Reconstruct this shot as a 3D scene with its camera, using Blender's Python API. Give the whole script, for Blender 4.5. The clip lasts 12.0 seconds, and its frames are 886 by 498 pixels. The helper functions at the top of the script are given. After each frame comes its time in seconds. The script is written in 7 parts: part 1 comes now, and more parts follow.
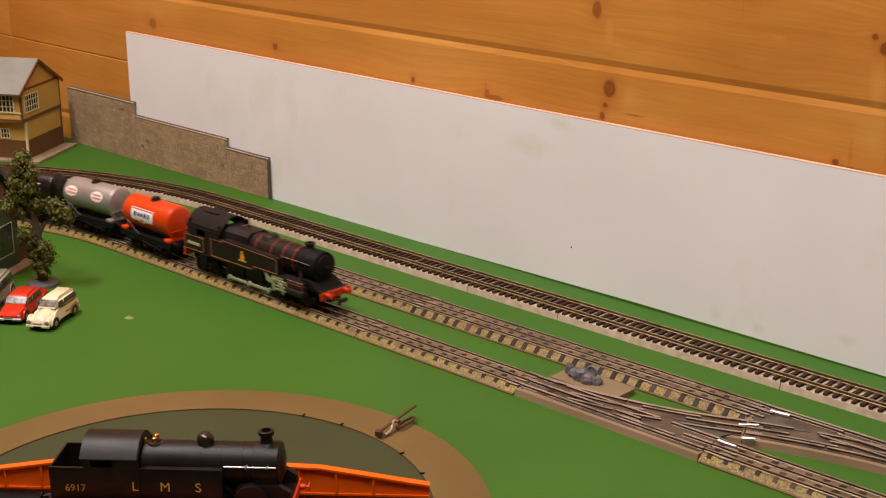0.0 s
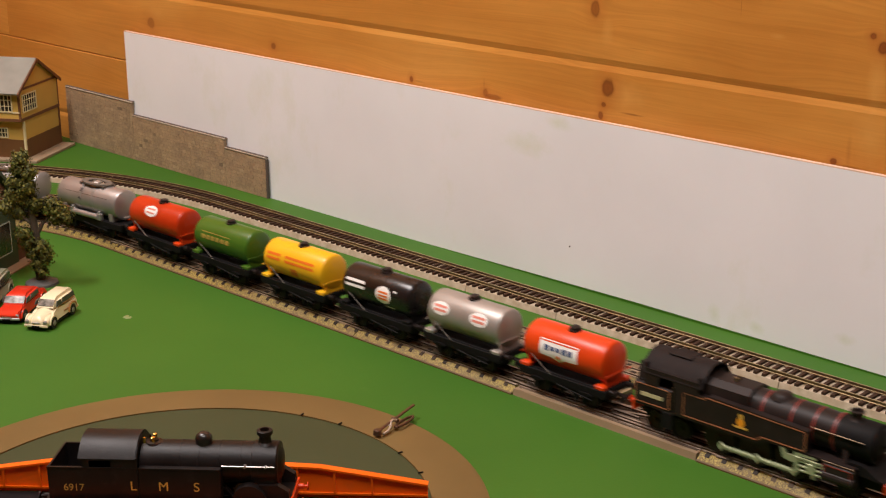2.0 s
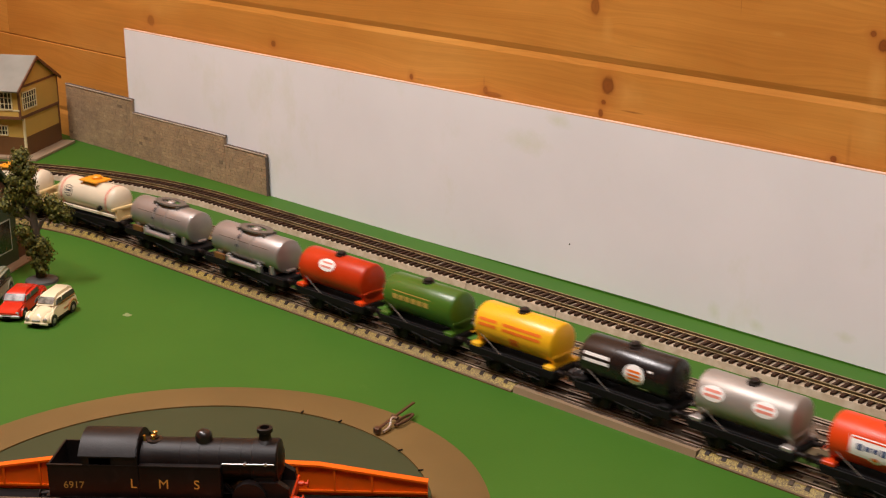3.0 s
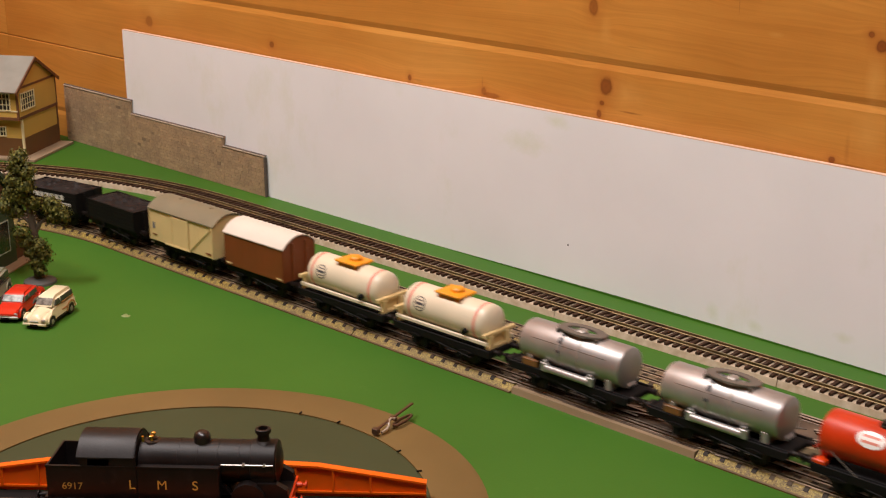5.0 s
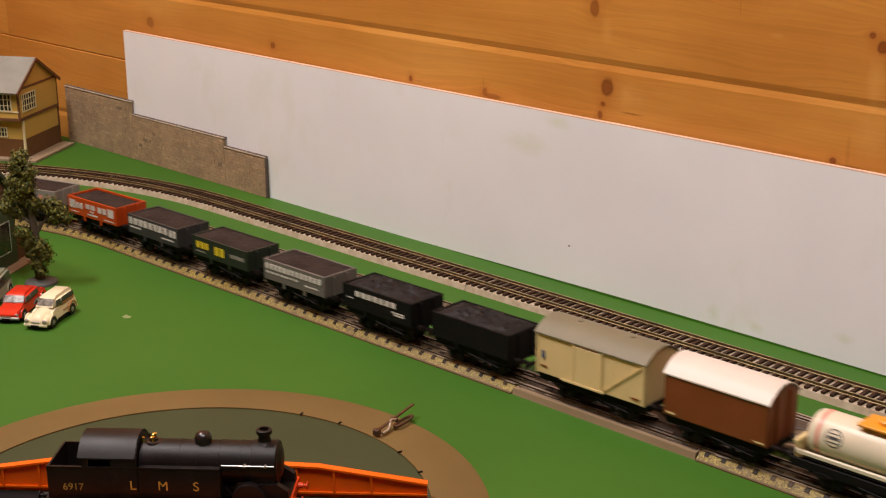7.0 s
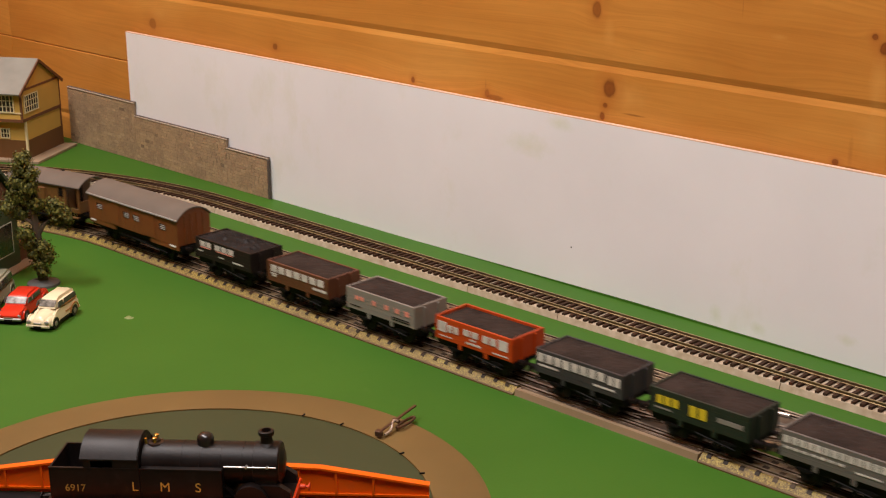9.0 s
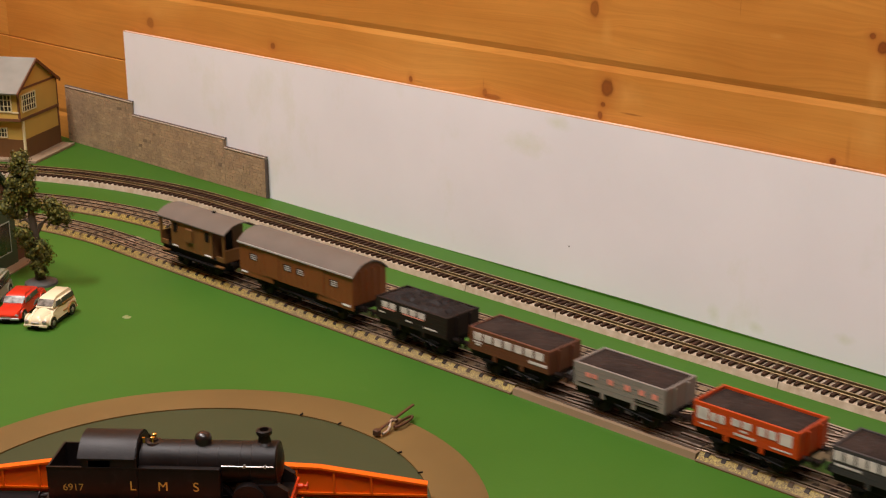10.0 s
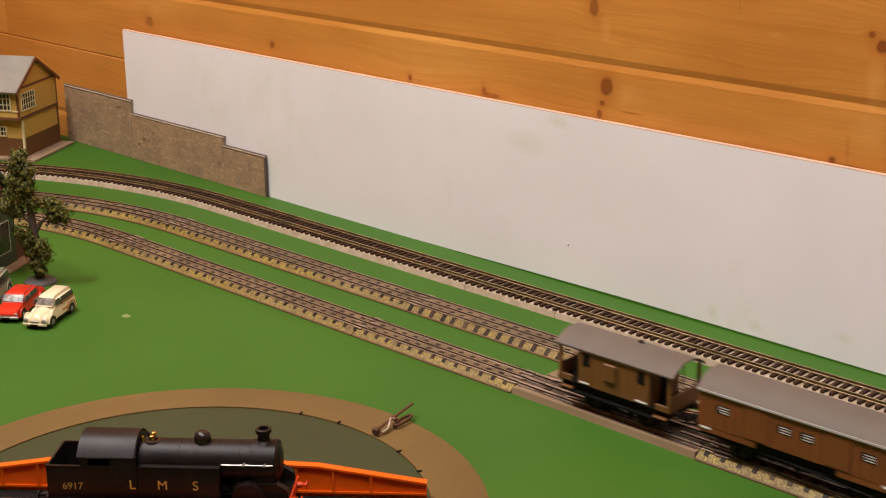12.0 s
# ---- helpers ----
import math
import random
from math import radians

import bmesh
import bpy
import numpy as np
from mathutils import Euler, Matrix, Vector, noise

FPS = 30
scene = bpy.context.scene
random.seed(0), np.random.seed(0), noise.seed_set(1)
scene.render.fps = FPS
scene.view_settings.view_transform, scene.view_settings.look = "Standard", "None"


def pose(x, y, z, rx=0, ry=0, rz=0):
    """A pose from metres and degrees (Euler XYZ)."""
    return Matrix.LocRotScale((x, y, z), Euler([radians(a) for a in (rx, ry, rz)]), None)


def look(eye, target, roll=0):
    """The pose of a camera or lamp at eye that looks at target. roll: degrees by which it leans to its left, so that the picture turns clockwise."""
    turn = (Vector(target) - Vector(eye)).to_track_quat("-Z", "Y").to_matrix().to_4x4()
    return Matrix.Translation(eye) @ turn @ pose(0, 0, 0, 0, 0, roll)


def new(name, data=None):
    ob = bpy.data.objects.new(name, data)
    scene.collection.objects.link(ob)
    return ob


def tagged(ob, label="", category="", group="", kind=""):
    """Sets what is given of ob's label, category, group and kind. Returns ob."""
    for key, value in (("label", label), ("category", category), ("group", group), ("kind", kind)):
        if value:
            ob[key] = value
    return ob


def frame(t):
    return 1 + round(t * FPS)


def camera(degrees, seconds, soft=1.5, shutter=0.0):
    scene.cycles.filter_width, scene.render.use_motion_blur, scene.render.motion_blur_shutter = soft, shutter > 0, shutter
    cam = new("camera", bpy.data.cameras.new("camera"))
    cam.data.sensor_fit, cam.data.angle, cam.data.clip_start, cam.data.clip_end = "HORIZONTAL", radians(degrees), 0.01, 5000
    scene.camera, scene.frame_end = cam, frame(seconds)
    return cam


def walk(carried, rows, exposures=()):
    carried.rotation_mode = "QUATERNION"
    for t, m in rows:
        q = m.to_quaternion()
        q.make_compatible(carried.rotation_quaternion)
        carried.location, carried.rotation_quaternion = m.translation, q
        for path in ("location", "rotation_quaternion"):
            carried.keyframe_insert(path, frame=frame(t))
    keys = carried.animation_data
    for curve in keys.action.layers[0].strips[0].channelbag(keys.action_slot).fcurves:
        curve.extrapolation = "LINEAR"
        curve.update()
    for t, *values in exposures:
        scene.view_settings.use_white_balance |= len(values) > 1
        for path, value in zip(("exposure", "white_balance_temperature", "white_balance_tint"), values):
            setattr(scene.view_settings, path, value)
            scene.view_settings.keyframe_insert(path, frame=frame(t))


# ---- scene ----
cam = camera(33.975, 12.0, soft=1.2, shutter=0.5)
EYE = Vector((0.0, -0.83572, 0.37229))


def aim(right, down):
    """The camera's pose, its axis shifted by small angles (radians) to the right and down."""
    yaw, tilt = -0.778 + right, 0.30957 + down
    way = Vector((math.sin(yaw) * math.cos(tilt), math.cos(yaw) * math.cos(tilt), -math.sin(tilt)))
    return look(EYE, EYE + way, -0.367)


# seconds, sideways and upward drift of the hand-held camera, in units of 1/2566 radian
DRIFT = ((0.0, 5.3, 3.7), (0.5, 5.3, 3.7), (1.0, 5.3, 5.0), (1.5, 3.6, 3.7), (2.0, 2.3, 2.5), (2.5, 0.8, -0.6),
         (3.0, 2.3, -1.6), (5.0, -0.7, -0.2), (5.5, -0.3, 1.3), (6.0, -0.7, 1.5), (6.5, -0.7, 1.3), (7.0, 1.2, 1.4),
         (9.0, 5.2, 3.7), (9.5, 4.5, 3.6), (10.0, 1.2, 2.3), (10.5, 0.7, 2.3), (11.0, -0.8, 0.9), (11.5, -0.4, 0.8),
         (12.0, 0.0, 0.0))
walk(cam, [(t, aim(-a / 2566.3, -b / 2566.3)) for t, a, b in DRIFT],
     [(0.0, 0.0), (5.0, 0.0), (7.0, -0.05), (9.5, 0.03), (12.0, 0.05)])

# ---- light ----
scene.view_settings.exposure = 0.0
world = bpy.data.worlds.new("room_air")
scene.world = world
world.use_nodes = True
world.node_tree.nodes["Background"].inputs[0].default_value = (1.0, 0.93, 0.85, 1)
world.node_tree.nodes["Background"].inputs[1].default_value = 0.02


def area_lamp(name, eye, target, sx, sy, watts, colour):
    data = bpy.data.lights.new(name, "AREA")
    data.shape, data.size, data.size_y, data.energy, data.color = "RECTANGLE", sx, sy, watts, colour
    ob = new(name, data)
    ob.matrix_basis = look(eye, target)
    return ob


area_lamp("ceiling_lamp_a", (-1.15, -0.62, 1.44), (-0.95, -0.35, 0.0), 0.5, 0.25, 24.5, (1.0, 0.92, 0.90))
area_lamp("ceiling_lamp_b", (-0.20, -0.70, 1.44), (-0.25, -0.35, 0.0), 0.9, 0.3, 21.5, (1.0, 0.93, 0.92))

# ---- materials ----


class Nodes:
    def __init__(self, name):
        self.m = bpy.data.materials.new(name)
        self.m.use_nodes = True
        self.t = self.m.node_tree
        self.bsdf = self.t.nodes["Principled BSDF"]
        self.co = self.t.nodes.new("ShaderNodeTexCoord").outputs["Object"]

    def node(self, kind, **values):
        n = self.t.nodes.new(kind)
        for k, v in values.items():
            n.inputs[k].default_value = v
        return n

    def link(self, a, b):
        self.t.links.new(a, b)

    def noise(self, scale, detail=3.0, stretch=(1, 1, 1), rough=0.55):
        m = self.node("ShaderNodeMapping", Scale=stretch)
        self.link(self.co, m.inputs["Vector"])
        n = self.node("ShaderNodeTexNoise", Scale=scale, Detail=detail, Roughness=rough)
        self.link(m.outputs[0], n.inputs["Vector"])
        return n.outputs["Fac"]

    def ramp(self, fac, stops):
        n = self.t.nodes.new("ShaderNodeValToRGB")
        while len(n.color_ramp.elements) < len(stops):
            n.color_ramp.elements.new(0.5)
        for e, (at, c) in zip(n.color_ramp.elements, stops):
            e.position, e.color = at, (*c, 1)
        self.link(fac, n.inputs[0])
        return n.outputs[0]

    def mix(self, fac, a, b, mode="MIX"):
        n = self.t.nodes.new("ShaderNodeMix")
        n.data_type, n.blend_type = "RGBA", mode
        for sock, v in ((n.inputs[0], fac), (n.inputs[6], a), (n.inputs[7], b)):
            if isinstance(v, (int, float)):
                sock.default_value = v
            elif isinstance(v, tuple):
                sock.default_value = (*v, 1)
            else:
                self.link(v, sock)
        return n.outputs[2]

    def bump(self, height, strength, dist=0.001):
        n = self.node("ShaderNodeBump", Strength=strength, Distance=dist)
        self.link(height, n.inputs["Height"])
        self.link(n.outputs[0], self.bsdf.inputs["Normal"])

    def done(self, colour, rough=0.5, metal=0.0, spec=0.5):
        b = self.bsdf
        if isinstance(colour, tuple):
            b.inputs["Base Color"].default_value = (*colour, 1)
        else:
            self.link(colour, b.inputs["Base Color"])
        if isinstance(rough, (int, float)):
            b.inputs["Roughness"].default_value = rough
        else:
            self.link(rough, b.inputs["Roughness"])
        b.inputs["Metallic"].default_value = metal
        b.inputs["Specular IOR Level"].default_value = spec
        return self.m


def dark(c, k):
    return tuple(v * k for v in c)


def plain(name, colour, rough=0.45, metal=0.0, vary=0.12, grain=160, bump=0.08, spec=0.5, dirt=0.25):
    """Moulded plastic, paint or metal with blotches, dust and a fine relief."""
    n = Nodes(name)
    big = n.noise(grain * 0.25, 4)
    c = n.ramp(big, ((0.3, dark(colour, 1 - vary)), (0.7, tuple(min(1, v * (1 + vary)) for v in colour))))
    fine = n.noise(grain * 5, 3)
    spots = n.ramp(n.noise(grain, 5, rough=0.7), ((0.55, (0, 0, 0)), (0.8, (1, 1, 1))))
    grime = tuple(0.5 * v + 0.06 for v in colour)
    f = n.node("ShaderNodeMath")
    f.operation = "MULTIPLY"
    n.link(spots, f.inputs[0])
    f.inputs[1].default_value = dirt
    c = n.mix(f.outputs[0], c, grime)
    r = n.node("ShaderNodeMapRange")
    n.link(big, r.inputs[0])
    r.inputs[3].default_value, r.inputs[4].default_value = max(0.05, rough - 0.1), min(1, rough + 0.12)
    n.bump(fine, bump, 0.0004)
    return n.done(c, r.outputs[0], metal, spec)


# knots of the boards: along the wall, height, half width, half height, darkness
KNOTS = ((-1.2431, 0.1460, 0.0068, 0.0054, 0.55), (-1.0472, 0.1450, 0.0032, 0.0030, 0.85), (-0.8650, 0.1382, 0.0021, 0.0026, 0.9), (-0.7800, 0.1384, 0.0026, 0.0034, 0.7),
         (-0.7715, 0.1362, 0.0090, 0.0020, 0.6), (-0.6698, 0.2162, 0.0042, 0.0062, 0.75), (-0.6562, 0.1590, 0.0056, 0.0068, 0.9), (-0.6600, 0.1459, 0.0022, 0.0019, 0.9),
         (-0.6624, 0.1376, 0.0024, 0.0030, 0.85), (-0.4464, 0.2207, 0.0025, 0.0024, 1.0), (-0.4384, 0.2141, 0.0042, 0.0042, 1.0), (-0.4674, 0.1358, 0.0024, 0.0022, 0.9))
# thin dark checks and streaks, and pale sapwood patches, in the same order of numbers
STREAKS = ((-0.6330, 0.1424, 0.0130, 0.0009, 0.75), (-0.8560, 0.1374, 0.0075, 0.0009, 0.35), (-0.5448, 0.2300, 0.0004, 0.0080, 0.5), (-0.7815, 0.1450, 0.0011, 0.0060, 0.3),
           (-0.4555, 0.1340, 0.0150, 0.0011, 0.5), (-0.6300, 0.1910, 0.0150, 0.0006, 0.3), (-0.4570, 0.1440, 0.0022, 0.0120, 0.25))
PALE = ((-0.6400, 0.1560, 0.0200, 0.0110, 0.55), (-0.4420, 0.1900, 0.0060, 0.0190, 0.5), (-0.4430, 0.1560, 0.0120, 0.0170, 0.5), (-1.2330, 0.1560, 0.0150, 0.0080, 0.4),
        (-0.6580, 0.2000, 0.0050, 0.0110, 0.4), (-0.5150, 0.2130, 0.0060, 0.0020, 0.35), (-0.3500, 0.1500, 0.0300, 0.0150, 0.4))


def pine_material():
    n = Nodes("varnished_pine")
    at = n.t.nodes.new("ShaderNodeNewGeometry").outputs["Position"]

    def away(x, z, rx, rz):
        """Distance from a spot on the wall, in units of its half sizes, and the offset from it."""
        sub = n.node("ShaderNodeVectorMath")
        sub.operation = "SUBTRACT"
        n.link(at, sub.inputs[0])
        sub.inputs[1].default_value = (x, 0.004, z)
        scale = n.node("ShaderNodeVectorMath")
        scale.operation = "MULTIPLY"
        n.link(sub.outputs[0], scale.inputs[0])
        scale.inputs[1].default_value = (1 / rx, 30.0, 1 / rz)
        size = n.node("ShaderNodeVectorMath")
        size.operation = "LENGTH"
        n.link(scale.outputs[0], size.inputs[0])
        return size.outputs["Value"], sub.outputs[0]

    def times(a, k, plus=None):
        m = n.node("ShaderNodeMath")
        m.operation = "MULTIPLY" if plus is None else "MULTIPLY_ADD"
        n.link(a, m.inputs[0])
        m.inputs[1].default_value = k
        if plus is not None:
            n.link(plus, m.inputs[2])
        return m.outputs[0]

    info = n.t.nodes.new("ShaderNodeObjectInfo")
    shift = n.node("ShaderNodeVectorMath")
    shift.operation = "MULTIPLY_ADD"
    n.link(info.outputs["Random"], shift.inputs[0])
    shift.inputs[1].default_value = (7.0, 0.0, 3.0)
    n.link(n.co, shift.inputs[2])
    n.co = shift.outputs[0]
    # the grain parts round each knot
    for x, z, rx, rz, _ in KNOTS:
        far, off = away(x, z, 4.5 * rx + 0.008, 2.6 * rz + 0.003)
        fall = n.ramp(far, ((0.0, (0.75, 0.75, 0.75)), (0.35, (0.5, 0.5, 0.5)), (1.0, (0, 0, 0))))
        pull = n.node("ShaderNodeVectorMath")
        pull.operation = "MULTIPLY"
        n.link(off, pull.inputs[0])
        n.link(fall, pull.inputs[1])
        less = n.node("ShaderNodeVectorMath")
        less.operation = "MULTIPLY_ADD"
        n.link(pull.outputs[0], less.inputs[0])
        less.inputs[1].default_value = (0.0, 0.0, -1.0)
        n.link(n.co, less.inputs[2])
        n.co = less.outputs[0]
    warp = n.noise(3.0, 2, (1, 1, 4))
    v = n.node("ShaderNodeVectorMath")
    v.operation = "MULTIPLY_ADD"
    n.link(warp, v.inputs[0])
    v.inputs[1].default_value = (0.0, 0.0, 0.05)
    n.link(n.co, v.inputs[2])
    n.co = v.outputs[0]
    grain = n.noise(60, 4, (0.05, 1, 2.2))
    broad = n.noise(9, 3, (0.35, 1, 1.2))
    ragged = n.noise(140, 3, rough=0.6)
    c = n.ramp(broad, ((0.25, (0.49, 0.195, 0.032)), (0.5, (0.56, 0.240, 0.043)), (0.78, (0.64, 0.31, 0.070))))
    g = n.ramp(grain, ((0.3, (0.80, 0.74, 0.66)), (0.6, (1, 1, 1))))
    c = n.mix(0.4, c, g, "MULTIPLY")
    fine = n.ramp(n.noise(520, 3, (0.012, 1, 1)), ((0.35, (0.74, 0.68, 0.60)), (0.62, (1.06, 1.06, 1.06))))
    c = n.mix(0.32, c, fine, "MULTIPLY")
    pores = n.ramp(n.noise(1500, 2, (0.03, 1, 1)), ((0.30, (0.80, 0.76, 0.70)), (0.48, (1, 1, 1))))
    c = n.mix(0.3, c, pores, "MULTIPLY")
    flame = n.ramp(n.noise(5, 4, (0.8, 1, 2.0), 0.6), ((0.32, (0.82, 0.74, 0.64)), (0.55, (1, 1, 1)), (0.75, (1.12, 1.18, 1.32))))
    c = n.mix(0.8, c, flame, "MULTIPLY")
    tone = n.ramp(info.outputs["Random"], ((0.0, (1.0, 0.98, 0.96)), (1.0, (1.08, 1.09, 1.12))))
    c = n.mix(1.0, c, tone, "MULTIPLY")
    for x, z, rx, rz, k in PALE:
        far, _ = away(x, z, rx, rz)
        c = n.mix(n.ramp(times(ragged, 0.5, times(far, 0.6)), ((0.15, (k, k, k)), (0.95, (0, 0, 0)))), c, (0.68, 0.34, 0.085))
    for x, z, rx, rz, k in STREAKS:
        far, _ = away(x, z, rx, rz)
        c = n.mix(n.ramp(times(ragged, 0.4, times(far, 0.6)), ((0.3, (k, k, k)), (0.85, (0, 0, 0)))), c, (0.20, 0.060, 0.010))
    for x, z, rx, rz, k in KNOTS:
        far, _ = away(x, z, rx, rz)
        half = times(times(ragged, 0.8, far), 0.40)
        halo = n.ramp(times(far, 0.33), ((0.3, (0.5 * k, 0.5 * k, 0.5 * k)), (1.0, (0, 0, 0))))
        c = n.mix(halo, c, (0.40, 0.125, 0.020))
        heart = n.ramp(half, ((0.15, (0.19, 0.048, 0.008)), (0.34, (0.23, 0.060, 0.010)), (0.46, (0.18, 0.045, 0.008)), (0.60, (0.34, 0.110, 0.018))))
        edge = n.ramp(half, ((0.48, (0.95 * k, 0.95 * k, 0.95 * k)), (0.60, (0.3 * k, 0.3 * k, 0.3 * k)), (0.72, (0, 0, 0))))
        c = n.mix(edge, c, heart)
    n.bump(grain, 0.12, 0.0006)
    return n.done(c, 0.42)


def green_material():
    n = Nodes("painted_green_board")
    broad = n.noise(4.5, 4)
    fine = n.noise(420, 3)
    c = n.ramp(broad, ((0.3, (0.033, 0.108, 0.0078)), (0.7, (0.044, 0.131, 0.0105))))
    worn = n.ramp(n.noise(22, 6, rough=0.7), ((0.68, (0, 0, 0)), (0.86, (1, 1, 1))))
    f = n.node("ShaderNodeMath")
    f.operation = "MULTIPLY"
    n.link(worn, f.inputs[0])
    f.inputs[1].default_value = 0.35
    c = n.mix(f.outputs[0], c, (0.15, 0.22, 0.06))
    n.bump(fine, 0.15, 0.0004)
    return n.done(c, 0.6, 0, 0.25)


# greenish stains on the white panel: along, height, half width, half height
STAINS = ((-0.729, 0.105, 0.055, 0.022), (-0.548, 0.009, 0.012, 0.016), (-0.513, 0.009, 0.014, 0.010), (-0.698, 0.128, 0.030, 0.012), (-0.446, 0.018, 0.020, 0.010))


def board_material():
    n = Nodes("white_hardboard")
    c = n.ramp(n.noise(7, 5), ((0.3, (0.76, 0.75, 0.76)), (0.7, (0.82, 0.81, 0.82))))
    moss = n.ramp(n.noise(9, 6, (1, 1, 0.6), 0.7), ((0.57, (0, 0, 0)), (0.78, (1, 1, 1))))
    f = n.node("ShaderNodeMath")
    f.operation = "MULTIPLY"
    n.link(moss, f.inputs[0])
    f.inputs[1].default_value = 0.45
    c = n.mix(f.outputs[0], c, (0.60, 0.62, 0.42))
    at = n.t.nodes.new("ShaderNodeNewGeometry").outputs["Position"]
    patchy = n.noise(70, 5, rough=0.7)
    for x, z, rx, rz in STAINS:
        sub = n.node("ShaderNodeVectorMath")
        sub.operation = "SUBTRACT"
        n.link(at, sub.inputs[0])
        sub.inputs[1].default_value = (x, -0.0035, z)
        scale = n.node("ShaderNodeVectorMath")
        scale.operation = "MULTIPLY"
        n.link(sub.outputs[0], scale.inputs[0])
        scale.inputs[1].default_value = (1 / rx, 0.0, 1 / rz)
        size = n.node("ShaderNodeVectorMath")
        size.operation = "LENGTH"
        n.link(scale.outputs[0], size.inputs[0])
        wob = n.node("ShaderNodeMath")
        wob.operation = "MULTIPLY_ADD"
        n.link(patchy, wob.inputs[0])
        wob.inputs[1].default_value = 1.0
        n.link(size.outputs["Value"], wob.inputs[2])
        c = n.mix(n.ramp(wob.outputs[0], ((0.4, (0.42, 0.42, 0.42)), (1.0, (0, 0, 0)))), c, (0.55, 0.60, 0.36))
    n.bump(n.noise(300, 3), 0.1, 0.0005)
    return n.done(c, 0.6)


def stone_material():
    n = Nodes("embossed_stone_card")
    rnd = n.t.nodes.new("ShaderNodeNewGeometry").outputs["Random Per Island"]
    c = n.ramp(rnd, ((0.0, (0.16, 0.112, 0.072)), (0.012, (0.325, 0.23, 0.14)), (0.5, (0.36, 0.257, 0.155)), (0.85, (0.385, 0.27, 0.155)), (1.0, (0.43, 0.315, 0.19))))
    stain = n.ramp(n.noise(45, 5), ((0.3, (0.80, 0.78, 0.77)), (0.7, (1.12, 1.09, 1.02))))
    c = n.mix(1.0, c, stain, "MULTIPLY")
    speck = n.ramp(n.noise(420, 5, rough=0.75), ((0.32, (0.72, 0.68, 0.64)), (0.5, (1, 1, 1)), (0.68, (1.22, 1.20, 1.14))))
    c = n.mix(0.8, c, speck, "MULTIPLY")
    n.bump(n.noise(900, 4), 0.35, 0.0004)
    return n.done(c, 0.8)


def ballast_material():
    n = Nodes("printed_ballast")
    v = n.node("ShaderNodeTexVoronoi", Scale=1400.0)
    n.link(n.co, v.inputs["Vector"])
    spots = n.ramp(v.outputs["Color"], ((0.15, (0.10, 0.060, 0.010)), (0.45, (0.225, 0.155, 0.022)), (0.85, (0.39, 0.29, 0.052))))
    old = n.ramp(n.noise(25, 5), ((0.35, (0.66, 0.60, 0.56)), (0.65, (1, 1, 1))))
    c = n.mix(0.8, spots, old, "MULTIPLY")
    faded = n.ramp(n.noise(6, 4), ((0.42, (0, 0, 0)), (0.66, (0.4, 0.4, 0.4))))
    c = n.mix(faded, c, (0.215, 0.165, 0.085))
    chips = n.ramp(n.noise(190, 4, rough=0.7), ((0.56, (0, 0, 0)), (0.64, (0.7, 0.7, 0.7))))
    c = n.mix(chips, c, (0.095, 0.060, 0.026))
    n.bump(n.noise(900, 2), 0.25, 0.0003)
    return n.done(c, 0.6)


def worn_shaded_rail(name, side, top, rough=0.42, metal=0.6):
    """Rail metal: rubbed on its running surface; web and foot dull, brown and darkened as shade."""
    n = Nodes(name)
    up = n.t.nodes.new("ShaderNodeSeparateXYZ")
    n.link(n.t.nodes.new("ShaderNodeNewGeometry").outputs["Normal"], up.inputs[0])
    flat = n.ramp(up.outputs[2], ((0.55, (0, 0, 0)), (0.85, (1, 1, 1))))
    shaded_rust = n.ramp(n.noise(70, 5, rough=0.7), ((0.35, dark(side, 0.6)), (0.68, dark(side, 1.35))))
    shine = n.ramp(n.noise(45, 5, rough=0.7), ((0.36, dark(top, 0.45)), (0.5, top), (0.7, dark(top, 1.25))))
    n.bump(n.noise(700, 3), 0.15, 0.0003)
    return n.done(n.mix(flat, shaded_rust, shine), rough, metal)


def stamped_sleeper_material():
    """Dark lacquer of the stamped sleepers, rubbed through to brown on some."""
    n = Nodes("printed_dark_sleeper")
    rnd = n.t.nodes.new("ShaderNodeObjectInfo").outputs["Random"]
    c = n.ramp(rnd, ((0.0, (0.014, 0.009, 0.006)), (0.6, (0.028, 0.018, 0.011)), (0.85, (0.045, 0.028, 0.016)), (1.0, (0.08, 0.052, 0.028))))
    rub = n.ramp(n.noise(500, 5, rough=0.7), ((0.55, (0, 0, 0)), (0.75, (0.5, 0.5, 0.5))))
    return n.done(n.mix(rub, c, (0.11, 0.075, 0.040)), 0.6, 0, 0.2)


def cork_material():
    n = Nodes("pale_cork_underlay")
    c = n.ramp(n.noise(160, 5), ((0.3, (0.36, 0.275, 0.18)), (0.7, (0.50, 0.405, 0.30))))
    n.bump(n.noise(700, 3), 0.4, 0.0005)
    return n.done(c, 0.85)


PINE, GREEN, WHITE_BOARD, STONE = pine_material(), green_material(), board_material(), stone_material()
BALLAST, CORK = ballast_material(), cork_material()
SLEEPER_BROWN = plain("dark_brown_sleeper_plastic", (0.045, 0.023, 0.014), 0.6, spec=0.12, dirt=0.1)
SLEEPER_DARK = stamped_sleeper_material()
TRACK_TOP = plain("worn_track_top", (0.150, 0.104, 0.052), 0.6, vary=0.55, grain=110, dirt=0.9)
BRASS_RAIL = worn_shaded_rail("tarnished_brass_rail", (0.15, 0.10, 0.045), (0.33, 0.245, 0.12))
STEEL_RAIL = worn_shaded_rail("worn_steel_rail", (0.060, 0.036, 0.020), (0.30, 0.22, 0.145))
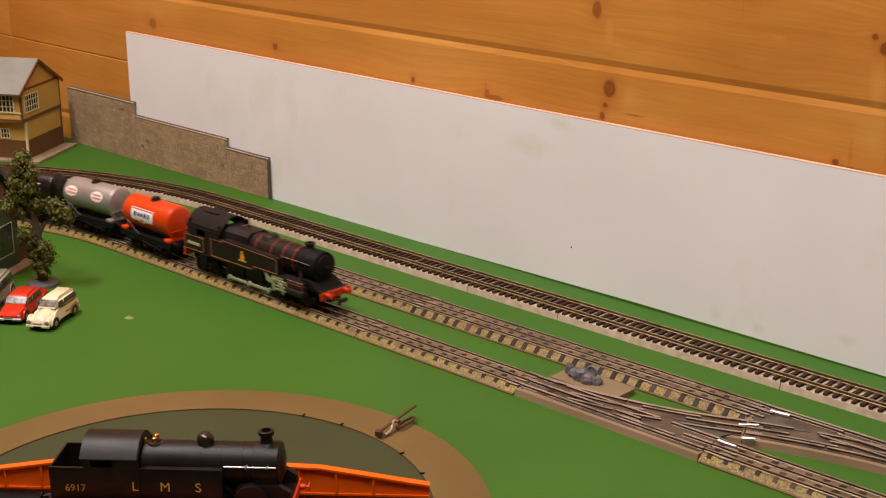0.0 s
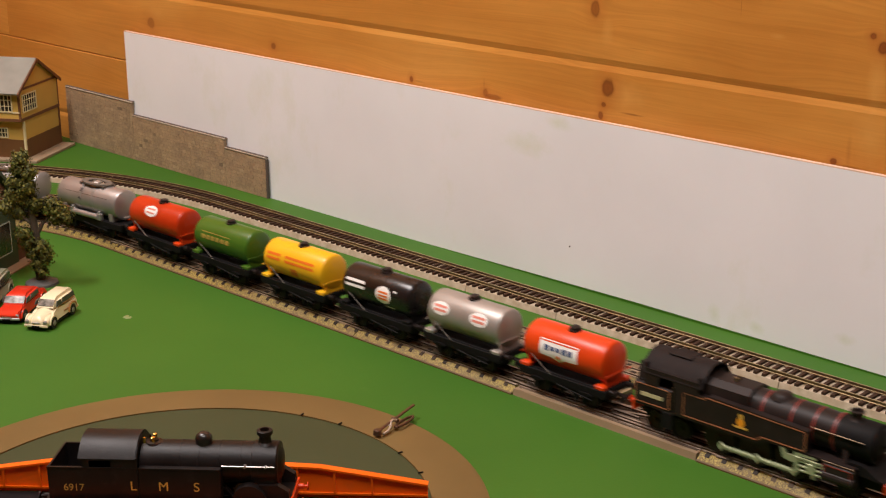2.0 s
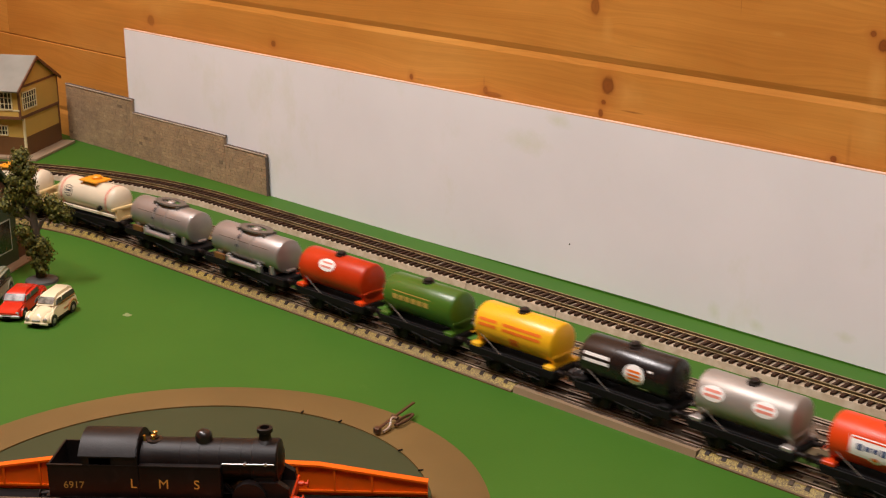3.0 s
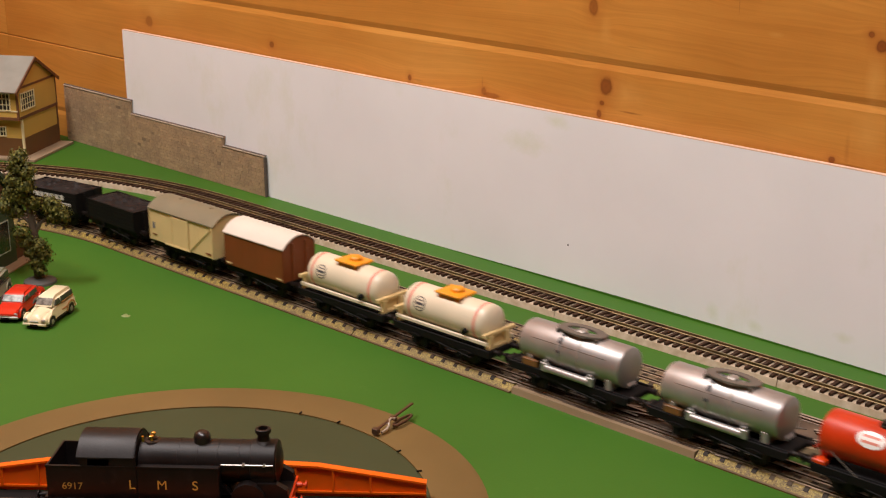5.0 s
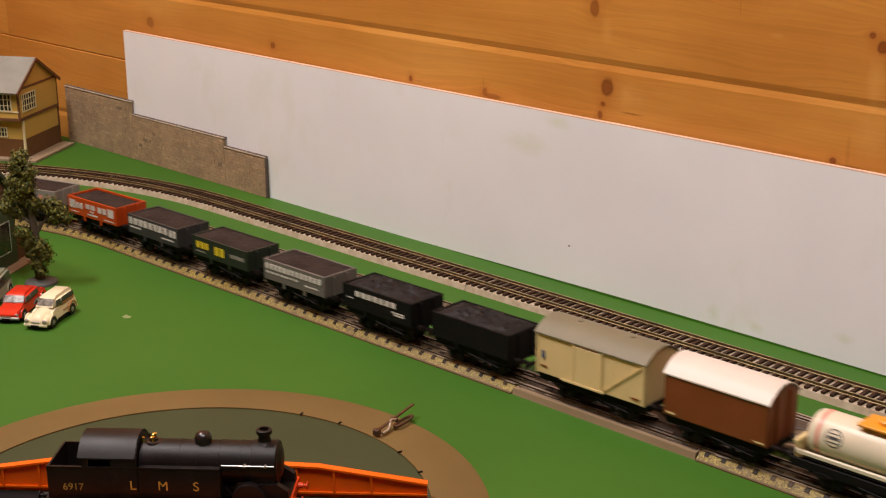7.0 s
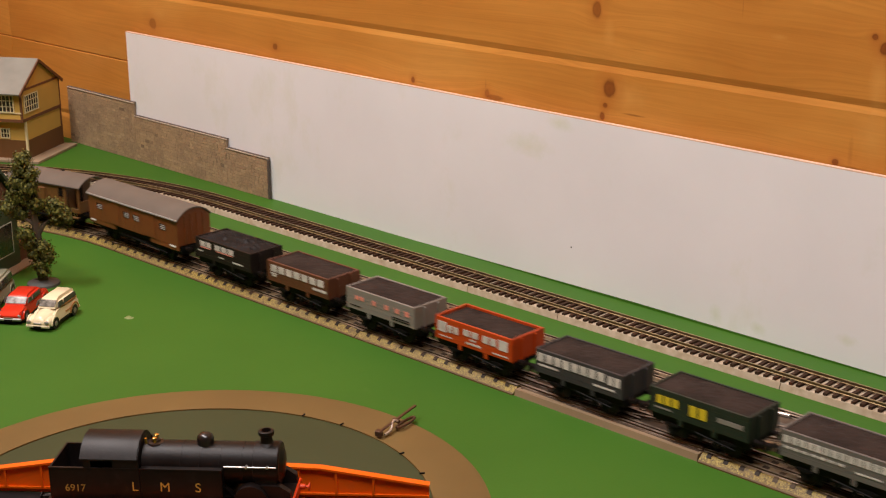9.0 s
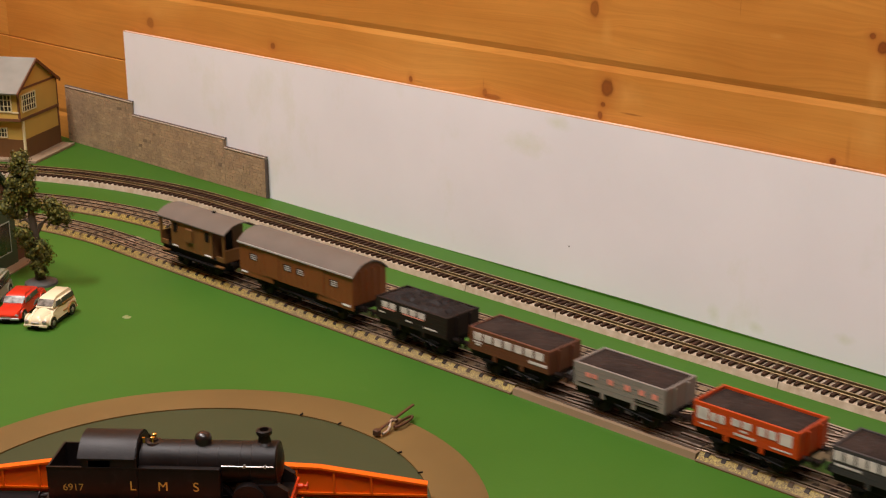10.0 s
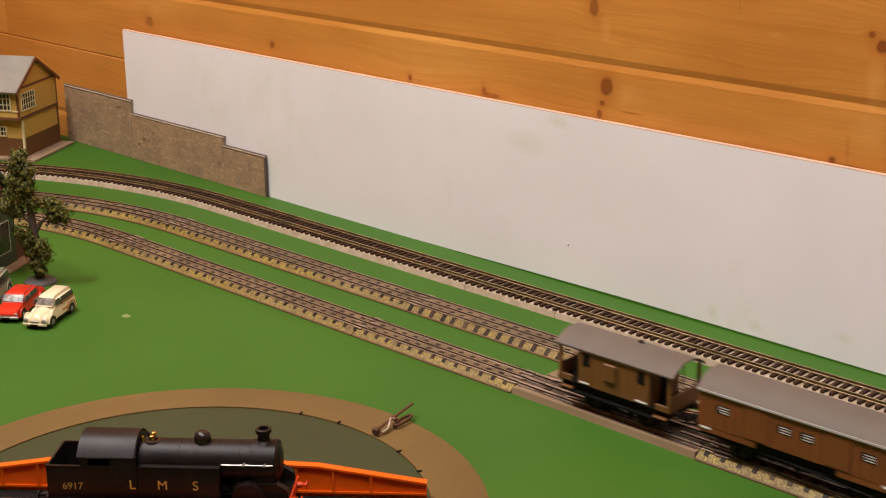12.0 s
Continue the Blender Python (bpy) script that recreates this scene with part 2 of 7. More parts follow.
POINT_RAIL = worn_shaded_rail("rubbed_point_rail", (0.085, 0.052, 0.032), (0.37, 0.29, 0.22), 0.5, 0.5)
BRIGHT_STEEL = plain("polished_steel", (0.70, 0.66, 0.62), 0.36, 0.9, vary=0.2)
POINT_BASE = plain("brown_point_base", (0.25, 0.172, 0.100), 0.5, vary=0.14, grain=60)
POINT_GREY = plain("dark_point_web", (0.095, 0.064, 0.042), 0.6, vary=0.5, grain=240, dirt=0.8, spec=0.25)
POINT_PLATE = plain("grey_frog_plate", (0.072, 0.060, 0.049), 0.5, vary=0.15)
TAN_CARD = plain("tan_card", (0.146, 0.091, 0.029), 0.7, vary=0.14, grain=40, spec=0.2, dirt=0.12)
PIT_GREEN = plain("dark_green_pit_floor", (0.040, 0.046, 0.016), 0.65, vary=0.10, grain=40, spec=0.25, dirt=0.1)
BLACK_SATIN = plain("satin_black_paint", (0.016, 0.010, 0.0085), 0.50, vary=0.3, spec=0.22, dirt=0.12)
BLACK_MATT = plain("matt_black_plastic", (0.005, 0.004, 0.004), 0.65, vary=0.3, spec=0.16, dirt=0.06)
# dull brownish black of the train engine's cab roof
ROOF_BLACK = plain("matt_roof_black", (0.013, 0.008, 0.007), 0.7, vary=0.3, spec=0.2, dirt=0.2)
PLASTER = plain("ceiling_paint", (0.75, 0.70, 0.62), 0.8, grain=8)
FLOOR_GREY = plain("grey_floor", (0.20, 0.17, 0.14), 0.8, grain=8)

# ---- mesh helpers ----


def part(name, bm, material, parent=None, label="", m=None):
    """Links a bmesh as one mesh object, under a thing or a part."""
    me = bpy.data.meshes.new(name)
    bmesh.ops.recalc_face_normals(bm, faces=bm.faces[:])
    bm.to_mesh(me)
    bm.free()
    me.materials.append(material)
    ob = new(name, me)
    if parent is not None:
        ob.parent = parent
    if m is not None:
        ob.matrix_basis = m
    return tagged(ob, label)


def shade(ob, angle=35):
    me = ob.data
    me.polygons.foreach_set("use_smooth", [True] * len(me.polygons))
    me.set_sharp_from_angle(angle=radians(angle))
    return ob


def thing(name, label, category, group="", m=None, kind=""):
    ob = new(name)
    ob.empty_display_size = 0.01
    if m is not None:
        ob.matrix_basis = m
    return tagged(ob, label, category, group, kind)


def add_box(bm, x0, x1, y0, y1, z0, z1, bevel=0.0, m=None):
    made = bmesh.ops.create_cube(bm, size=1)
    vs = made["verts"]
    for v in vs:
        v.co = Vector((x0 + (v.co.x + 0.5) * (x1 - x0), y0 + (v.co.y + 0.5) * (y1 - y0), z0 + (v.co.z + 0.5) * (z1 - z0)))
    if bevel:
        es = list({e for v in vs for e in v.link_edges})
        got = bmesh.ops.bevel(bm, geom=es, offset=bevel, segments=1, affect="EDGES")
        vs = list({v for f in got["faces"] for v in f.verts} | {v for v in vs if v.is_valid})
    if m is not None:
        bmesh.ops.transform(bm, matrix=m, verts=vs)
    return vs


def boxed(x0, x1, y0, y1, z0, z1, bevel=0.0):
    bm = bmesh.new()
    add_box(bm, x0, x1, y0, y1, z0, z1, bevel)
    return bm


def add_rod(bm, a, b, r, seg=10, r2=None):
    a, b = Vector(a), Vector(b)
    d = b - a
    m = Matrix.Translation((a + b) / 2) @ d.to_track_quat("Z", "Y").to_matrix().to_4x4()
    return bmesh.ops.create_cone(bm, cap_ends=True, segments=seg, radius1=r, radius2=r if r2 is None else r2, depth=d.length, matrix=m)["verts"]


def rod(a, b, r, seg=10, r2=None):
    bm = bmesh.new()
    add_rod(bm, a, b, r, seg, r2)
    return bm


def add_turned(bm, profile, m, seg=20):
    """A turned solid: profile of (radius, height) about local z, placed by m."""
    rings = []
    for r, z in profile:
        rings.append([bm.verts.new(m @ Vector((r * math.cos(2 * math.pi * i / seg), r * math.sin(2 * math.pi * i / seg), z))) for i in range(seg)])
    for a, b in zip(rings, rings[1:]):
        for i in range(seg):
            bm.faces.new((a[i], a[(i + 1) % seg], b[(i + 1) % seg], b[i]))
    bm.faces.new(rings[0][::-1])
    bm.faces.new(rings[-1])
    return bm


def turned(profile, m=None, seg=20):
    return add_turned(bmesh.new(), profile, m or Matrix(), seg)


def add_prism(bm, outline, a, b, axis="y"):
    """An outline of (u, v) drawn out from a to b along an axis: y takes (x, z), x takes (y, z), z takes (x, y)."""
    def at(u, v, w):
        return {"y": (u, w, v), "x": (w, u, v), "z": (u, v, w)}[axis]
    lo = [bm.verts.new(at(u, v, a)) for u, v in outline]
    hi = [bm.verts.new(at(u, v, b)) for u, v in outline]
    n = len(outline)
    for i in range(n):
        bm.faces.new((lo[i], lo[(i + 1) % n], hi[(i + 1) % n], hi[i]))
    bm.faces.new(lo[::-1])
    bm.faces.new(hi)
    return bm


def prism(outline, a, b, axis="y"):
    return add_prism(bmesh.new(), outline, a, b, axis)


def arc(cx, cy, r, a0, a1, n):
    return [(cx + r * math.cos(radians(a0 + (a1 - a0) * i / n)), cy + r * math.sin(radians(a0 + (a1 - a0) * i / n))) for i in range(n + 1)]


ALONG_X = Matrix.Rotation(radians(90), 4, "Y")

# ---- the room and the baseboard ----
baseboard = tagged(part("ground", boxed(-1.62, 2.38, -0.70, 0.0, -0.022, 0.0, 0.001), GREEN), "green painted layout baseboard along the wall", "baseboard", kind="structure")

tagged(part("ground_side", boxed(-1.62, -1.16, -2.38, -0.7002, -0.022, 0.0, 0.001), GREEN), "green painted baseboard along the side wall", "baseboard", kind="structure")

JOINTS = (-0.1215, 0.0265, 0.1757, 0.3237, 0.4700, 0.6180, 0.7660, 0.9140, 1.0620, 1.2100, 1.3580)


def plank_mesh(length, low, high, step):
    """A pine board of the wall: chamfered top and bottom, a scored line along its middle."""
    h, c, d, g, k = high - low, 0.0046, 0.0010, 0.0011, 0.0046
    mid = h / 2 + step
    outline = [(0.016, 0.0), (d, 0.0), (0.0, c), (0.0, mid - g), (0.0011, mid), (0.0, mid + g), (0.0, h - k), (0.0011, h), (0.016, h)]
    return prism(outline, 0.0, length, "x")


def plank_wall(name, m, length, cuts, label):
    """A boarded wall: boards laid lengthwise from the pose m, their faces towards local -y."""
    wall = tagged(part(name, boxed(-0.02, length + 0.02, 0.0165, 0.06, -0.92, 1.42), PINE, None, "", m), label, "wall", kind="structure")
    for k, (low, high) in enumerate(zip(JOINTS, JOINTS[1:])):
        ends = [0.0, *cuts[k % len(cuts)], length]
        for a, b in zip(ends, ends[1:]):
            bm = plank_mesh(b - a - 0.0006, low, high, 0.0)
            part("plank", bm, PINE, wall, "", pose(a, 0, low))
    return wall


wall_back = plank_wall("wall_back", pose(-1.62, 0.004, 0), 4.0, ((2.1,), (0.09, 2.9), (1.385, 3.1), (0.7, 2.5)), "varnished knotty pine boarded wall of the room")
wall_left = plank_wall("wall_left", pose(-1.62, -2.4, 0, 0, 0, 90), 2.41, ((1.2,), (0.7,)), "varnished pine boarded side wall")
wall_right = plank_wall("wall_right", pose(2.38, 0.01, 0, 0, 0, -90), 2.41, ((1.3,), (0.8,)), "varnished pine boarded side wall")
wall_front = plank_wall("wall_front", pose(2.38, -2.4, 0, 0, 0, 180), 4.0, ((2.1,), (1.0, 2.9)), "varnished pine boarded wall behind the viewer")
tagged(part("ceiling", boxed(-1.7, 2.46, -2.48, 0.08, 1.46, 1.5), PLASTER), "pale painted ceiling", "ceiling", kind="structure")
tagged(part("floor", boxed(-1.7, 2.46, -2.48, 0.08, -0.94, -0.9), FLOOR_GREY), "grey floor", "floor", kind="structure")

board = tagged(part("backing_board", boxed(-1.2813, 0.62, -0.0035, 0.0, 0.0, 0.1339), WHITE_BOARD), "long plain white hardboard panel leaning on the pine wall", "panel")
# raw edge; its bright pinkish colour includes light reflected from the pine
part("raw_edge", boxed(-1.2813, 0.62, -0.0035, 0.0, 0.1339, 0.1347), plain("lit_hardboard_edge", (0.70, 0.47, 0.34), 0.7), board, "raw hardboard edge, coloured as lit by the pine")
part("raw_edge", boxed(-1.2820, -1.2812, -0.0037, -0.0001, 0.0, 0.1345, 0.0002), bpy.data.materials["lit_hardboard_edge"], board, "raw hardboard edge, coloured as lit by the pine")
part("painted_foot", prism([(-0.86, 0.0), (-0.72, 0.0013), (-0.62, 0.0020), (-0.43, 0.0013), (-0.2, 0.0)], -0.0038, -0.0035), GREEN, board, "green paint run up the lower edge")
part("pin_hole", rod((-0.6833, -0.0034, 0.0318), (-0.6833, -0.0037, 0.0318), 0.0007, 8), BLACK_MATT, board, "small dark pin hole")


def stone_wall():
    w = thing("stone_wall", "low stepped grey-brown stone card wall beside the white panel", "wall", "", pose(-1.4, -0.0065, 0))
    heights = ((0.0, 0.1282, 0.0605), (0.1282, 0.2845, 0.0470), (0.2845, 0.3470, 0.0385))
    outline = [(0, 0)]
    for a, b, h in heights[::-1]:
        outline += [(b, 0)] if not outline[1:] else []
        outline += [(b, h), (a, h)]
    part("mortar_backing", prism(outline, 0.0, 0.0022), plain("brown_mortar_card", (0.29, 0.205, 0.125), 0.85, dirt=0.3), w, "recessed brown mortar")
    dice = random.Random(5)
    bm = bmesh.new()
    row, z = 0, 0.0003
    while z < 0.0600:
        tall = dice.uniform(0.0028, 0.0035)
        for a, b, h in heights:
            if z + 0.5 * tall > h:
                continue
            x = a + 0.0002
            while x < b - 0.0008:
                wide = min(dice.uniform(0.0042, 0.0088), b - 0.0002 - x)
                out = dice.uniform(0.0002, 0.0005)
                if dice.random() < 0.02:
                    out = 0.0001
                add_box(bm, x, x + wide - 0.00035, -out, 0.0004, z, min(z + tall - 0.00035, h - 0.0001))
                x += wide
        row, z = row + 1, z + tall
    tagged(part("stone_courses", bm, STONE, w, "coursed grey-brown embossed stones"), "coursed grey-brown embossed stones", kind="stuff")
    coping = plain("pale_worn_coping", (0.37, 0.29, 0.21), 0.8, vary=0.25)
    # dark colour that draws the shadow line along the wall's edges
    shadow_line = plain("dark_shade_strip", (0.10, 0.075, 0.06), 0.8)
    for a, b, h in heights:
        part("coping", boxed(a - 0.0002, b + 0.0008, -0.0007, 0.0023, h, h + 0.0014, 0.0003), coping, w, "pale worn capping course")
        part("coping_shade_line", boxed(a - 0.0002, b + 0.0010, 0.0003, 0.0026, h + 0.0014, h + 0.0020), shadow_line, w, "dark strip drawn as a shadow line")
    part("end_pier", boxed(0.3472, 0.3488, -0.0010, 0.0023, 0.0, 0.0384, 0.0003), shadow_line, w, "dark end pier")
    return w


stone_wall()

# ---- tracks ----
ANG = 0.0129
RAIL = 0.0066          # rail tops of the tinplate tracks
DROP = 0.0022          # wheels reach this far below the datum of the rolling stock


class Line:
    """A track's centre line: straight along the wall, bending away at its far left end."""

    def __init__(self, y0, start, radius, slope=ANG):
        self.y0, self.start, self.r, self.a = y0, start, radius, slope

    def at(self, s, lat=0.0, z=0.0):
        d, n = Vector((math.cos(self.a), math.sin(self.a), 0)), Vector((-math.sin(self.a), math.cos(self.a), 0))
        o = Vector((0, self.y0, z))
        if s >= self.start:
            return o + d * s + n * lat, self.a
        b = (self.start - s) / self.r
        c = o + d * self.start - n * self.r
        quarter = math.pi / 2
        if b > quarter:
            return c - d * (self.r + lat) - n * (b - quarter) * self.r, self.a + quarter
        return c + (n * math.cos(b) - d * math.sin(b)) * (self.r + lat), self.a + b

    def stand(self, s, z=0.0):
        p, a = self.at(s, 0, z)
        return Matrix.Translation(p) @ Matrix.Rotation(a, 4, "Z")


class Crossing(Line):
    """The curved link between the front and the middle track: two equal arcs."""

    def __init__(self, base, start, radius, turn):
        self.base, self.s0, self.r, self.turn = base, start, radius, turn

    def at(self, u, lat=0.0, z=0.0):
        half = self.r * self.turn
        d, n = Vector((math.cos(ANG), math.sin(ANG), 0)), Vector((-math.sin(ANG), math.cos(ANG), 0))
        o = self.base.at(self.s0, 0, z)[0]
        if u <= half:
            b = u / self.r
            p, h = o + d * self.r * math.sin(b) + n * self.r * (1 - math.cos(b)), b
        else:
            b = (2 * half - u) / self.r
            end = o + d * 2 * self.r * math.sin(self.turn) + n * 2 * self.r * (1 - math.cos(self.turn))
            p, h = end - d * self.r * math.sin(b) - n * self.r * (1 - math.cos(b)), b
        return p + (n * math.cos(h) - d * math.sin(h)) * lat, ANG + h


FRONT = Line(-0.1710, -1.03, 0.371)
MID = Line(-0.1095, -1.02, 0.438)
BACK = Line(-0.0490, -1.055, 0.505, 0.0065)
LINK = Crossing(FRONT, -0.582, 0.358, radians(24))


def sweep(line, section, s0, s1, step=0.02):
    """A section of (lateral, height) drawn along a line from s0 to s1."""
    bm = bmesh.new()
    n = max(2, int((s1 - s0) / step) + 1)
    rows = []
    for i in range(n + 1):
        s = s0 + (s1 - s0) * i / n
        rows.append([bm.verts.new(line.at(s, u, v)[0]) for u, v in section])
    k = len(section)
    for a, b in zip(rows, rows[1:]):
        for i in range(k):
            bm.faces.new((a[i], a[(i + 1) % k], b[(i + 1) % k], b[i]))
    bm.faces.new(rows[0][::-1])
    bm.faces.new(rows[-1])
    return bm


def rail_section(lat, z0, top=RAIL, head=0.0006):
    return [(lat - 0.0009, z0), (lat + 0.0009, z0), (lat + 0.0009, z0 + 0.0005), (lat + 0.0004, z0 + 0.0008), (lat + 0.0004, top - 0.0011),
            (lat + head, top - 0.0008), (lat + head, top), (lat - head, top), (lat - head, top - 0.0008), (lat - 0.0004, top - 0.0011),
            (lat - 0.0004, z0 + 0.0008), (lat - 0.0009, z0 + 0.0005)]


SHOULDER = [(-0.0157, 0.0), (-0.0152, 0.0010), (-0.0114, 0.0046), (0.0114, 0.0046), (0.0152, 0.0010), (0.0157, 0.0)]
TRACK_EDGE = plain("ochre_brown_edge", (0.105, 0.058, 0.016), 0.6)
SLEEPERS = []          # (mesh, material, owner, line, positions): laid last


def old_track(name, line, runs, joints, label):
    t = thing(name, label, "track", "tinplate tracks")
    for s0, s1 in runs:
        cuts = [s0, *[j for j in joints if s0 + 0.03 < j < s1 - 0.03], s1]
        for a, b in zip(cuts, cuts[1:]):
            part("track_base", sweep(line, SHOULDER, a + 0.0004, b - 0.0004), BALLAST, t, "printed yellow ballast base")
            for sy in (-1, 1):
                part("edge_strip", sweep(line, [(sy * 0.0162, 0.0), (sy * 0.0162, 0.0009), (sy * 0.0152, 0.0014), (sy * 0.0148, 0.0)], a + 0.0004, b - 0.0004), TRACK_EDGE, t, "dark base edge")
            part("deck", sweep(line, [(-0.0106, 0.0038), (-0.0104, 0.0049), (0.0104, 0.0049), (0.0106, 0.0038)], a + 0.0006, b - 0.0006), TRACK_TOP, t, "worn brown top plate")
    for lat in (-0.0086, 0.0, 0.0086):
        for s0, s1 in runs:
            part("rail", sweep(line, rail_section(lat, 0.0046), s0, s1), STEEL_RAIL, t)
    return t


P0, P1, Q0, Q1 = -0.5720, -0.4320, -0.4400, -0.2850     # ends of the points on the front and on the middle track
front_track = old_track("front_track", FRONT, ((-3.2, P0 - 0.0005), (P1 + 0.0005, 2.1)), (-1.02, -0.722, -0.30, 0.0, 0.3), "worn three-rail tinplate track with printed ballast")
mid_track = old_track("middle_track", MID, ((-3.2, Q0 - 0.0005), (Q1 + 0.0005, 2.1)), (-1.03, -0.728, 0.0, 0.3), "worn three-rail tinplate track with printed ballast")
SLEEPERS.append((front_track, FRONT, [s for s in np.arange(-1.18, P0 - 0.004, 0.0109)] + [s for s in np.arange(P1 + 0.006, -0.15, 0.0109)]))
SLEEPERS.append((mid_track, MID, [s for s in np.arange(-1.24, Q0 - 0.004, 0.0109)]))


def rail_joint(track, line, s, seed):
    """Where two lengths of tinplate track meet: lifted tabs, fishplates and dark slots beside the rails."""
    rng = random.Random(seed)
    for lat in (-0.0086, 0.0, 0.0086):
        a = rng.uniform(-0.004, 0.002)
        part("fishplate", boxed(a, a + rng.uniform(0.008, 0.013), -0.0013, 0.0013, 0.0048, 0.0064, 0.0003), POINT_RAIL, track, "bare metal fishplate", line.stand(s) @ pose(0, lat + 0.0011, 0, 0, rng.uniform(-2, 2), rng.uniform(-3, 3)))
        part("contact_tab", boxed(-0.0045, 0.0045, -0.0008, 0.0008, 0.0049, 0.0058, 0.0002), POINT_RAIL, track, "small contact tab", line.stand(s + rng.uniform(-0.008, 0.008)) @ pose(0, lat - 0.0022, 0, 0, rng.uniform(-3, 3), rng.uniform(-5, 5)))
        for k in (-1, 1):
            part("slot", boxed(-0.0028, 0.0028, -0.0011, 0.0011, 0.0044, 0.0051), BLACK_MATT, track, "dark punched slot", line.stand(s + k * rng.uniform(0.006, 0.010)) @ pose(0, lat + 0.0030, 0, 0, 0, rng.uniform(-4, 4)))


for track, line, spots in ((front_track, FRONT, (-1.02, -0.722, P0 - 0.008, P1 + 0.010)), (mid_track, MID, (-1.03, -0.728, Q0 - 0.008))):
    for i, s in enumerate(spots):
        rail_joint(track, line, s, 31 + i)

back_track = thing("back_track", "two-rail track with brown sleepers on pale cork", "track")
for a, b in ((-3.2, -1.21), (-1.2094, -1.052), (-1.0514, -0.7325), (-0.7319, -0.642), (-0.6414, -0.455), (-0.4544, 0.3), (0.3006, 2.1)):
    part("cork_strip", sweep(BACK, [(-0.0160, 0.0), (-0.0148, 0.0045), (0.0148, 0.0045), (0.0160, 0.0)], a, b), CORK, back_track, "pale cork underlay strip")
for lat in (-0.0084, 0.0084):
    part("rail", sweep(BACK, rail_section(lat, 0.0062, 0.0088), -3.2, 2.1), BRASS_RAIL, back_track)


def point(name, main, s0, s1, u0, u1, main_rails, link_rails, label):
    """One half of the crossover: a plain moulded base under the straight road and the curved one, with its broken rails."""
    t = thing(name, label, "track points", "points")
    top = 0.0042
    part("point_base", sweep(main, [(-0.0152, 0.0), (-0.0143, top), (0.0143, top), (0.0152, 0.0)], s0, s1), POINT_BASE, t, "plain brown moulded base")
    part("branch_base", sweep(LINK, [(-0.0152, 0.0), (-0.0143, top + 0.0003), (0.0143, top + 0.0003), (0.0152, 0.0)], u0, u1, 0.01), POINT_BASE, t, "curved brown base")
    part("web", sweep(LINK, [(-0.0112, top), (-0.0108, top + 0.0009), (0.0108, top + 0.0009), (0.0112, top)], u0 + 0.01, u1 - 0.001, 0.01), POINT_GREY, t, "dark web between the rails")
    part("main_web", sweep(main, [(-0.0112, top), (-0.0108, top + 0.0005), (0.0108, top + 0.0005), (0.0112, top)], s0 + 0.002, s1 - 0.002), POINT_GREY, t, "dark web between the rails")
    for lat, a, b in main_rails:
        part("rail", sweep(main, rail_section(lat, 0.0044, RAIL, 0.0009), a, b), POINT_RAIL, t)
    for lat, a, b in link_rails:
        part("rail", sweep(LINK, rail_section(lat, 0.0044, RAIL - 0.0002, 0.0009), a, b, 0.008), POINT_RAIL, t)
    return t


G = 0.0086
SPLIT, END = 0.358 * radians(24) + 0.0065, 2 * 0.358 * radians(24)
FROG_U, FROG_A, FROG_B = 0.1112, -0.4725, -0.3990
point_a = point("front_points", FRONT, P0, P1, 0.0138, SPLIT - 0.0004,
                [(-G, P0, P1), (0.0, P0, -0.512), (0.0, -0.500, -0.4835), (0.0, -0.452, P1), (G, P0, -0.555), (G, -0.548, FROG_A - 0.003), (G, -0.4665, P1), (-G + 0.0034, -0.500, -0.455)],
                [(G, 0.0138, 0.078), (G, 0.0795, 0.122), (G, 0.123, SPLIT - 0.001), (-G, 0.045, 0.076), (-G, 0.078, FROG_U - 0.004), (-G, FROG_U + 0.008, SPLIT - 0.001),
                 (0.0, 0.042, 0.094), (0.0, 0.120, SPLIT - 0.001), (G - 0.0036, 0.090, 0.128)], "brown three-rail points with a dark web on the front track")
point_b = point("middle_points", MID, Q0, Q1, SPLIT + 0.0004, END,
                [(G, Q0, Q1), (-G, Q0, -0.4310), (-G, FROG_B + 0.006, Q1), (0.0, Q0, -0.4300), (0.0, -0.3860, Q1), (G - 0.0034, -0.425, -0.385)],
                [(-G, SPLIT + 0.001, 0.205), (-G, 0.2065, END - 0.004), (G, SPLIT + 0.001, END - FROG_U - 0.006), (G, END - FROG_U + 0.008, END - 0.046), (0.0, SPLIT + 0.001, 0.182), (0.0, 0.206, END - 0.044),
                 (-G + 0.0036, 0.176, 0.212)], "brown three-rail points with a dark web on the middle track")


def frog_plate(owner, base, pts):
    """A smooth grey plate set between the rails of the crossing; pts: along, across."""
    part("frog_plate", prism([tuple(base.at(s, u)[0].xy) for s, u in pts], 0.0040, 0.0055, "z"), POINT_PLATE, owner, "smooth grey plate in the crossing")


frog_plate(point_a, FRONT, [(-0.468, 0.0098), (-0.436, 0.0098), (-0.4325, 0.0200), (-0.446, 0.0175)])
frog_plate(point_a, FRONT, [(-0.470, 0.0140), (-0.4520, 0.0200), (-0.4500, 0.0235), (-0.4690, 0.0168)])
frog_plate(point_b, MID, [(-0.4380, -0.0070), (-0.4000, -0.0070), (-0.4100, -0.0118), (-0.4250, -0.0180), (-0.4340, -0.0160)])

# ---- train ----
SPEED = 0.2122
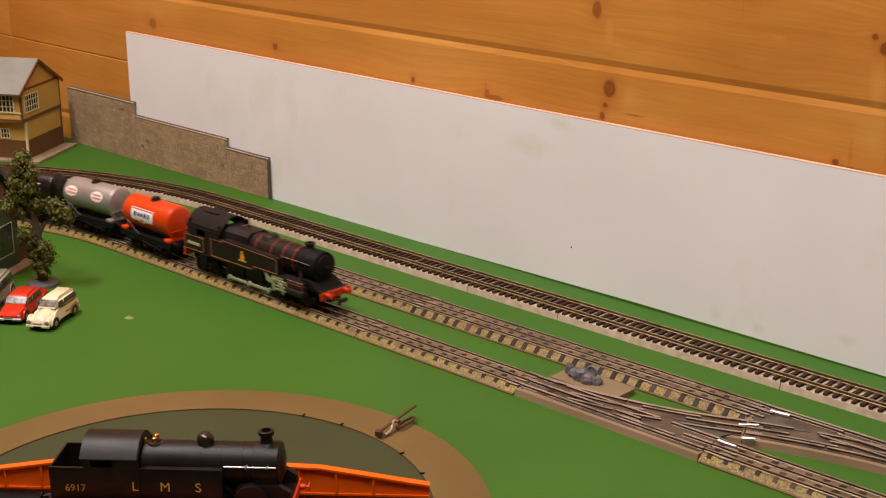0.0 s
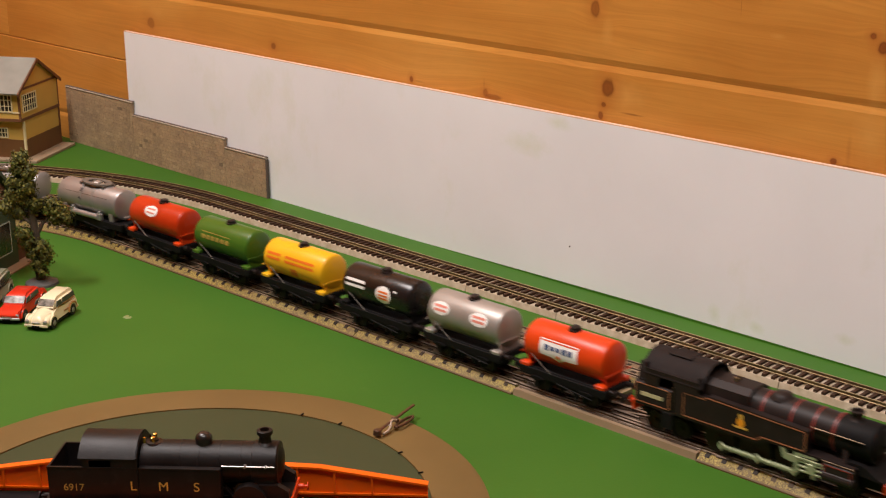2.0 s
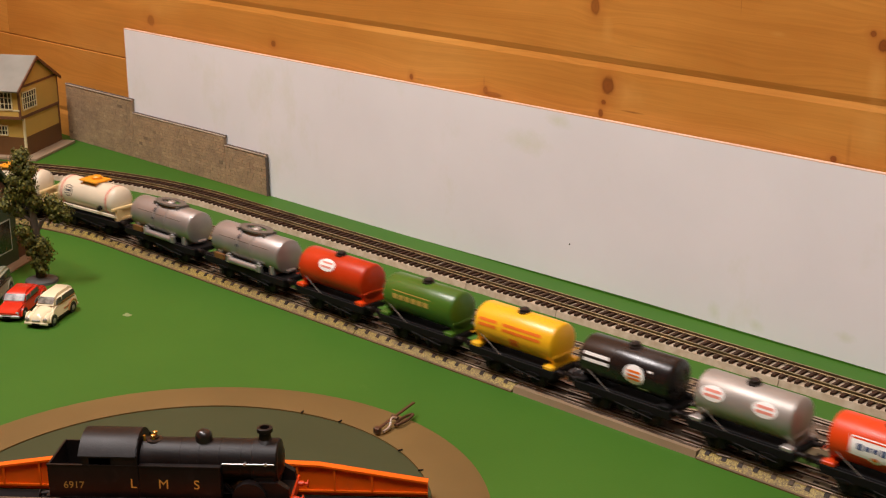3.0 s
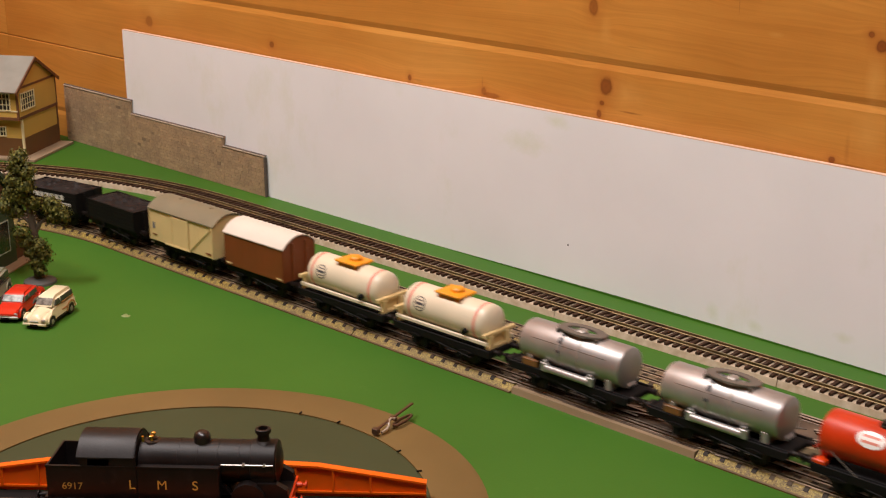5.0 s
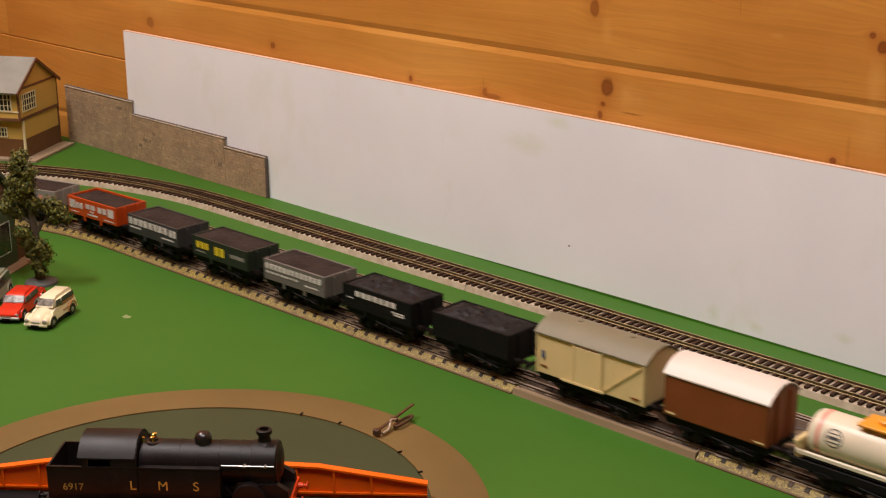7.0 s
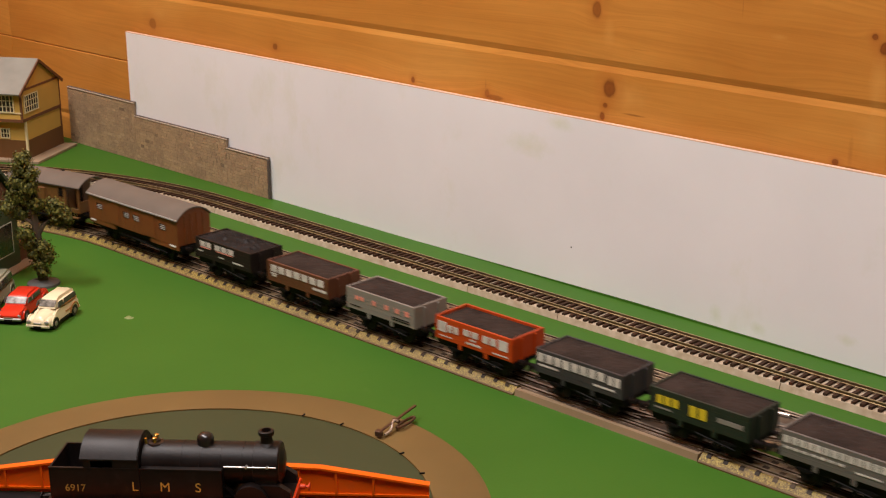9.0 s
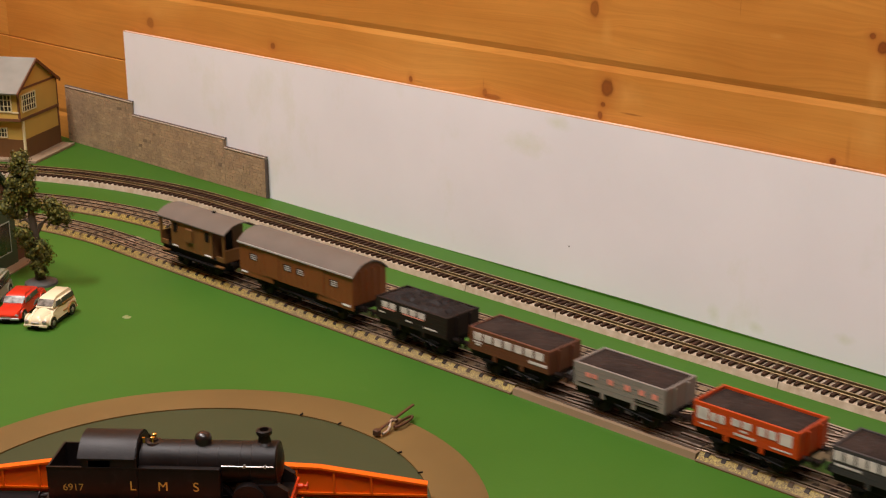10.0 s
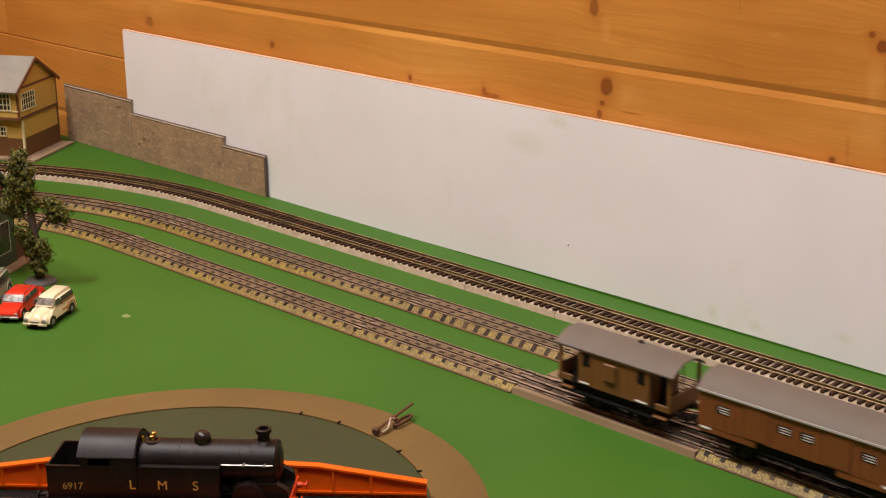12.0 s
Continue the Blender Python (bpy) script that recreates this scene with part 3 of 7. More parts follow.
LATE = ((-1, -0.061), (0.0, -0.061), (0.5, -0.049), (1.0, 0.001), (1.5, -0.003), (2.0, 0.028), (2.5, 0.013), (3.0, 0.037), (3.2, 0.034),
        (5.0, 0.048), (5.5, 0.013), (6.0, 0.014), (6.5, -0.031), (7.0, -0.026), (7.2, -0.018), (9.0, 0.044), (9.5, 0.015), (10.0, 0.022),
        (10.5, -0.017), (11.0, -0.008), (11.5, -0.033), (12.0, -0.019), (13, -0.015))
TRAIN = []


def run_of(t):
    return SPEED * (t + float(np.interp(t, [a for a, _ in LATE], [b for _, b in LATE])) - 6.0)


def motions():
    for ob, s in TRAIN:
        walk(ob, [(k * 0.25, FRONT.stand(s + run_of(k * 0.25), RAIL + DROP)) for k in range(49)])
    ticks = [k / FPS for k in range(12 * FPS + 1)]
    for ob, x in DRIVERS:
        walk(ob, [(t, pose(x, 0, R_DRIVE - DROP, 0, math.degrees(run_of(t) / R_DRIVE), 0)) for t in ticks])
    for ob in RODS:
        walk(ob, [(t, pose(0.0052 * math.cos(run_of(t) / R_DRIVE), 0, R_DRIVE - DROP - 0.0052 * math.sin(run_of(t) / R_DRIVE))) for t in ticks])

# ---- rolling stock: local x along the track, z up from DROP above the rail tops ----
CREAM = plain("cream_plastic", (0.70, 0.53, 0.25), 0.4, vary=0.06)
IVORY = plain("ivory_plastic", (0.66, 0.57, 0.42), 0.38, vary=0.06)
RED = plain("bright_red_plastic", (0.62, 0.048, 0.004), 0.36, vary=0.08, spec=0.35)
DULL_RED = plain("deep_red_plastic", (0.46, 0.030, 0.003), 0.36, vary=0.15, dirt=0.4, spec=0.35)
SILVER = plain("silver_paint", (0.36, 0.33, 0.30), 0.45, 0.5, vary=0.1)
CHROME = plain("bright_plated_metal", (0.40, 0.375, 0.36), 0.42, 0.7, vary=0.12)
YELLOW = plain("golden_yellow_plastic", (0.80, 0.42, 0.012), 0.33, vary=0.06)
GREEN_TANK = plain("mid_green_plastic", (0.046, 0.120, 0.010), 0.32, vary=0.1)
BLACK_GLOSS = plain("glossy_black_plastic", (0.010, 0.007, 0.007), 0.28, dirt=0.1)
BROWN_VAN = plain("bauxite_brown_plastic", (0.185, 0.045, 0.011), 0.42)
BROWN_COACH = plain("warm_brown_plastic", (0.175, 0.052, 0.014), 0.42)
BROWN_BRAKE = plain("olive_brown_plastic", (0.155, 0.066, 0.018), 0.45)
ROOF_GREY = plain("warm_grey_roof", (0.130, 0.108, 0.087), 0.6, spec=0.3)
ROOF_TAN = plain("stone_grey_roof", (0.175, 0.150, 0.090), 0.55)
ROOF_WHITE = plain("off_white_roof", (0.66, 0.58, 0.50), 0.45, vary=0.05)
WHITE = plain("white_print", (0.80, 0.78, 0.75), 0.45, vary=0.04)
PALE_PRINT = plain("rubbed_white_print", (0.56, 0.52, 0.47), 0.5, vary=0.25, grain=500, dirt=0.6)
BLUE = plain("navy_print", (0.03, 0.06, 0.16), 0.45)
ORANGE = plain("orange_plastic", (0.74, 0.29, 0.012), 0.4, vary=0.06)
ORANGE_PRINT = plain("orange_print", (0.75, 0.16, 0.012), 0.45)
PINK_PRINT = plain("faded_red_print", (0.70, 0.25, 0.19), 0.45)
GOLD_PRINT = plain("gold_print", (0.62, 0.36, 0.06), 0.4)
YELLOW_PRINT = plain("yellow_print", (0.62, 0.47, 0.02), 0.45)
OPEN_GREY = plain("light_grey_plastic", (0.215, 0.192, 0.165), 0.5)
OPEN_MID = plain("mid_grey_plastic", (0.125, 0.110, 0.098), 0.5)
OPEN_SLATE = plain("slate_grey_plastic", (0.040, 0.037, 0.037), 0.5, spec=0.3)
OPEN_BROWN = plain("red_brown_plastic", (0.110, 0.034, 0.015), 0.45)
OPEN_RED = plain("orange_red_plastic", (0.43, 0.050, 0.005), 0.42, spec=0.35)
OPEN_GREEN = plain("dark_green_plastic", (0.017, 0.024, 0.015), 0.5, spec=0.3)
LOAD = plain("brown_black_load", (0.029, 0.019, 0.015), 0.8, spec=0.15, vary=0.45, bump=0.6, dirt=0.5)
COAL = plain("broken_coal", (0.009, 0.007, 0.007), 0.6, vary=0.5, spec=0.22)
GEAR_GREY = plain("grey_green_metal", (0.34, 0.37, 0.22), 0.45, 0.4)
LINING = plain("orange_lining", (0.34, 0.125, 0.055), 0.45)
RED_BAND = plain("dull_red_band", (0.20, 0.024, 0.016), 0.45, dirt=0.1)
OLD_GOLD = plain("old_gold_print", (0.36, 0.25, 0.05), 0.45)
SIGN_DARK = plain("charcoal_print", (0.06, 0.055, 0.06), 0.5)
SHARED = {}


def shared(key, name, make, material, parent, m=None, label="", smooth=False):
    """A part whose mesh is built once and used by all alike parts."""
    if key not in SHARED:
        ob = part(name, make(), material, parent, label, m)
        if smooth:
            shade(ob)
        SHARED[key] = ob.data
        return ob
    ob = new(name, SHARED[key])
    ob.parent = parent
    if m is not None:
        ob.matrix_basis = m
    return tagged(ob, label)


def wheel_mesh(r=0.0062):
    return turned([(0.0014, -0.0022), (r + 0.0008, -0.0022), (r + 0.0008, -0.0014), (r, -0.0012), (r, 0.0006), (r - 0.0009, 0.0006), (r - 0.0011, -0.0002),
                   (0.0019, -0.0002), (0.0017, 0.0009), (0.0006, 0.0010)], Matrix.Rotation(radians(90), 4, "X"), 20)


def buffer_mesh():
    m = ALONG_X
    return turned([(0.0017, 0.0), (0.0015, 0.0028), (0.0008, 0.0030), (0.0008, 0.0046), (0.0023, 0.0047), (0.0023, 0.0052), (0.0014, 0.0056)], m, 12)


def hook_mesh():
    bm = bmesh.new()
    add_box(bm, 0.0, 0.0075, -0.0016, 0.0016, 0.0, 0.0012, 0.0003)
    add_box(bm, 0.0060, 0.0078, -0.0042, 0.0042, -0.0008, 0.0022, 0.0003)
    add_box(bm, 0.0022, 0.0034, -0.0010, 0.0010, -0.0038, 0.0004)
    return bm


def add_shade_blocks(bm, half, base):
    """Blocks and cross members below a wagon's floor, added to keep light out underneath."""
    add_box(bm, -base + 0.0074, base - 0.0074, -0.0066, 0.0066, 0.0028, 0.0102)
    for sx in (-1, 1):
        add_box(bm, sx * (half + base) / 2 - 0.0030, sx * (half + base) / 2 + 0.0030, -0.0066, 0.0066, 0.0040, 0.0102)
    return bm


def brake_screen_mesh(base):
    """A light-blocking panel between the wheels of one side, cut like brake blocks, V hanger and push rods."""
    bm = prism([(-base + 0.0072, 0.0100), (-base + 0.0072, 0.0014), (-base + 0.0096, 0.0014), (-base + 0.0110, 0.0068), (-0.0034, 0.0074), (0.0, 0.0020), (0.0034, 0.0074),
                (base - 0.0110, 0.0068), (base - 0.0096, 0.0014), (base - 0.0072, 0.0014), (base - 0.0072, 0.0100)], -0.0009, 0.0009)
    return bm


def chassis(w, half, base, frame_mat=None, wheels=True):
    """Underframe of a four-wheeled wagon: half its length and half its wheelbase."""
    f = frame_mat or BLACK_MATT
    k = round(half, 4)
    shared(("floor", k), "floor_frame", lambda: add_shade_blocks(boxed(-half, half, -0.0105, 0.0105, 0.0100, 0.0132, 0.0003), half, base), BLACK_MATT, w)
    for sy in (-1, 1):
        shared(("sole", k, f.name), "solebar", lambda: boxed(-half, half, -0.0008, 0.0008, 0.0, 0.0052, 0.0003), f, w, pose(0, sy * 0.0128, 0.0082))
        for sx in (-1, 1):
            shared("guard", "axle_guard", lambda: prism([(-0.0052, 0.0108), (0.0052, 0.0108), (0.0022, 0.0028), (-0.0022, 0.0028)], -0.0005, 0.0005), BLACK_MATT, w, pose(sx * base, sy * 0.0116, 0))
            shared("axlebox", "axlebox", lambda: boxed(-0.0021, 0.0021, -0.0010, 0.0010, 0.0022, 0.0070, 0.0004), BLACK_MATT, w, pose(sx * base, sy * 0.0130, 0))
            shared("spring", "leaf_spring", lambda: prism([(-0.0056, 0.0082), (-0.0025, 0.0092), (0.0025, 0.0092), (0.0056, 0.0082), (0.0020, 0.0069), (-0.0020, 0.0069)], -0.0008, 0.0008), BLACK_MATT, w, pose(sx * base, sy * 0.0138, 0))
            if wheels:
                shared("wheel", "wheel", wheel_mesh, BLACK_SATIN, w, pose(sx * base, sy * 0.0083, 0.0062 - DROP, 0, 0, 0 if sy < 0 else 180), "", True)
            shared("buffer", "buffer", buffer_mesh, BLACK_SATIN, w, pose(sx * (half + 0.0006), sy * 0.0088, 0.0122, 0, 0, 0 if sx > 0 else 180), "", True)
    # added panels shut light out from under the wagon
    for sy in (-1, 1):
        shared(("brake", round(base, 4)), "brake_screen", lambda: brake_screen_mesh(base), BLACK_MATT, w, pose(0, sy * 0.0112, 0))
    for sx in (-1, 1):
        shared(("head", f.name), "headstock", lambda: boxed(-0.0008, 0.0008, -0.0136, 0.0136, 0.0098, 0.0138, 0.0003), f, w, pose(sx * half, 0, 0))
        shared("axle", "axle", lambda: rod((0, -0.0110, 0.0062), (0, 0.0110, 0.0062), 0.0009, 8), BLACK_SATIN, w, pose(sx * base, 0, -DROP))
        shared("hook", "coupling", hook_mesh, BLACK_SATIN, w, pose(sx * half, 0, 0.0078, 0, 0, 0 if sx > 0 else 180))
    shared(("lever", k), "brake_lever", lambda: rod((-0.002, -0.0148, 0.0088), (base + 0.006, -0.0148, 0.0058), 0.0005, 6), BLACK_MATT, w)


def barrel_mesh(half, r, z, dome=0.0028, bands=()):
    prof = [(0.0004, -half), (r * 0.55, -half + dome * 0.18), (r * 0.85, -half + dome * 0.55), (r * 0.97, -half + dome * 0.85), (r, -half + dome * 1.25)]
    body = prof + [(a, -b) for a, b in prof[::-1]]
    return turned(body, Matrix.Translation((0, 0, z)) @ ALONG_X, 40)


def decal(w, name, outline, r, z, cx, tilt, material, lift=0.00015, label=""):
    """A flat print wrapped on the barrel's viewer side: outline (along, upward) in metres about cx and the angle tilt (degrees above level)."""
    bm = bmesh.new()

    def spot(u, v):
        a = radians(tilt) + v / r
        return bm.verts.new((cx + u, -(r + lift) * math.cos(a), z + (r + lift) * math.sin(a)))
    n = len(outline)
    us, vs = sum(p[0] for p in outline) / n, sum(p[1] for p in outline) / n
    rings = [[spot(us + (u - us) * k, vs + (v - vs) * k) for u, v in outline] for k in (1.0, 0.7, 0.35)]
    mid = spot(us, vs)
    for a, b in zip(rings, rings[1:]):
        for i in range(n):
            bm.faces.new((a[i], a[(i + 1) % n], b[(i + 1) % n], b[i]))
    for i in range(n):
        bm.faces.new((rings[-1][i], rings[-1][(i + 1) % n], mid))
    return part(name, bm, material, w, label)


def dense(pts, step=0.0012):
    out = []
    for (a, b), (c, d) in zip(pts, pts[1:] + pts[:1]):
        n = max(1, int(math.hypot(c - a, d - b) / step))
        out += [(a + (c - a) * i / n, b + (d - b) * i / n) for i in range(n)]
    return out


def rect(w, h, x=0.0, y=0.0):
    return dense([(x - w / 2, y - h / 2), (x + w / 2, y - h / 2), (x + w / 2, y + h / 2), (x - w / 2, y + h / 2)])


def oval(w, h, n=28):
    return [(w / 2 * math.cos(2 * math.pi * i / n), h / 2 * math.sin(2 * math.pi * i / n)) for i in range(n)]


AXIS, RAD = 0.0282, 0.0132


def tank_wagon(name, label, s0, s1, paint, trim, cap=None):
    w = thing(name, label, "tank wagon", "train")
    half = (s1 - s0) / 2
    TRAIN.append((w, (s0 + s1) / 2))
    chassis(w, half + 0.0012, 0.0195)
    k = round(half, 4)
    ob = part("barrel", barrel_mesh(half, RAD, AXIS), paint, w)
    shade(ob, 50)
    for sx in (-1, 1):
        def saddle():
            out = [(-0.0120, 0.0134), (0.0120, 0.0134), (0.0124, 0.0158), (0.0085, 0.0166), (0.0088, 0.0192)] + arc(0, AXIS, RAD - 0.0004, -40, -140, 10) + [(-0.0088, 0.0192), (-0.0085, 0.0166), (-0.0124, 0.0158)]
            bm = prism(out, -0.0016, 0.0016, "x")
            for sy in (-1, 1):
                add_box(bm, -0.0036, 0.0036, sy * 0.0112 - 0.0024, sy * 0.0112 + 0.0024, 0.0134, 0.0160, 0.0005)
            return bm
        shared(("saddle", trim.name), "saddle", saddle, trim, w, pose(sx * (half - 0.0034), 0, 0))
        shared(("wire", trim.name), "end_rail", lambda: rod((0, -0.0128, AXIS - 0.006), (0, 0.0128, AXIS - 0.006), 0.0004, 6), trim, w, pose(sx * (half + 0.0002), 0, 0))
    shared("filler", "filler_cap", lambda: turned([(0.0042, 0), (0.0044, 0.0012), (0.0034, 0.0014), (0.0034, 0.0030), (0.0028, 0.0034), (0.0006, 0.0035)], None, 18), BLACK_SATIN, w, pose(0, 0, AXIS + RAD - 0.0008), "dark filler cap", True)
    for sy in (-1, 1):
        shared("stay", "tie_rod", lambda: rod((-0.0250, 0, 0.0232), (-0.0085, 0, 0.0130), 0.0003, 6), ROOF_GREY, w, pose(0, sy * 0.0132, 0), "thin grey tie rod")
    return w


w = tank_wagon("red_tank_wagon", "bright red tank wagon with a white oil company plaque", 0.2756, 0.3418, RED, RED)
plaque = [(-0.0150, 0.0055), (0.0150, 0.0055), (0.0150, -0.0050), (0.0050, -0.0056), (0.0, -0.0078), (-0.0050, -0.0056), (-0.0150, -0.0050)]
decal(w, "plaque", dense(plaque), RAD, AXIS, -0.003, 8, WHITE, 0.00016, "white plaque with a pointed lower edge")
decal(w, "plaque_stripe", rect(0.0285, 0.0009, 0, 0.0044), RAD, AXIS, -0.003, 8, RED, 0.00026)
for i in range(5):
    decal(w, "plaque_word", rect(0.0033, 0.0036 if i in (0, 3, 4) else 0.0026, -0.0092 + i * 0.0046, 0.0002), RAD, AXIS, -0.003, 8, BLUE, 0.00026, "navy wordmark bar")
decal(w, "plaque_sign", oval(0.0042, 0.0022), RAD, AXIS - 0.0, -0.003, -12, ORANGE_PRINT, 0.00032)

w = tank_wagon("silver_tank_wagon", "silver tank wagon with two white oval badges", 0.1904, 0.2570, SILVER, SILVER)
for cx in (-0.0195, 0.0145):
    decal(w, "badge", oval(0.0158, 0.0092), RAD, AXIS, cx, 22, WHITE, 0.00016, "white oval badge")
    for k in (0.0014, -0.0014):
        decal(w, "badge_bar", rect(0.0112, 0.0016, 0, k), RAD, AXIS, cx, 22, PINK_PRINT, 0.00026)

w = tank_wagon("black_tank_wagon", "glossy black tank wagon with a round white badge", 0.1061, 0.1750, BLACK_GLOSS, BLACK_MATT)
decal(w, "badge", oval(0.0150, 0.0125), RAD, AXIS, 0.0090, 4, WHITE, 0.00016, "round white badge")
for k in (0.0020, -0.0004, -0.0026):
    decal(w, "badge_bar", rect(0.0095, 0.0014, 0, k), RAD, AXIS, 0.0090, 4, ORANGE_PRINT, 0.00026)
for v in (0.0026, -0.0012):
    decal(w, "lettering", rect(0.0190, 0.0020, 0, v), RAD, AXIS, -0.0195, 12, WHITE, 0.00016, "white bar of small print")
decal(w, "lettering", rect(0.0075, 0.0013), RAD, AXIS, 0.0150, -32, WHITE, 0.00016)
decal(w, "lettering", rect(0.0030, 0.0014), RAD, AXIS, 0.0200, 24, WHITE, 0.00016)

w = tank_wagon("yellow_tank_wagon", "golden yellow tank wagon with orange bars", 0.0187, 0.0870, YELLOW, YELLOW)
for v in (0.0020, -0.0014):
    decal(w, "lettering", rect(0.0150, 0.0020, 0, v), RAD, AXIS, -0.0205, 16, ORANGE_PRINT, 0.00016, "orange lettering bar")
    decal(w, "lettering", rect(0.0320, 0.0019, 0, v), RAD, AXIS, 0.0080, 16, ORANGE_PRINT, 0.00016, "orange lettering bar")
decal(w, "lettering", rect(0.0070, 0.0055), RAD, AXIS, 0.0020, -20, ORANGE_PRINT, 0.00016)

w = tank_wagon("green_tank_wagon", "mid-green tank wagon with gold lettering", -0.0668, 0.0009, GREEN_TANK, GREEN_TANK)
decal(w, "gold_line", rect(0.0350, 0.0006, 0, 0.0034), RAD, AXIS, -0.005, 10, OLD_GOLD, 0.00016)
for i in range(6):
    decal(w, "lettering", rect(0.0044, 0.0034), RAD, AXIS, -0.0195 + i * 0.0058, 8, OLD_GOLD, 0.00016)

w = tank_wagon("deep_red_tank_wagon", "deep red tank wagon with one white oval badge", -0.1556, -0.0861, DULL_RED, RED)
decal(w, "badge", oval(0.0165, 0.0095), RAD, AXIS, -0.0035, 34, WHITE, 0.00016, "white oval badge")
for k in (0.0016, -0.0016):
    decal(w, "badge_bar", rect(0.0105, 0.0014, 0, k), RAD, AXIS, -0.0035, 34, PINK_PRINT, 0.00026)


def milk_tank(s0, s1):
    """A long plated tank on a black frame with pipes beneath and a ring walkway on top."""
    w = thing("plated_tank_wagon", "bright plated tank wagon with pipework and a top walkway", "tank wagon", "train")
    half = (s1 - s0) / 2
    TRAIN.append((w, (s0 + s1) / 2))
    chassis(w, half + 0.0065, 0.026)
    shared("milk", "barrel", lambda: barrel_mesh(half, 0.0130, 0.0270, 0.0022), CHROME, w, None, "", True)
    for x in (-0.0075, 0.0075):
        shared("milkband", "band", lambda: turned([(0.0129, -0.0011), (0.01335, -0.0011), (0.01335, 0.0011), (0.0129, 0.0011)], Matrix.Translation((0, 0, 0.0270)) @ ALONG_X, 36), SILVER, w, pose(x, 0, 0), "", True)

    def walkway():
        bm = bmesh.new()
        n = 28
        rows = []
        for k, z in ((1.0, 0.0), (1.0, 0.0012), (0.52, 0.0012), (0.52, 0.0)):
            rows.append([bm.verts.new((0.0180 * math.cos(2 * math.pi * i / n) * (k if k == 1 else 0.6), 0.0086 * math.sin(2 * math.pi * i / n) * k, z)) for i in range(n)])
        for a, b in zip(rows, rows[1:] + rows[:1]):
            for i in range(n):
                bm.faces.new((a[i], a[(i + 1) % n], b[(i + 1) % n], b[i]))
        return bm
    shared("walkway", "walkway", walkway, ROOF_GREY, w, pose(0.002, 0, 0.0408), "grey oval ring walkway")
    shared("manhole", "manhole_lid", lambda: turned([(0.0036, 0), (0.0036, 0.0018), (0.0026, 0.0026), (0.0005, 0.0027)], None, 16), SILVER, w, pose(0.002, 0, 0.0397), "", True)
    for v, tall in ((0.0085, 0.0022), (0.0040, 0.0036), (-0.0030, 0.0018)):
        decal(w, "strap_mark", rect(0.0026, tall, 0, v), 0.0130, 0.0270, -0.0072, 22, SIGN_DARK, 0.0005, "dark stain on the strap")
    decal(w, "seam", rect(0.0580, 0.0004), 0.0130, 0.0270, 0.0, 26, ROOF_GREY, 0.00012, "thin seam line")
    for x in (-0.013, 0.017):
        shared("milkleg", "walkway_leg", lambda: boxed(-0.0008, 0.0008, -0.0065, 0.0065, 0.0370, 0.0409), ROOF_GREY, w, pose(x, 0, 0))
    for sy in (-1, 1):
        shared("pipe", "pipe", lambda: rod((-0.0165, 0, 0), (0.0165, 0, 0), 0.0024, 14), CHROME, w, pose(0.001, sy * 0.0132, 0.0158), "bright pipe", True)
        for x in (-0.0170, 0.0185):
            shared("valve", "valve_box", lambda: add_turned(boxed(-0.0028, 0.0028, -0.0016, 0.0016, -0.0020, 0.0040, 0.0005), [(0.0012, 0), (0.0016, 0.0014), (0.0005, 0.0018)], pose(0, 0, 0.0038), 10), CHROME, w, pose(x, sy * 0.0128, 0.0152), "bright valve box")
        shared("lamp_iron", "tool_box", lambda: boxed(-0.0060, 0.0060, -0.0012, 0.0012, -0.0015, 0.0032, 0.0004), BROWN_BRAKE, w, pose(-0.0295, sy * 0.0124, 0.0150))
    for sx in (-1, 1):
        shared("milksaddle", "saddle", lambda: boxed(-0.0022, 0.0022, -0.0115, 0.0115, 0.0132, 0.0205, 0.0005), SILVER, w, pose(sx * 0.031, 0, 0))
        shared("milkend", "end_valve", lambda: rod((0, -0.004, 0.0165), (0, 0.004, 0.0165), 0.0012, 10), CHROME, w, pose(sx * (half - 0.0005), 0, 0))
    return w


milk_tank(-0.2586, -0.1776)
milk_tank(-0.3676, -0.2866)


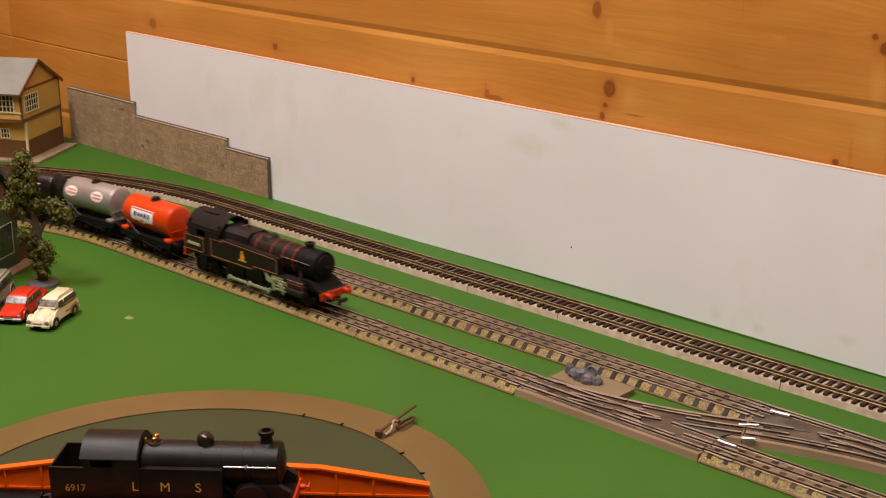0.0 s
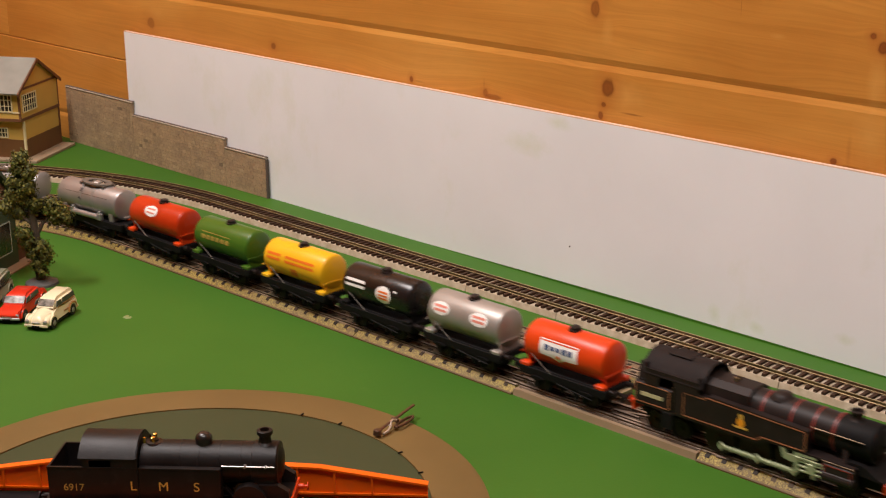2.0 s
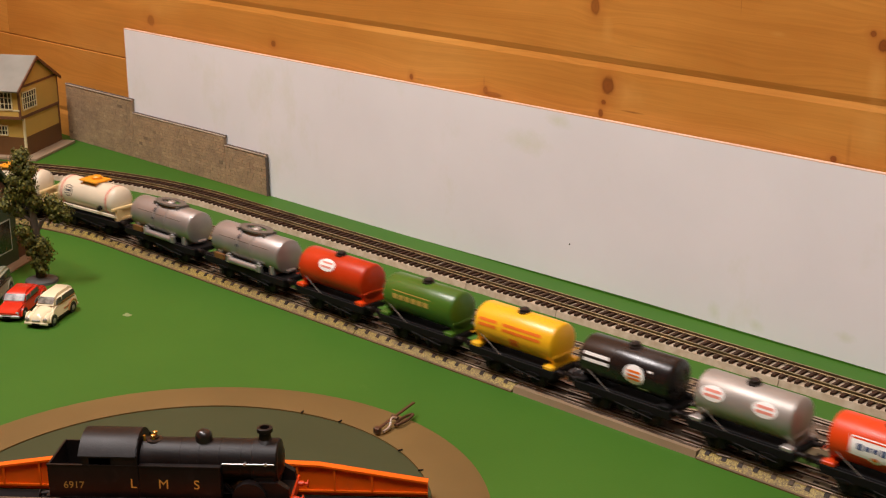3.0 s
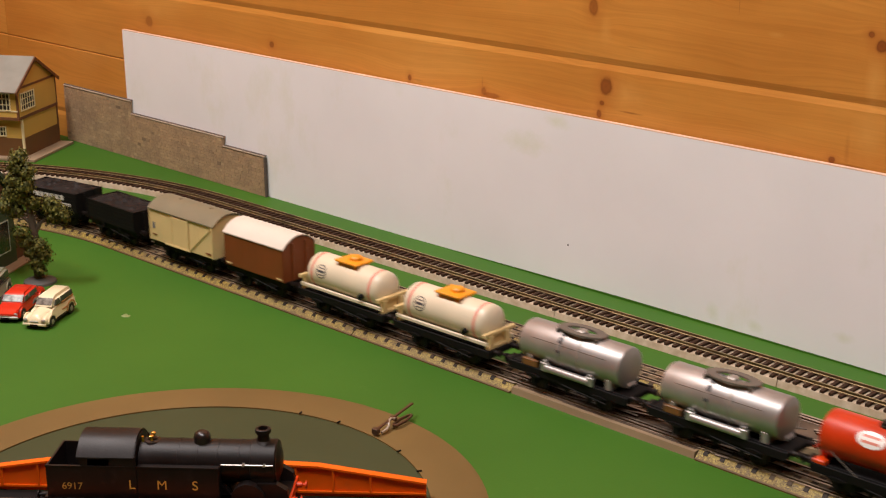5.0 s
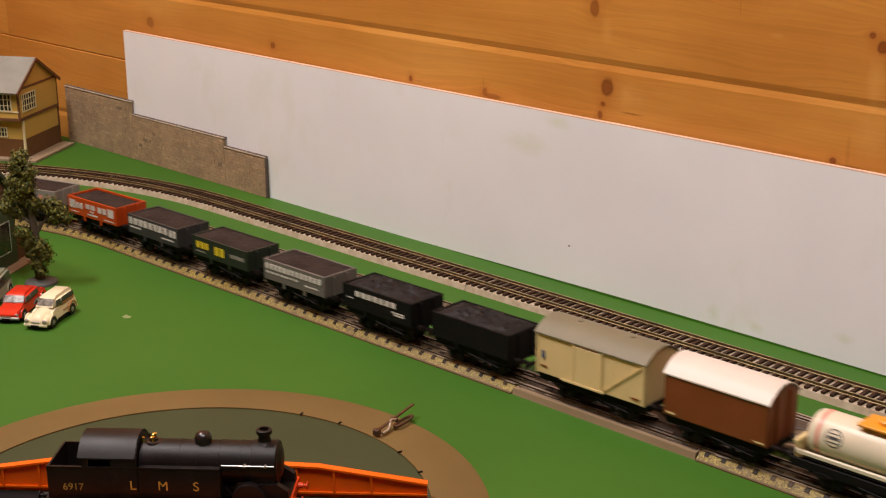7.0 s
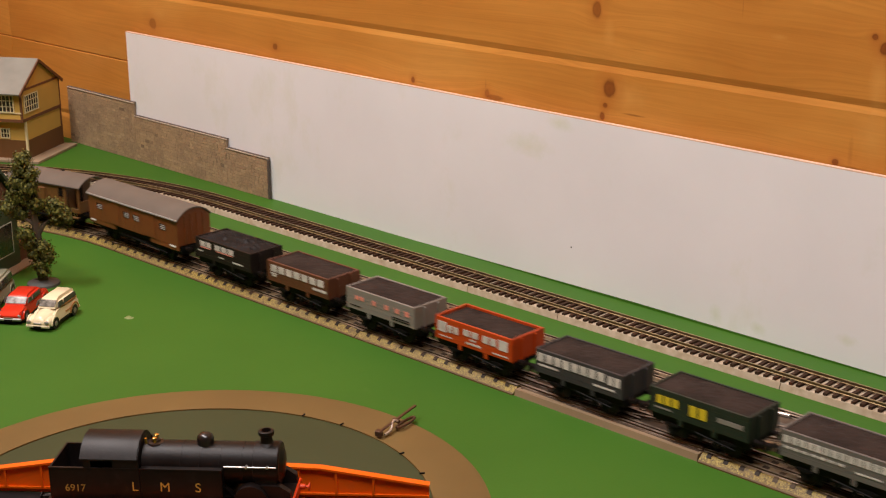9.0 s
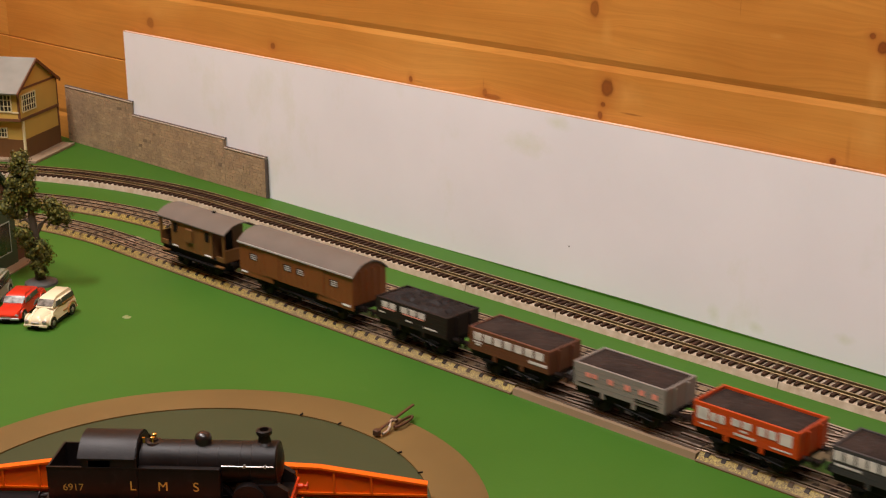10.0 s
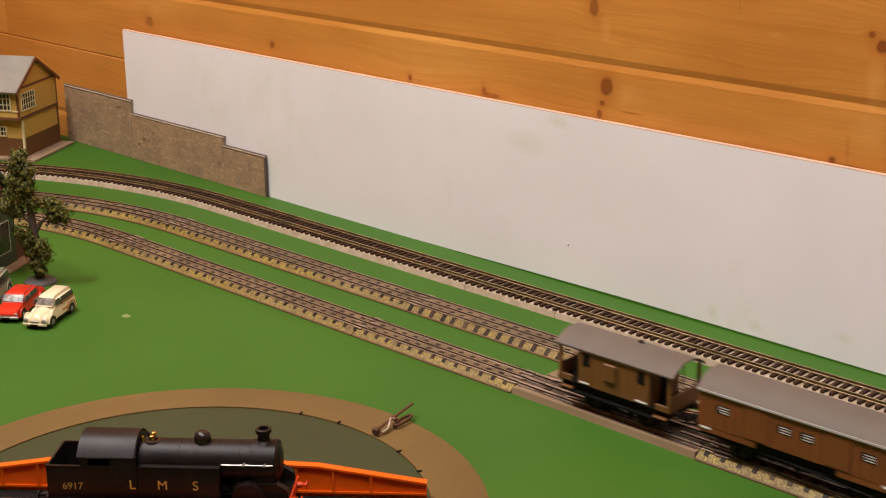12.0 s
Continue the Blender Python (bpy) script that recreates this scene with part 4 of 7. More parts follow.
def ivory_tank(s0, s1):
    w = thing("ivory_tank_wagon", "ivory tank wagon with red bands and an orange top hatch", "tank wagon", "train")
    half = (s1 - s0) / 2
    TRAIN.append((w, (s0 + s1) / 2))
    chassis(w, half + 0.0050, 0.0235)
    z, r = 0.0268, 0.0130
    shared("ivory", "barrel", lambda: barrel_mesh(half, r, z, 0.0060), IVORY, w, None, "", True)
    for sx in (-1, 1):
        shared("ivband", "band", lambda: turned([(r - 0.0002, -0.0011), (r + 0.0002, -0.0010), (r + 0.0002, 0.0010), (r - 0.0002, 0.0011)], Matrix.Translation((0, 0, z)) @ ALONG_X, 40), PINK_PRINT, w, pose(sx * (half - 0.0098), 0, 0), "faded red band", True)

        def bracket():
            bm = bmesh.new()
            add_box(bm, -0.0012, 0.0012, -0.0152, 0.0152, 0.0222, 0.0246, 0.0003)
            add_box(bm, -0.0030, -0.0012, -0.0100, 0.0100, 0.0132, 0.0236, 0.0004)
            for sy in (-1, 1):
                add_box(bm, -0.0014, 0.0014, sy * 0.0080 - 0.0020, sy * 0.0080 + 0.0020, 0.0110, 0.0224, 0.0004)
            add_box(bm, -0.0012, 0.0012, -0.0120, 0.0120, 0.0130, 0.0152, 0.0003)
            return bm
        shared("ivbracket", "end_bracket", bracket, CREAM, w, pose(sx * (half + 0.0012), 0, 0), "cream end bracket with cross bar")
    for sy in (-1, 1):
        shared("ivsole", "side_rail", lambda: boxed(-0.0420, 0.0420, -0.0009, 0.0009, 0.0160, 0.0186, 0.0004), IVORY, w, pose(0, sy * 0.0124, 0), "ivory side rail")

    def hatch():
        bm = bmesh.new()
        add_box(bm, -0.0112, 0.0112, -0.0088, 0.0088, 0.0, 0.0015, 0.0003)
        for x, y in ((-0.0075, -0.006), (0.0075, -0.006), (-0.0075, 0.006), (0.0075, 0.006)):
            add_box(bm, x - 0.0008, x + 0.0008, y - 0.0008, y + 0.0008, -0.0035, 0.0002)
        return bm
    shared("ivhatch", "top_platform", hatch, ORANGE, w, pose(0.002, 0, z + r + 0.0006), "orange top platform")
    shared("ivcap", "hatch_lid", lambda: turned([(0.0046, 0), (0.0046, 0.0020), (0.0036, 0.0030), (0.0006, 0.0032)], None, 18), ORANGE, w, pose(0.003, 0.001, z + r + 0.0019), "orange hatch lid", True)
    decal(w, "badge_ring", oval(0.0106, 0.0104), r, z, -0.0200, 18, SIGN_DARK, 0.00012, "round dark ring of the badge")
    decal(w, "badge_field", oval(0.0090, 0.0088), r, z, -0.0200, 18, IVORY, 0.0002)
    for v, wide, tall in ((0.0024, 0.0056, 0.0007), (0.0, 0.0072, 0.0017), (-0.0024, 0.0056, 0.0007)):
        decal(w, "badge_bar", rect(wide, tall, 0, v), r, z, -0.0200, 18, SIGN_DARK, 0.00028, "small dark print bar")
    shared("ivvalve", "valve", lambda: rod((0, -0.0150, 0), (0, -0.0120, 0.0006), 0.0020, 10), BLACK_MATT, w, pose(0.0225, 0, 0.0218), "black valve")
    return w


ivory_tank(-0.4745, -0.3955)
ivory_tank(-0.5738, -0.4948)


def roof_outline(half_w, eave, crown, thick, over):
    n = 14
    top = []
    for i in range(n + 1):
        u = -1 + 2 * i / n
        top.append((u * (half_w + over), eave + (crown - eave) * (1 - abs(u) ** 2.2)))
    return top + [(u, v - thick) for u, v in top[::-1]]


def van_body(w, half, half_w, low, eave, crown, paint, planks=0, name="body"):
    outline = [(-half_w, low), (half_w, low), (half_w, eave)] + [(half_w * (1 - 2 * i / 12), eave + (crown - eave - 0.0008) * (1 - abs(1 - 2 * i / 12) ** 2.2)) for i in range(1, 12)] + [(-half_w, eave)]
    body = part(name, prism(outline, -half, half, "x"), paint, w)
    if planks:
        for sy in (-1, 1):
            for i in range(planks):
                a = -half + 2 * half * i / planks
                part("side_board", boxed(a + 0.0002, a + 2 * half / planks - 0.0002, -0.0002, 0.0002, low + 0.0004, eave - 0.0002), paint, body, "", pose(0, sy * (half_w + 0.0001), 0))
    return body


def strip(w, name, x0, z0, x1, z1, wide, y, material, thick=0.0007, label=""):
    """A straight raised strip on the viewer's side or, for y above 0, the far side."""
    d = Vector((x1 - x0, 0, z1 - z0))
    bm = bmesh.new()
    add_box(bm, 0, d.length, -thick / 2, thick / 2, -wide / 2, wide / 2)
    return part(name, bm, material, w, label, Matrix.Translation((x0, y, z0)) @ Matrix.Rotation(-math.atan2(d.z, d.x), 4, "Y"))


# brown van with the white roof
w = thing("brown_goods_van", "plain bauxite brown goods van with an off-white roof", "goods van", "train")
TRAIN.append((w, -0.6270))
chassis(w, 0.0345, 0.0195)
body = van_body(w, 0.0346, 0.0153, 0.0136, 0.0392, 0.0472, BROWN_VAN)
for sy in (-1, 1):
    for x0, x1 in ((-0.0340, -0.01082), (-0.01072, 0.01072), (0.01082, 0.0340)):
        part("side_panel", boxed(x0, x1, -0.0003, 0.0003, 0.0142, 0.0384), BROWN_VAN, w, "", pose(0, sy * 0.0154, 0))
    for x in (-0.0338, 0.0338):
        strip(w, "stanchion", x, 0.0140, x, 0.0388, 0.0007, sy * 0.0156, BROWN_VAN)
part("print", boxed(-0.0325, -0.0265, -0.01600, -0.01585, 0.0152, 0.0164), CREAM, w, "small cream print")
part("print", boxed(0.0265, 0.0330, -0.01600, -0.01585, 0.0152, 0.0162), CREAM, w)
for sx in (-1, 1):
    for y in (-0.0065, 0.0065):
        part("end_post", boxed(-0.0007, 0.0007, y - 0.0010, y + 0.0010, 0.0138, 0.0425, 0.0002), BROWN_VAN, w, "", pose(sx * 0.0352, 0, 0))
shade(part("roof", prism(roof_outline(0.0153, 0.0397, 0.0480, 0.0009, 0.0010), -0.0354, 0.0354, "x"), ROOF_WHITE, w, "off-white curved roof"), 40)

# cream van
w = thing("cream_goods_van", "cream goods van with a stone grey roof", "goods van", "train")
TRAIN.append((w, -0.7165))
chassis(w, 0.0412, 0.0235)
body = van_body(w, 0.0414, 0.0158, 0.0136, 0.0400, 0.0470, CREAM)
for sy in (-1, 1):
    for i in range(14):
        a = -0.0414 + 0.0828 * i / 14
        if not -0.011 < a + 0.003 < 0.009:
            part("side_board", boxed(a + 0.00005, a + 0.0828 / 14 - 0.00005, -0.00025, 0.00025, 0.0140, 0.0396), CREAM, w, "", pose(0, sy * 0.0159, 0))
    part("door", boxed(-0.0110, 0.0090, -0.0006, 0.0006, 0.0146, 0.0384, 0.0003), CREAM, w, "cream sliding door", pose(0, sy * 0.0161, 0))
    for x in (-0.0408, -0.0115, 0.0095, 0.0408):
        strip(w, "stanchion", x, 0.0138, x, 0.0396, 0.0011, sy * 0.0166, CREAM)
    strip(w, "brace", 0.0110, 0.0148, 0.0400, 0.0386, 0.0010, sy * 0.0165, CREAM)
    strip(w, "door_rail", -0.0210, 0.0141, 0.0120, 0.0141, 0.0012, sy * 0.0170, CREAM)
part("emblem", boxed(-0.0368, -0.0345, -0.01665, -0.01640, 0.0240, 0.0290), BLUE, w, "small blue emblem")
part("print", boxed(-0.0375, -0.0325, -0.01665, -0.01640, 0.0185, 0.0194), BROWN_VAN, w)
part("print", boxed(0.0320, 0.0385, -0.01665, -0.01640, 0.0165, 0.0176), BROWN_VAN, w)
shade(part("roof", prism(roof_outline(0.0160, 0.0403, 0.0478, 0.0009, 0.0010), -0.0426, 0.0426, "x"), ROOF_TAN, w, "stone grey curved roof"), 40)
for sx in (-1, 1):
    part("roof_vent", turned([(0.0016, 0), (0.0016, 0.0010), (0.0006, 0.0014)], None, 10), ROOF_TAN, w, "", pose(sx * 0.02, 0, 0.0474))


def load_mesh(half, hw, level, lump, seed):
    """A load filling the wagon: an uneven surface with skirts down into the body."""
    rng = random.Random(seed)
    bm = bmesh.new()
    nx, ny = 26, 12
    grid = []
    for i in range(nx + 1):
        row = []
        for j in range(ny + 1):
            u, v = 2 * i / nx - 1, 2 * j / ny - 1
            heap = (1 - abs(u) ** 3) * (1 - abs(v) ** 3)
            p = Vector((u * half, v * hw, level))
            bumpy = noise.noise(p * 420 + Vector((seed, 0, 0))) * 0.6 + rng.uniform(-0.5, 0.5)
            row.append(bm.verts.new(p + Vector((0, 0, lump * (heap + 0.55 * bumpy * (0.3 + heap))))))
        grid.append(row)
    for i in range(nx):
        for j in range(ny):
            bm.faces.new((grid[i][j], grid[i + 1][j], grid[i + 1][j + 1], grid[i][j + 1]))
    edge = [grid[i][0] for i in range(nx)] + [grid[nx][j] for j in range(ny)] + [grid[i][ny] for i in range(nx, 0, -1)] + [grid[0][j] for j in range(ny, 0, -1)]
    low = [bm.verts.new((v.co.x, v.co.y, level - 0.008)) for v in edge]
    n = len(edge)
    for i in range(n):
        bm.faces.new((edge[i], low[i], low[(i + 1) % n], edge[(i + 1) % n]))
    bm.faces.new(low)
    return bm


def open_wagon(name, label, s0, paint, boards=5, top=0.0286, coal=False, letters=(), seed=1, full=0.0005):
    """A planked open wagon; letters: (first x, last x, low, high, count, material) of print on its side."""
    w = thing(name, label, "open wagon", "train")
    half, hw, low = 0.0339, 0.0153, 0.0134
    TRAIN.append((w, s0 + half))
    chassis(w, half - 0.0006, 0.0190)
    h = (top - low) / boards
    for sy in (-1, 1):
        side = shared(("side", paint.name, top), "side", lambda: boxed(-half, half, -0.0006, 0.0006, low, top), paint, w, pose(0, sy * (hw - 0.0007), 0))
        for i in range(boards):
            shared(("board", paint.name, boards, top), "plank", lambda: boxed(-half, half, -0.0004, 0.0004, 0.00007, h - 0.00007), paint, side, pose(0, sy * 0.0006, low + i * h))
        for x in (-0.0334, 0.0334):
            shared(("iron", paint.name, top), "strap", lambda: boxed(-0.0005, 0.0005, -0.0002, 0.0002, low, top), paint, w, pose(x, sy * (hw + 0.0004), 0))
    for sx in (-1, 1):
        shared(("end", paint.name, top), "end", lambda: boxed(-0.0007, 0.0007, -hw, hw, low, top + 0.0002), paint, w, pose(sx * (half - 0.0004), 0, 0))
        for y in (-0.0065, 0.0065):
            shared(("endpost", paint.name, top), "end_post", lambda: boxed(-0.0007, 0.0007, -0.0010, 0.0010, low, top - 0.001, 0.0002), paint, w, pose(sx * (half + 0.0008), y, 0))
    for x in (-0.0120, 0.0110):
        shared(("tab", paint.name), "door_stop", lambda: boxed(-0.0014, 0.0014, -0.0005, 0.0005, 0.0096, 0.0136, 0.0002), paint, w, pose(x, -hw + 0.0002, 0))
    if coal:
        shade(part("coal_load", load_mesh(half - 0.0012, hw - 0.0014, top - 0.0006, 0.0034, seed), COAL, w, "heaped lumps of black coal"), 15)
    else:
        part("load", load_mesh(half - 0.0012, hw - 0.0014, top - full, 0.0006, seed), LOAD, w, "flat dark brown load")
    for x0, x1, z0, z1, count, material in letters:
        bm = bmesh.new()
        step = (x1 - x0) / count
        for i in range(count):
            a = x0 + i * step
            add_box(bm, a, a + 0.78 * step, -hw - 0.00055, -hw - 0.00035, z0, z1, 0.0)
        if count == 1:
            bm.free()
            bm = boxed(x0, x1, -hw - 0.00055, -hw - 0.00035, z0, z1)
        part("lettering", bm, material, w, "painted lettering as plain bars" if count > 1 else "")
    return w


PITCH, S_TW = 0.0876, -1.4627
open_wagon("black_coal_wagon", "plain black open wagon heaped with coal", S_TW + 7 * PITCH, BLACK_MATT, 5, 0.0302, True, (), 3)
open_wagon("black_open_wagon", "black open wagon with white lettering and a coal load", S_TW + 6 * PITCH, BLACK_MATT, 5, 0.0300, True,
           ((-0.0215, 0.0200, 0.0230, 0.0270, 7, PALE_PRINT), (0.0150, 0.0270, 0.0196, 0.0206, 1, PALE_PRINT), (0.0170, 0.0270, 0.0180, 0.0190, 1, PALE_PRINT), (-0.0300, -0.0240, 0.0205, 0.0212, 1, PALE_PRINT)), 4)
open_wagon("mid_grey_open_wagon", "mid-grey open wagon with rubbed white lettering", S_TW + 5 * PITCH, OPEN_MID, 5, 0.0288, False,
           ((-0.0320, 0.0310, 0.0220, 0.0262, 13, PALE_PRINT), (-0.0315, 0.0060, 0.0186, 0.0200, 7, PALE_PRINT), (0.0120, 0.0270, 0.0172, 0.0182, 1, PALE_PRINT)), 5)
open_wagon("dark_green_open_wagon", "dark green open wagon with yellow lettering", S_TW + 4 * PITCH, OPEN_GREEN, 5, 0.0288, False,
           ((-0.0290, -0.0125, 0.0200, 0.0252, 3, YELLOW_PRINT), (-0.0060, 0.0070, 0.0180, 0.0248, 2, YELLOW_PRINT), (0.0130, 0.0300, 0.0200, 0.0228, 1, OPEN_GREY), (-0.0300, -0.0180, 0.0168, 0.0178, 1, OPEN_GREY)), 6)
open_wagon("slate_grey_open_wagon", "slate grey open wagon with white lettering", S_TW + 3 * PITCH, OPEN_SLATE, 5, 0.0288, False,
           ((-0.0325, 0.0215, 0.0212, 0.0268, 8, PALE_PRINT), (0.0225, 0.0330, 0.0205, 0.0262, 2, PALE_PRINT), (-0.0315, -0.0160, 0.0182, 0.0194, 1, PALE_PRINT), (0.0120, 0.0280, 0.0168, 0.0180, 1, PALE_PRINT)), 7)
open_wagon("orange_red_open_wagon", "orange-red open wagon with large white lettering", S_TW + 2 * PITCH, OPEN_RED, 5, 0.0288, False,
           ((-0.0315, -0.0240, 0.0190, 0.0262, 1, PALE_PRINT), (-0.0228, -0.0120, 0.0198, 0.0248, 2, PALE_PRINT), (-0.0085, 0.0060, 0.0212, 0.0254, 2, PALE_PRINT), (0.0085, 0.0215, 0.0204, 0.0254, 2, PALE_PRINT), (0.0222, 0.0300, 0.0192, 0.0262, 1, PALE_PRINT), (-0.0030, 0.0020, 0.0186, 0.0198, 1, PALE_PRINT), (-0.0065, 0.0070, 0.0158, 0.0172, 1, PALE_PRINT), (-0.0300, -0.0190, 0.0158, 0.0164, 1, PALE_PRINT), (0.0170, 0.0300, 0.0152, 0.0160, 1, PALE_PRINT)), 8, 0.0016)
open_wagon("grey_open_wagon", "light grey open wagon with spaced orange lettering", S_TW + PITCH, OPEN_GREY, 5, 0.0286, False,
           ((-0.0250, -0.0150, 0.0212, 0.0240, 2, PINK_PRINT), (-0.0080, -0.0040, 0.0206, 0.0240, 1, PINK_PRINT), (0.0045, 0.0085, 0.0206, 0.0240, 1, PINK_PRINT), (0.0150, 0.0190, 0.0206, 0.0240, 1, PINK_PRINT), (0.0245, 0.0285, 0.0206, 0.0240, 1, PINK_PRINT), (-0.0300, -0.0190, 0.0160, 0.0166, 1, BLACK_MATT), (0.0120, 0.0290, 0.0168, 0.0174, 1, BLACK_MATT), (0.0120, 0.0290, 0.0152, 0.0158, 1, BLACK_MATT)), 9)
open_wagon("red_brown_open_wagon", "red-brown open wagon with large white lettering", S_TW, OPEN_BROWN, 5, 0.0286, False,
           ((-0.0295, 0.0310, 0.0212, 0.0264, 7, PALE_PRINT), (0.0170, 0.0320, 0.0172, 0.0190, 1, PALE_PRINT), (-0.0300, -0.0225, 0.0192, 0.0202, 1, PALE_PRINT), (-0.0280, -0.0240, 0.0176, 0.0188, 1, PALE_PRINT)), 10)
open_wagon("black_tipper_wagon", "black open wagon with pale lettering, heaped with coal", S_TW - PITCH, BLACK_SATIN, 5, 0.0286, True,
           ((-0.0280, -0.0130, 0.0226, 0.0268, 2, PALE_PRINT), (-0.0095, 0.0150, 0.0226, 0.0268, 3, PALE_PRINT), (-0.0280, -0.0150, 0.0214, 0.0222, 1, PINK_PRINT), (-0.0080, 0.0120, 0.0214, 0.0222, 1, PINK_PRINT), (-0.0310, -0.0255, 0.0182, 0.0190, 1, PALE_PRINT), (-0.0050, 0.0010, 0.0172, 0.0182, 1, PALE_PRINT), (0.0130, 0.0240, 0.0166, 0.0176, 1, PALE_PRINT)), 11)

# long brown van
w = thing("long_brown_van", "long warm brown parcels van with a grey roof", "parcels van", "train")
TRAIN.append((w, -1.6363))
chassis(w, 0.0628, 0.0400)
body = van_body(w, 0.0630, 0.0160, 0.0150, 0.0368, 0.0446, BROWN_COACH)
LOUVRE = plain("pale_louvre", (0.46, 0.42, 0.38), 0.5)
for sy in (-1, 1):
    for x0, x1 in ((-0.0630, -0.0250), (0.0250, 0.0630)):
        part("dropped_sill", boxed(x0, x1, -0.0007, 0.0007, 0.0112, 0.0152, 0.0003), BROWN_COACH, w, "", pose(0, sy * 0.0154, 0))
    for i in range(21):
        a = -0.063 + 0.006 * i
        part("side_board", boxed(a + 0.00015, a + 0.00585, -0.0002, 0.0002, 0.0152, 0.0364), BROWN_COACH, w, "", pose(0, sy * 0.0161, 0))
    for x in (-0.0465, -0.0075, 0.0065, 0.0430):
        win = part("window", boxed(-0.0042, 0.0042, -0.0002, 0.0004, 0.0252, 0.0302), BLACK_MATT, w, "dark barred window", pose(x, sy * 0.0162, 0))
        for z in (0.0262, 0.0277, 0.0292):
            part("bar", boxed(-0.0026, 0.0038, -0.0003, 0.0003, z - 0.00028, z + 0.00028), LOUVRE, win, "pale window bar", pose(0, sy * 0.0002, 0))
    for x in (-0.0250, 0.0250):
        part("door", boxed(-0.0075, 0.0075, -0.0003, 0.0003, 0.0160, 0.0358, 0.0002), BROWN_COACH, w, "", pose(x, sy * 0.0164, 0))
    part("footboard", boxed(-0.0200, 0.0200, -0.0015, 0.0015, 0.0084, 0.0092), BLACK_MATT, w, "", pose(0, sy * 0.0135, 0))
part("print", boxed(-0.0610, -0.0540, -0.01655, -0.01635, 0.0135, 0.0148), WHITE, w, "small white print")
part("print", boxed(0.0520, 0.0600, -0.01655, -0.01635, 0.0138, 0.0152), WHITE, w)
for sx in (-1, 1):
    for y in (-0.009, -0.003, 0.003, 0.009):
        part("end_post", boxed(-0.0006, 0.0006, y - 0.0007, y + 0.0007, 0.0152, 0.0395, 0.0002), BROWN_COACH, w, "", pose(sx * 0.0634, 0, 0))
shade(part("roof", prism(roof_outline(0.0160, 0.0370, 0.0453, 0.0010, 0.0012), -0.0642, 0.0642, "x"), ROOF_GREY, w, "warm grey curved roof"), 40)
# gutters coloured pale to carry the highlight along the eaves
for sy in (-1, 1):
    part("gutter", boxed(-0.0640, 0.0640, -0.0003, 0.0003, 0.0362, 0.0374), plain("highlit_gutter", (0.42, 0.40, 0.38), 0.45), w, "gutter strip with its highlight in the colour", pose(0, sy * 0.0173, 0))

# brake van
w = thing("brake_van", "olive-brown brake van with open end platforms", "brake van", "train")
TRAIN.append((w, -1.7608))
chassis(w, 0.0400, 0.0200)
part("floor", boxed(-0.0415, 0.0415, -0.0155, 0.0155, 0.0134, 0.0146, 0.0003), BLACK_MATT, w)
van_body(w, 0.0265, 0.0152, 0.0140, 0.0362, 0.0420, BROWN_BRAKE, 0, "cabin")
for sy in (-1, 1):
    for i in range(10):
        a = -0.0265 + 0.0053 * i
        part("side_board", boxed(a + 0.00015, a + 0.00515, -0.0002, 0.0002, 0.0142, 0.0358), BROWN_BRAKE, w, "", pose(0, sy * 0.0153, 0))
    part("lookout", boxed(-0.0045, 0.0045, -0.0012, 0.0012, 0.0220, 0.0330, 0.0005), BROWN_BRAKE, w, "projecting side lookout", pose(-0.002, sy * 0.0160, 0))
    for x in (-0.0205, 0.0205):
        win = part("window", boxed(-0.0026, 0.0026, -0.0003, 0.0003, 0.0270, 0.0345), BLACK_MATT, w, "dark window", pose(x, sy * 0.0155, 0))
    for sx in (-1, 1):
        part("platform_side", boxed(-0.0050, 0.0050, -0.0006, 0.0006, 0.0140, 0.0178, 0.0002), BROWN_BRAKE, w, "", pose(sx * 0.0362, sy * 0.0150, 0))
        part("post", boxed(-0.0010, 0.0010, -0.0008, 0.0008, 0.0140, 0.0372), BROWN_BRAKE, w, "", pose(sx * 0.0405, sy * 0.0148, 0))
        part("step", boxed(-0.0045, 0.0045, -0.0016, 0.0016, 0.0092, 0.0102, 0.0002), BROWN_BRAKE, w, "", pose(sx * 0.0350, sy * 0.0152, 0))
        part("hand_rail", rod((sx * 0.0290, sy * 0.0158, 0.0150), (sx * 0.0290, sy * 0.0158, 0.0340), 0.0004, 6), BLACK_SATIN, w)
    part("footboard", boxed(-0.0400, 0.0400, -0.0016, 0.0016, 0.0074, 0.0083), BLACK_MATT, w, "", pose(0, sy * 0.0145, 0))
    part("print", boxed(-0.0250, -0.0180, -0.0002, 0.0002, 0.0152, 0.0162), WHITE, w, "", pose(0, sy * 0.0157, 0))
    part("print", boxed(0.0170, 0.0250, -0.0002, 0.0002, 0.0152, 0.0162), WHITE, w, "", pose(0, sy * 0.0157, 0))
for sx in (-1, 1):
    part("end_screen", boxed(-0.0006, 0.0006, -0.0150, 0.0150, 0.0140, 0.0240, 0.0002), BROWN_BRAKE, w, "", pose(sx * 0.0412, 0, 0))
    part("cabin_door", boxed(-0.0004, 0.0004, -0.0042, 0.0042, 0.0146, 0.0340), BLACK_MATT, w, "dark end door", pose(sx * 0.0268, 0, 0))
shade(part("roof", prism(roof_outline(0.0156, 0.0374, 0.0440, 0.0009, 0.0012), -0.0437, 0.0437, "x"), ROOF_GREY, w, "warm grey curved roof"), 40)
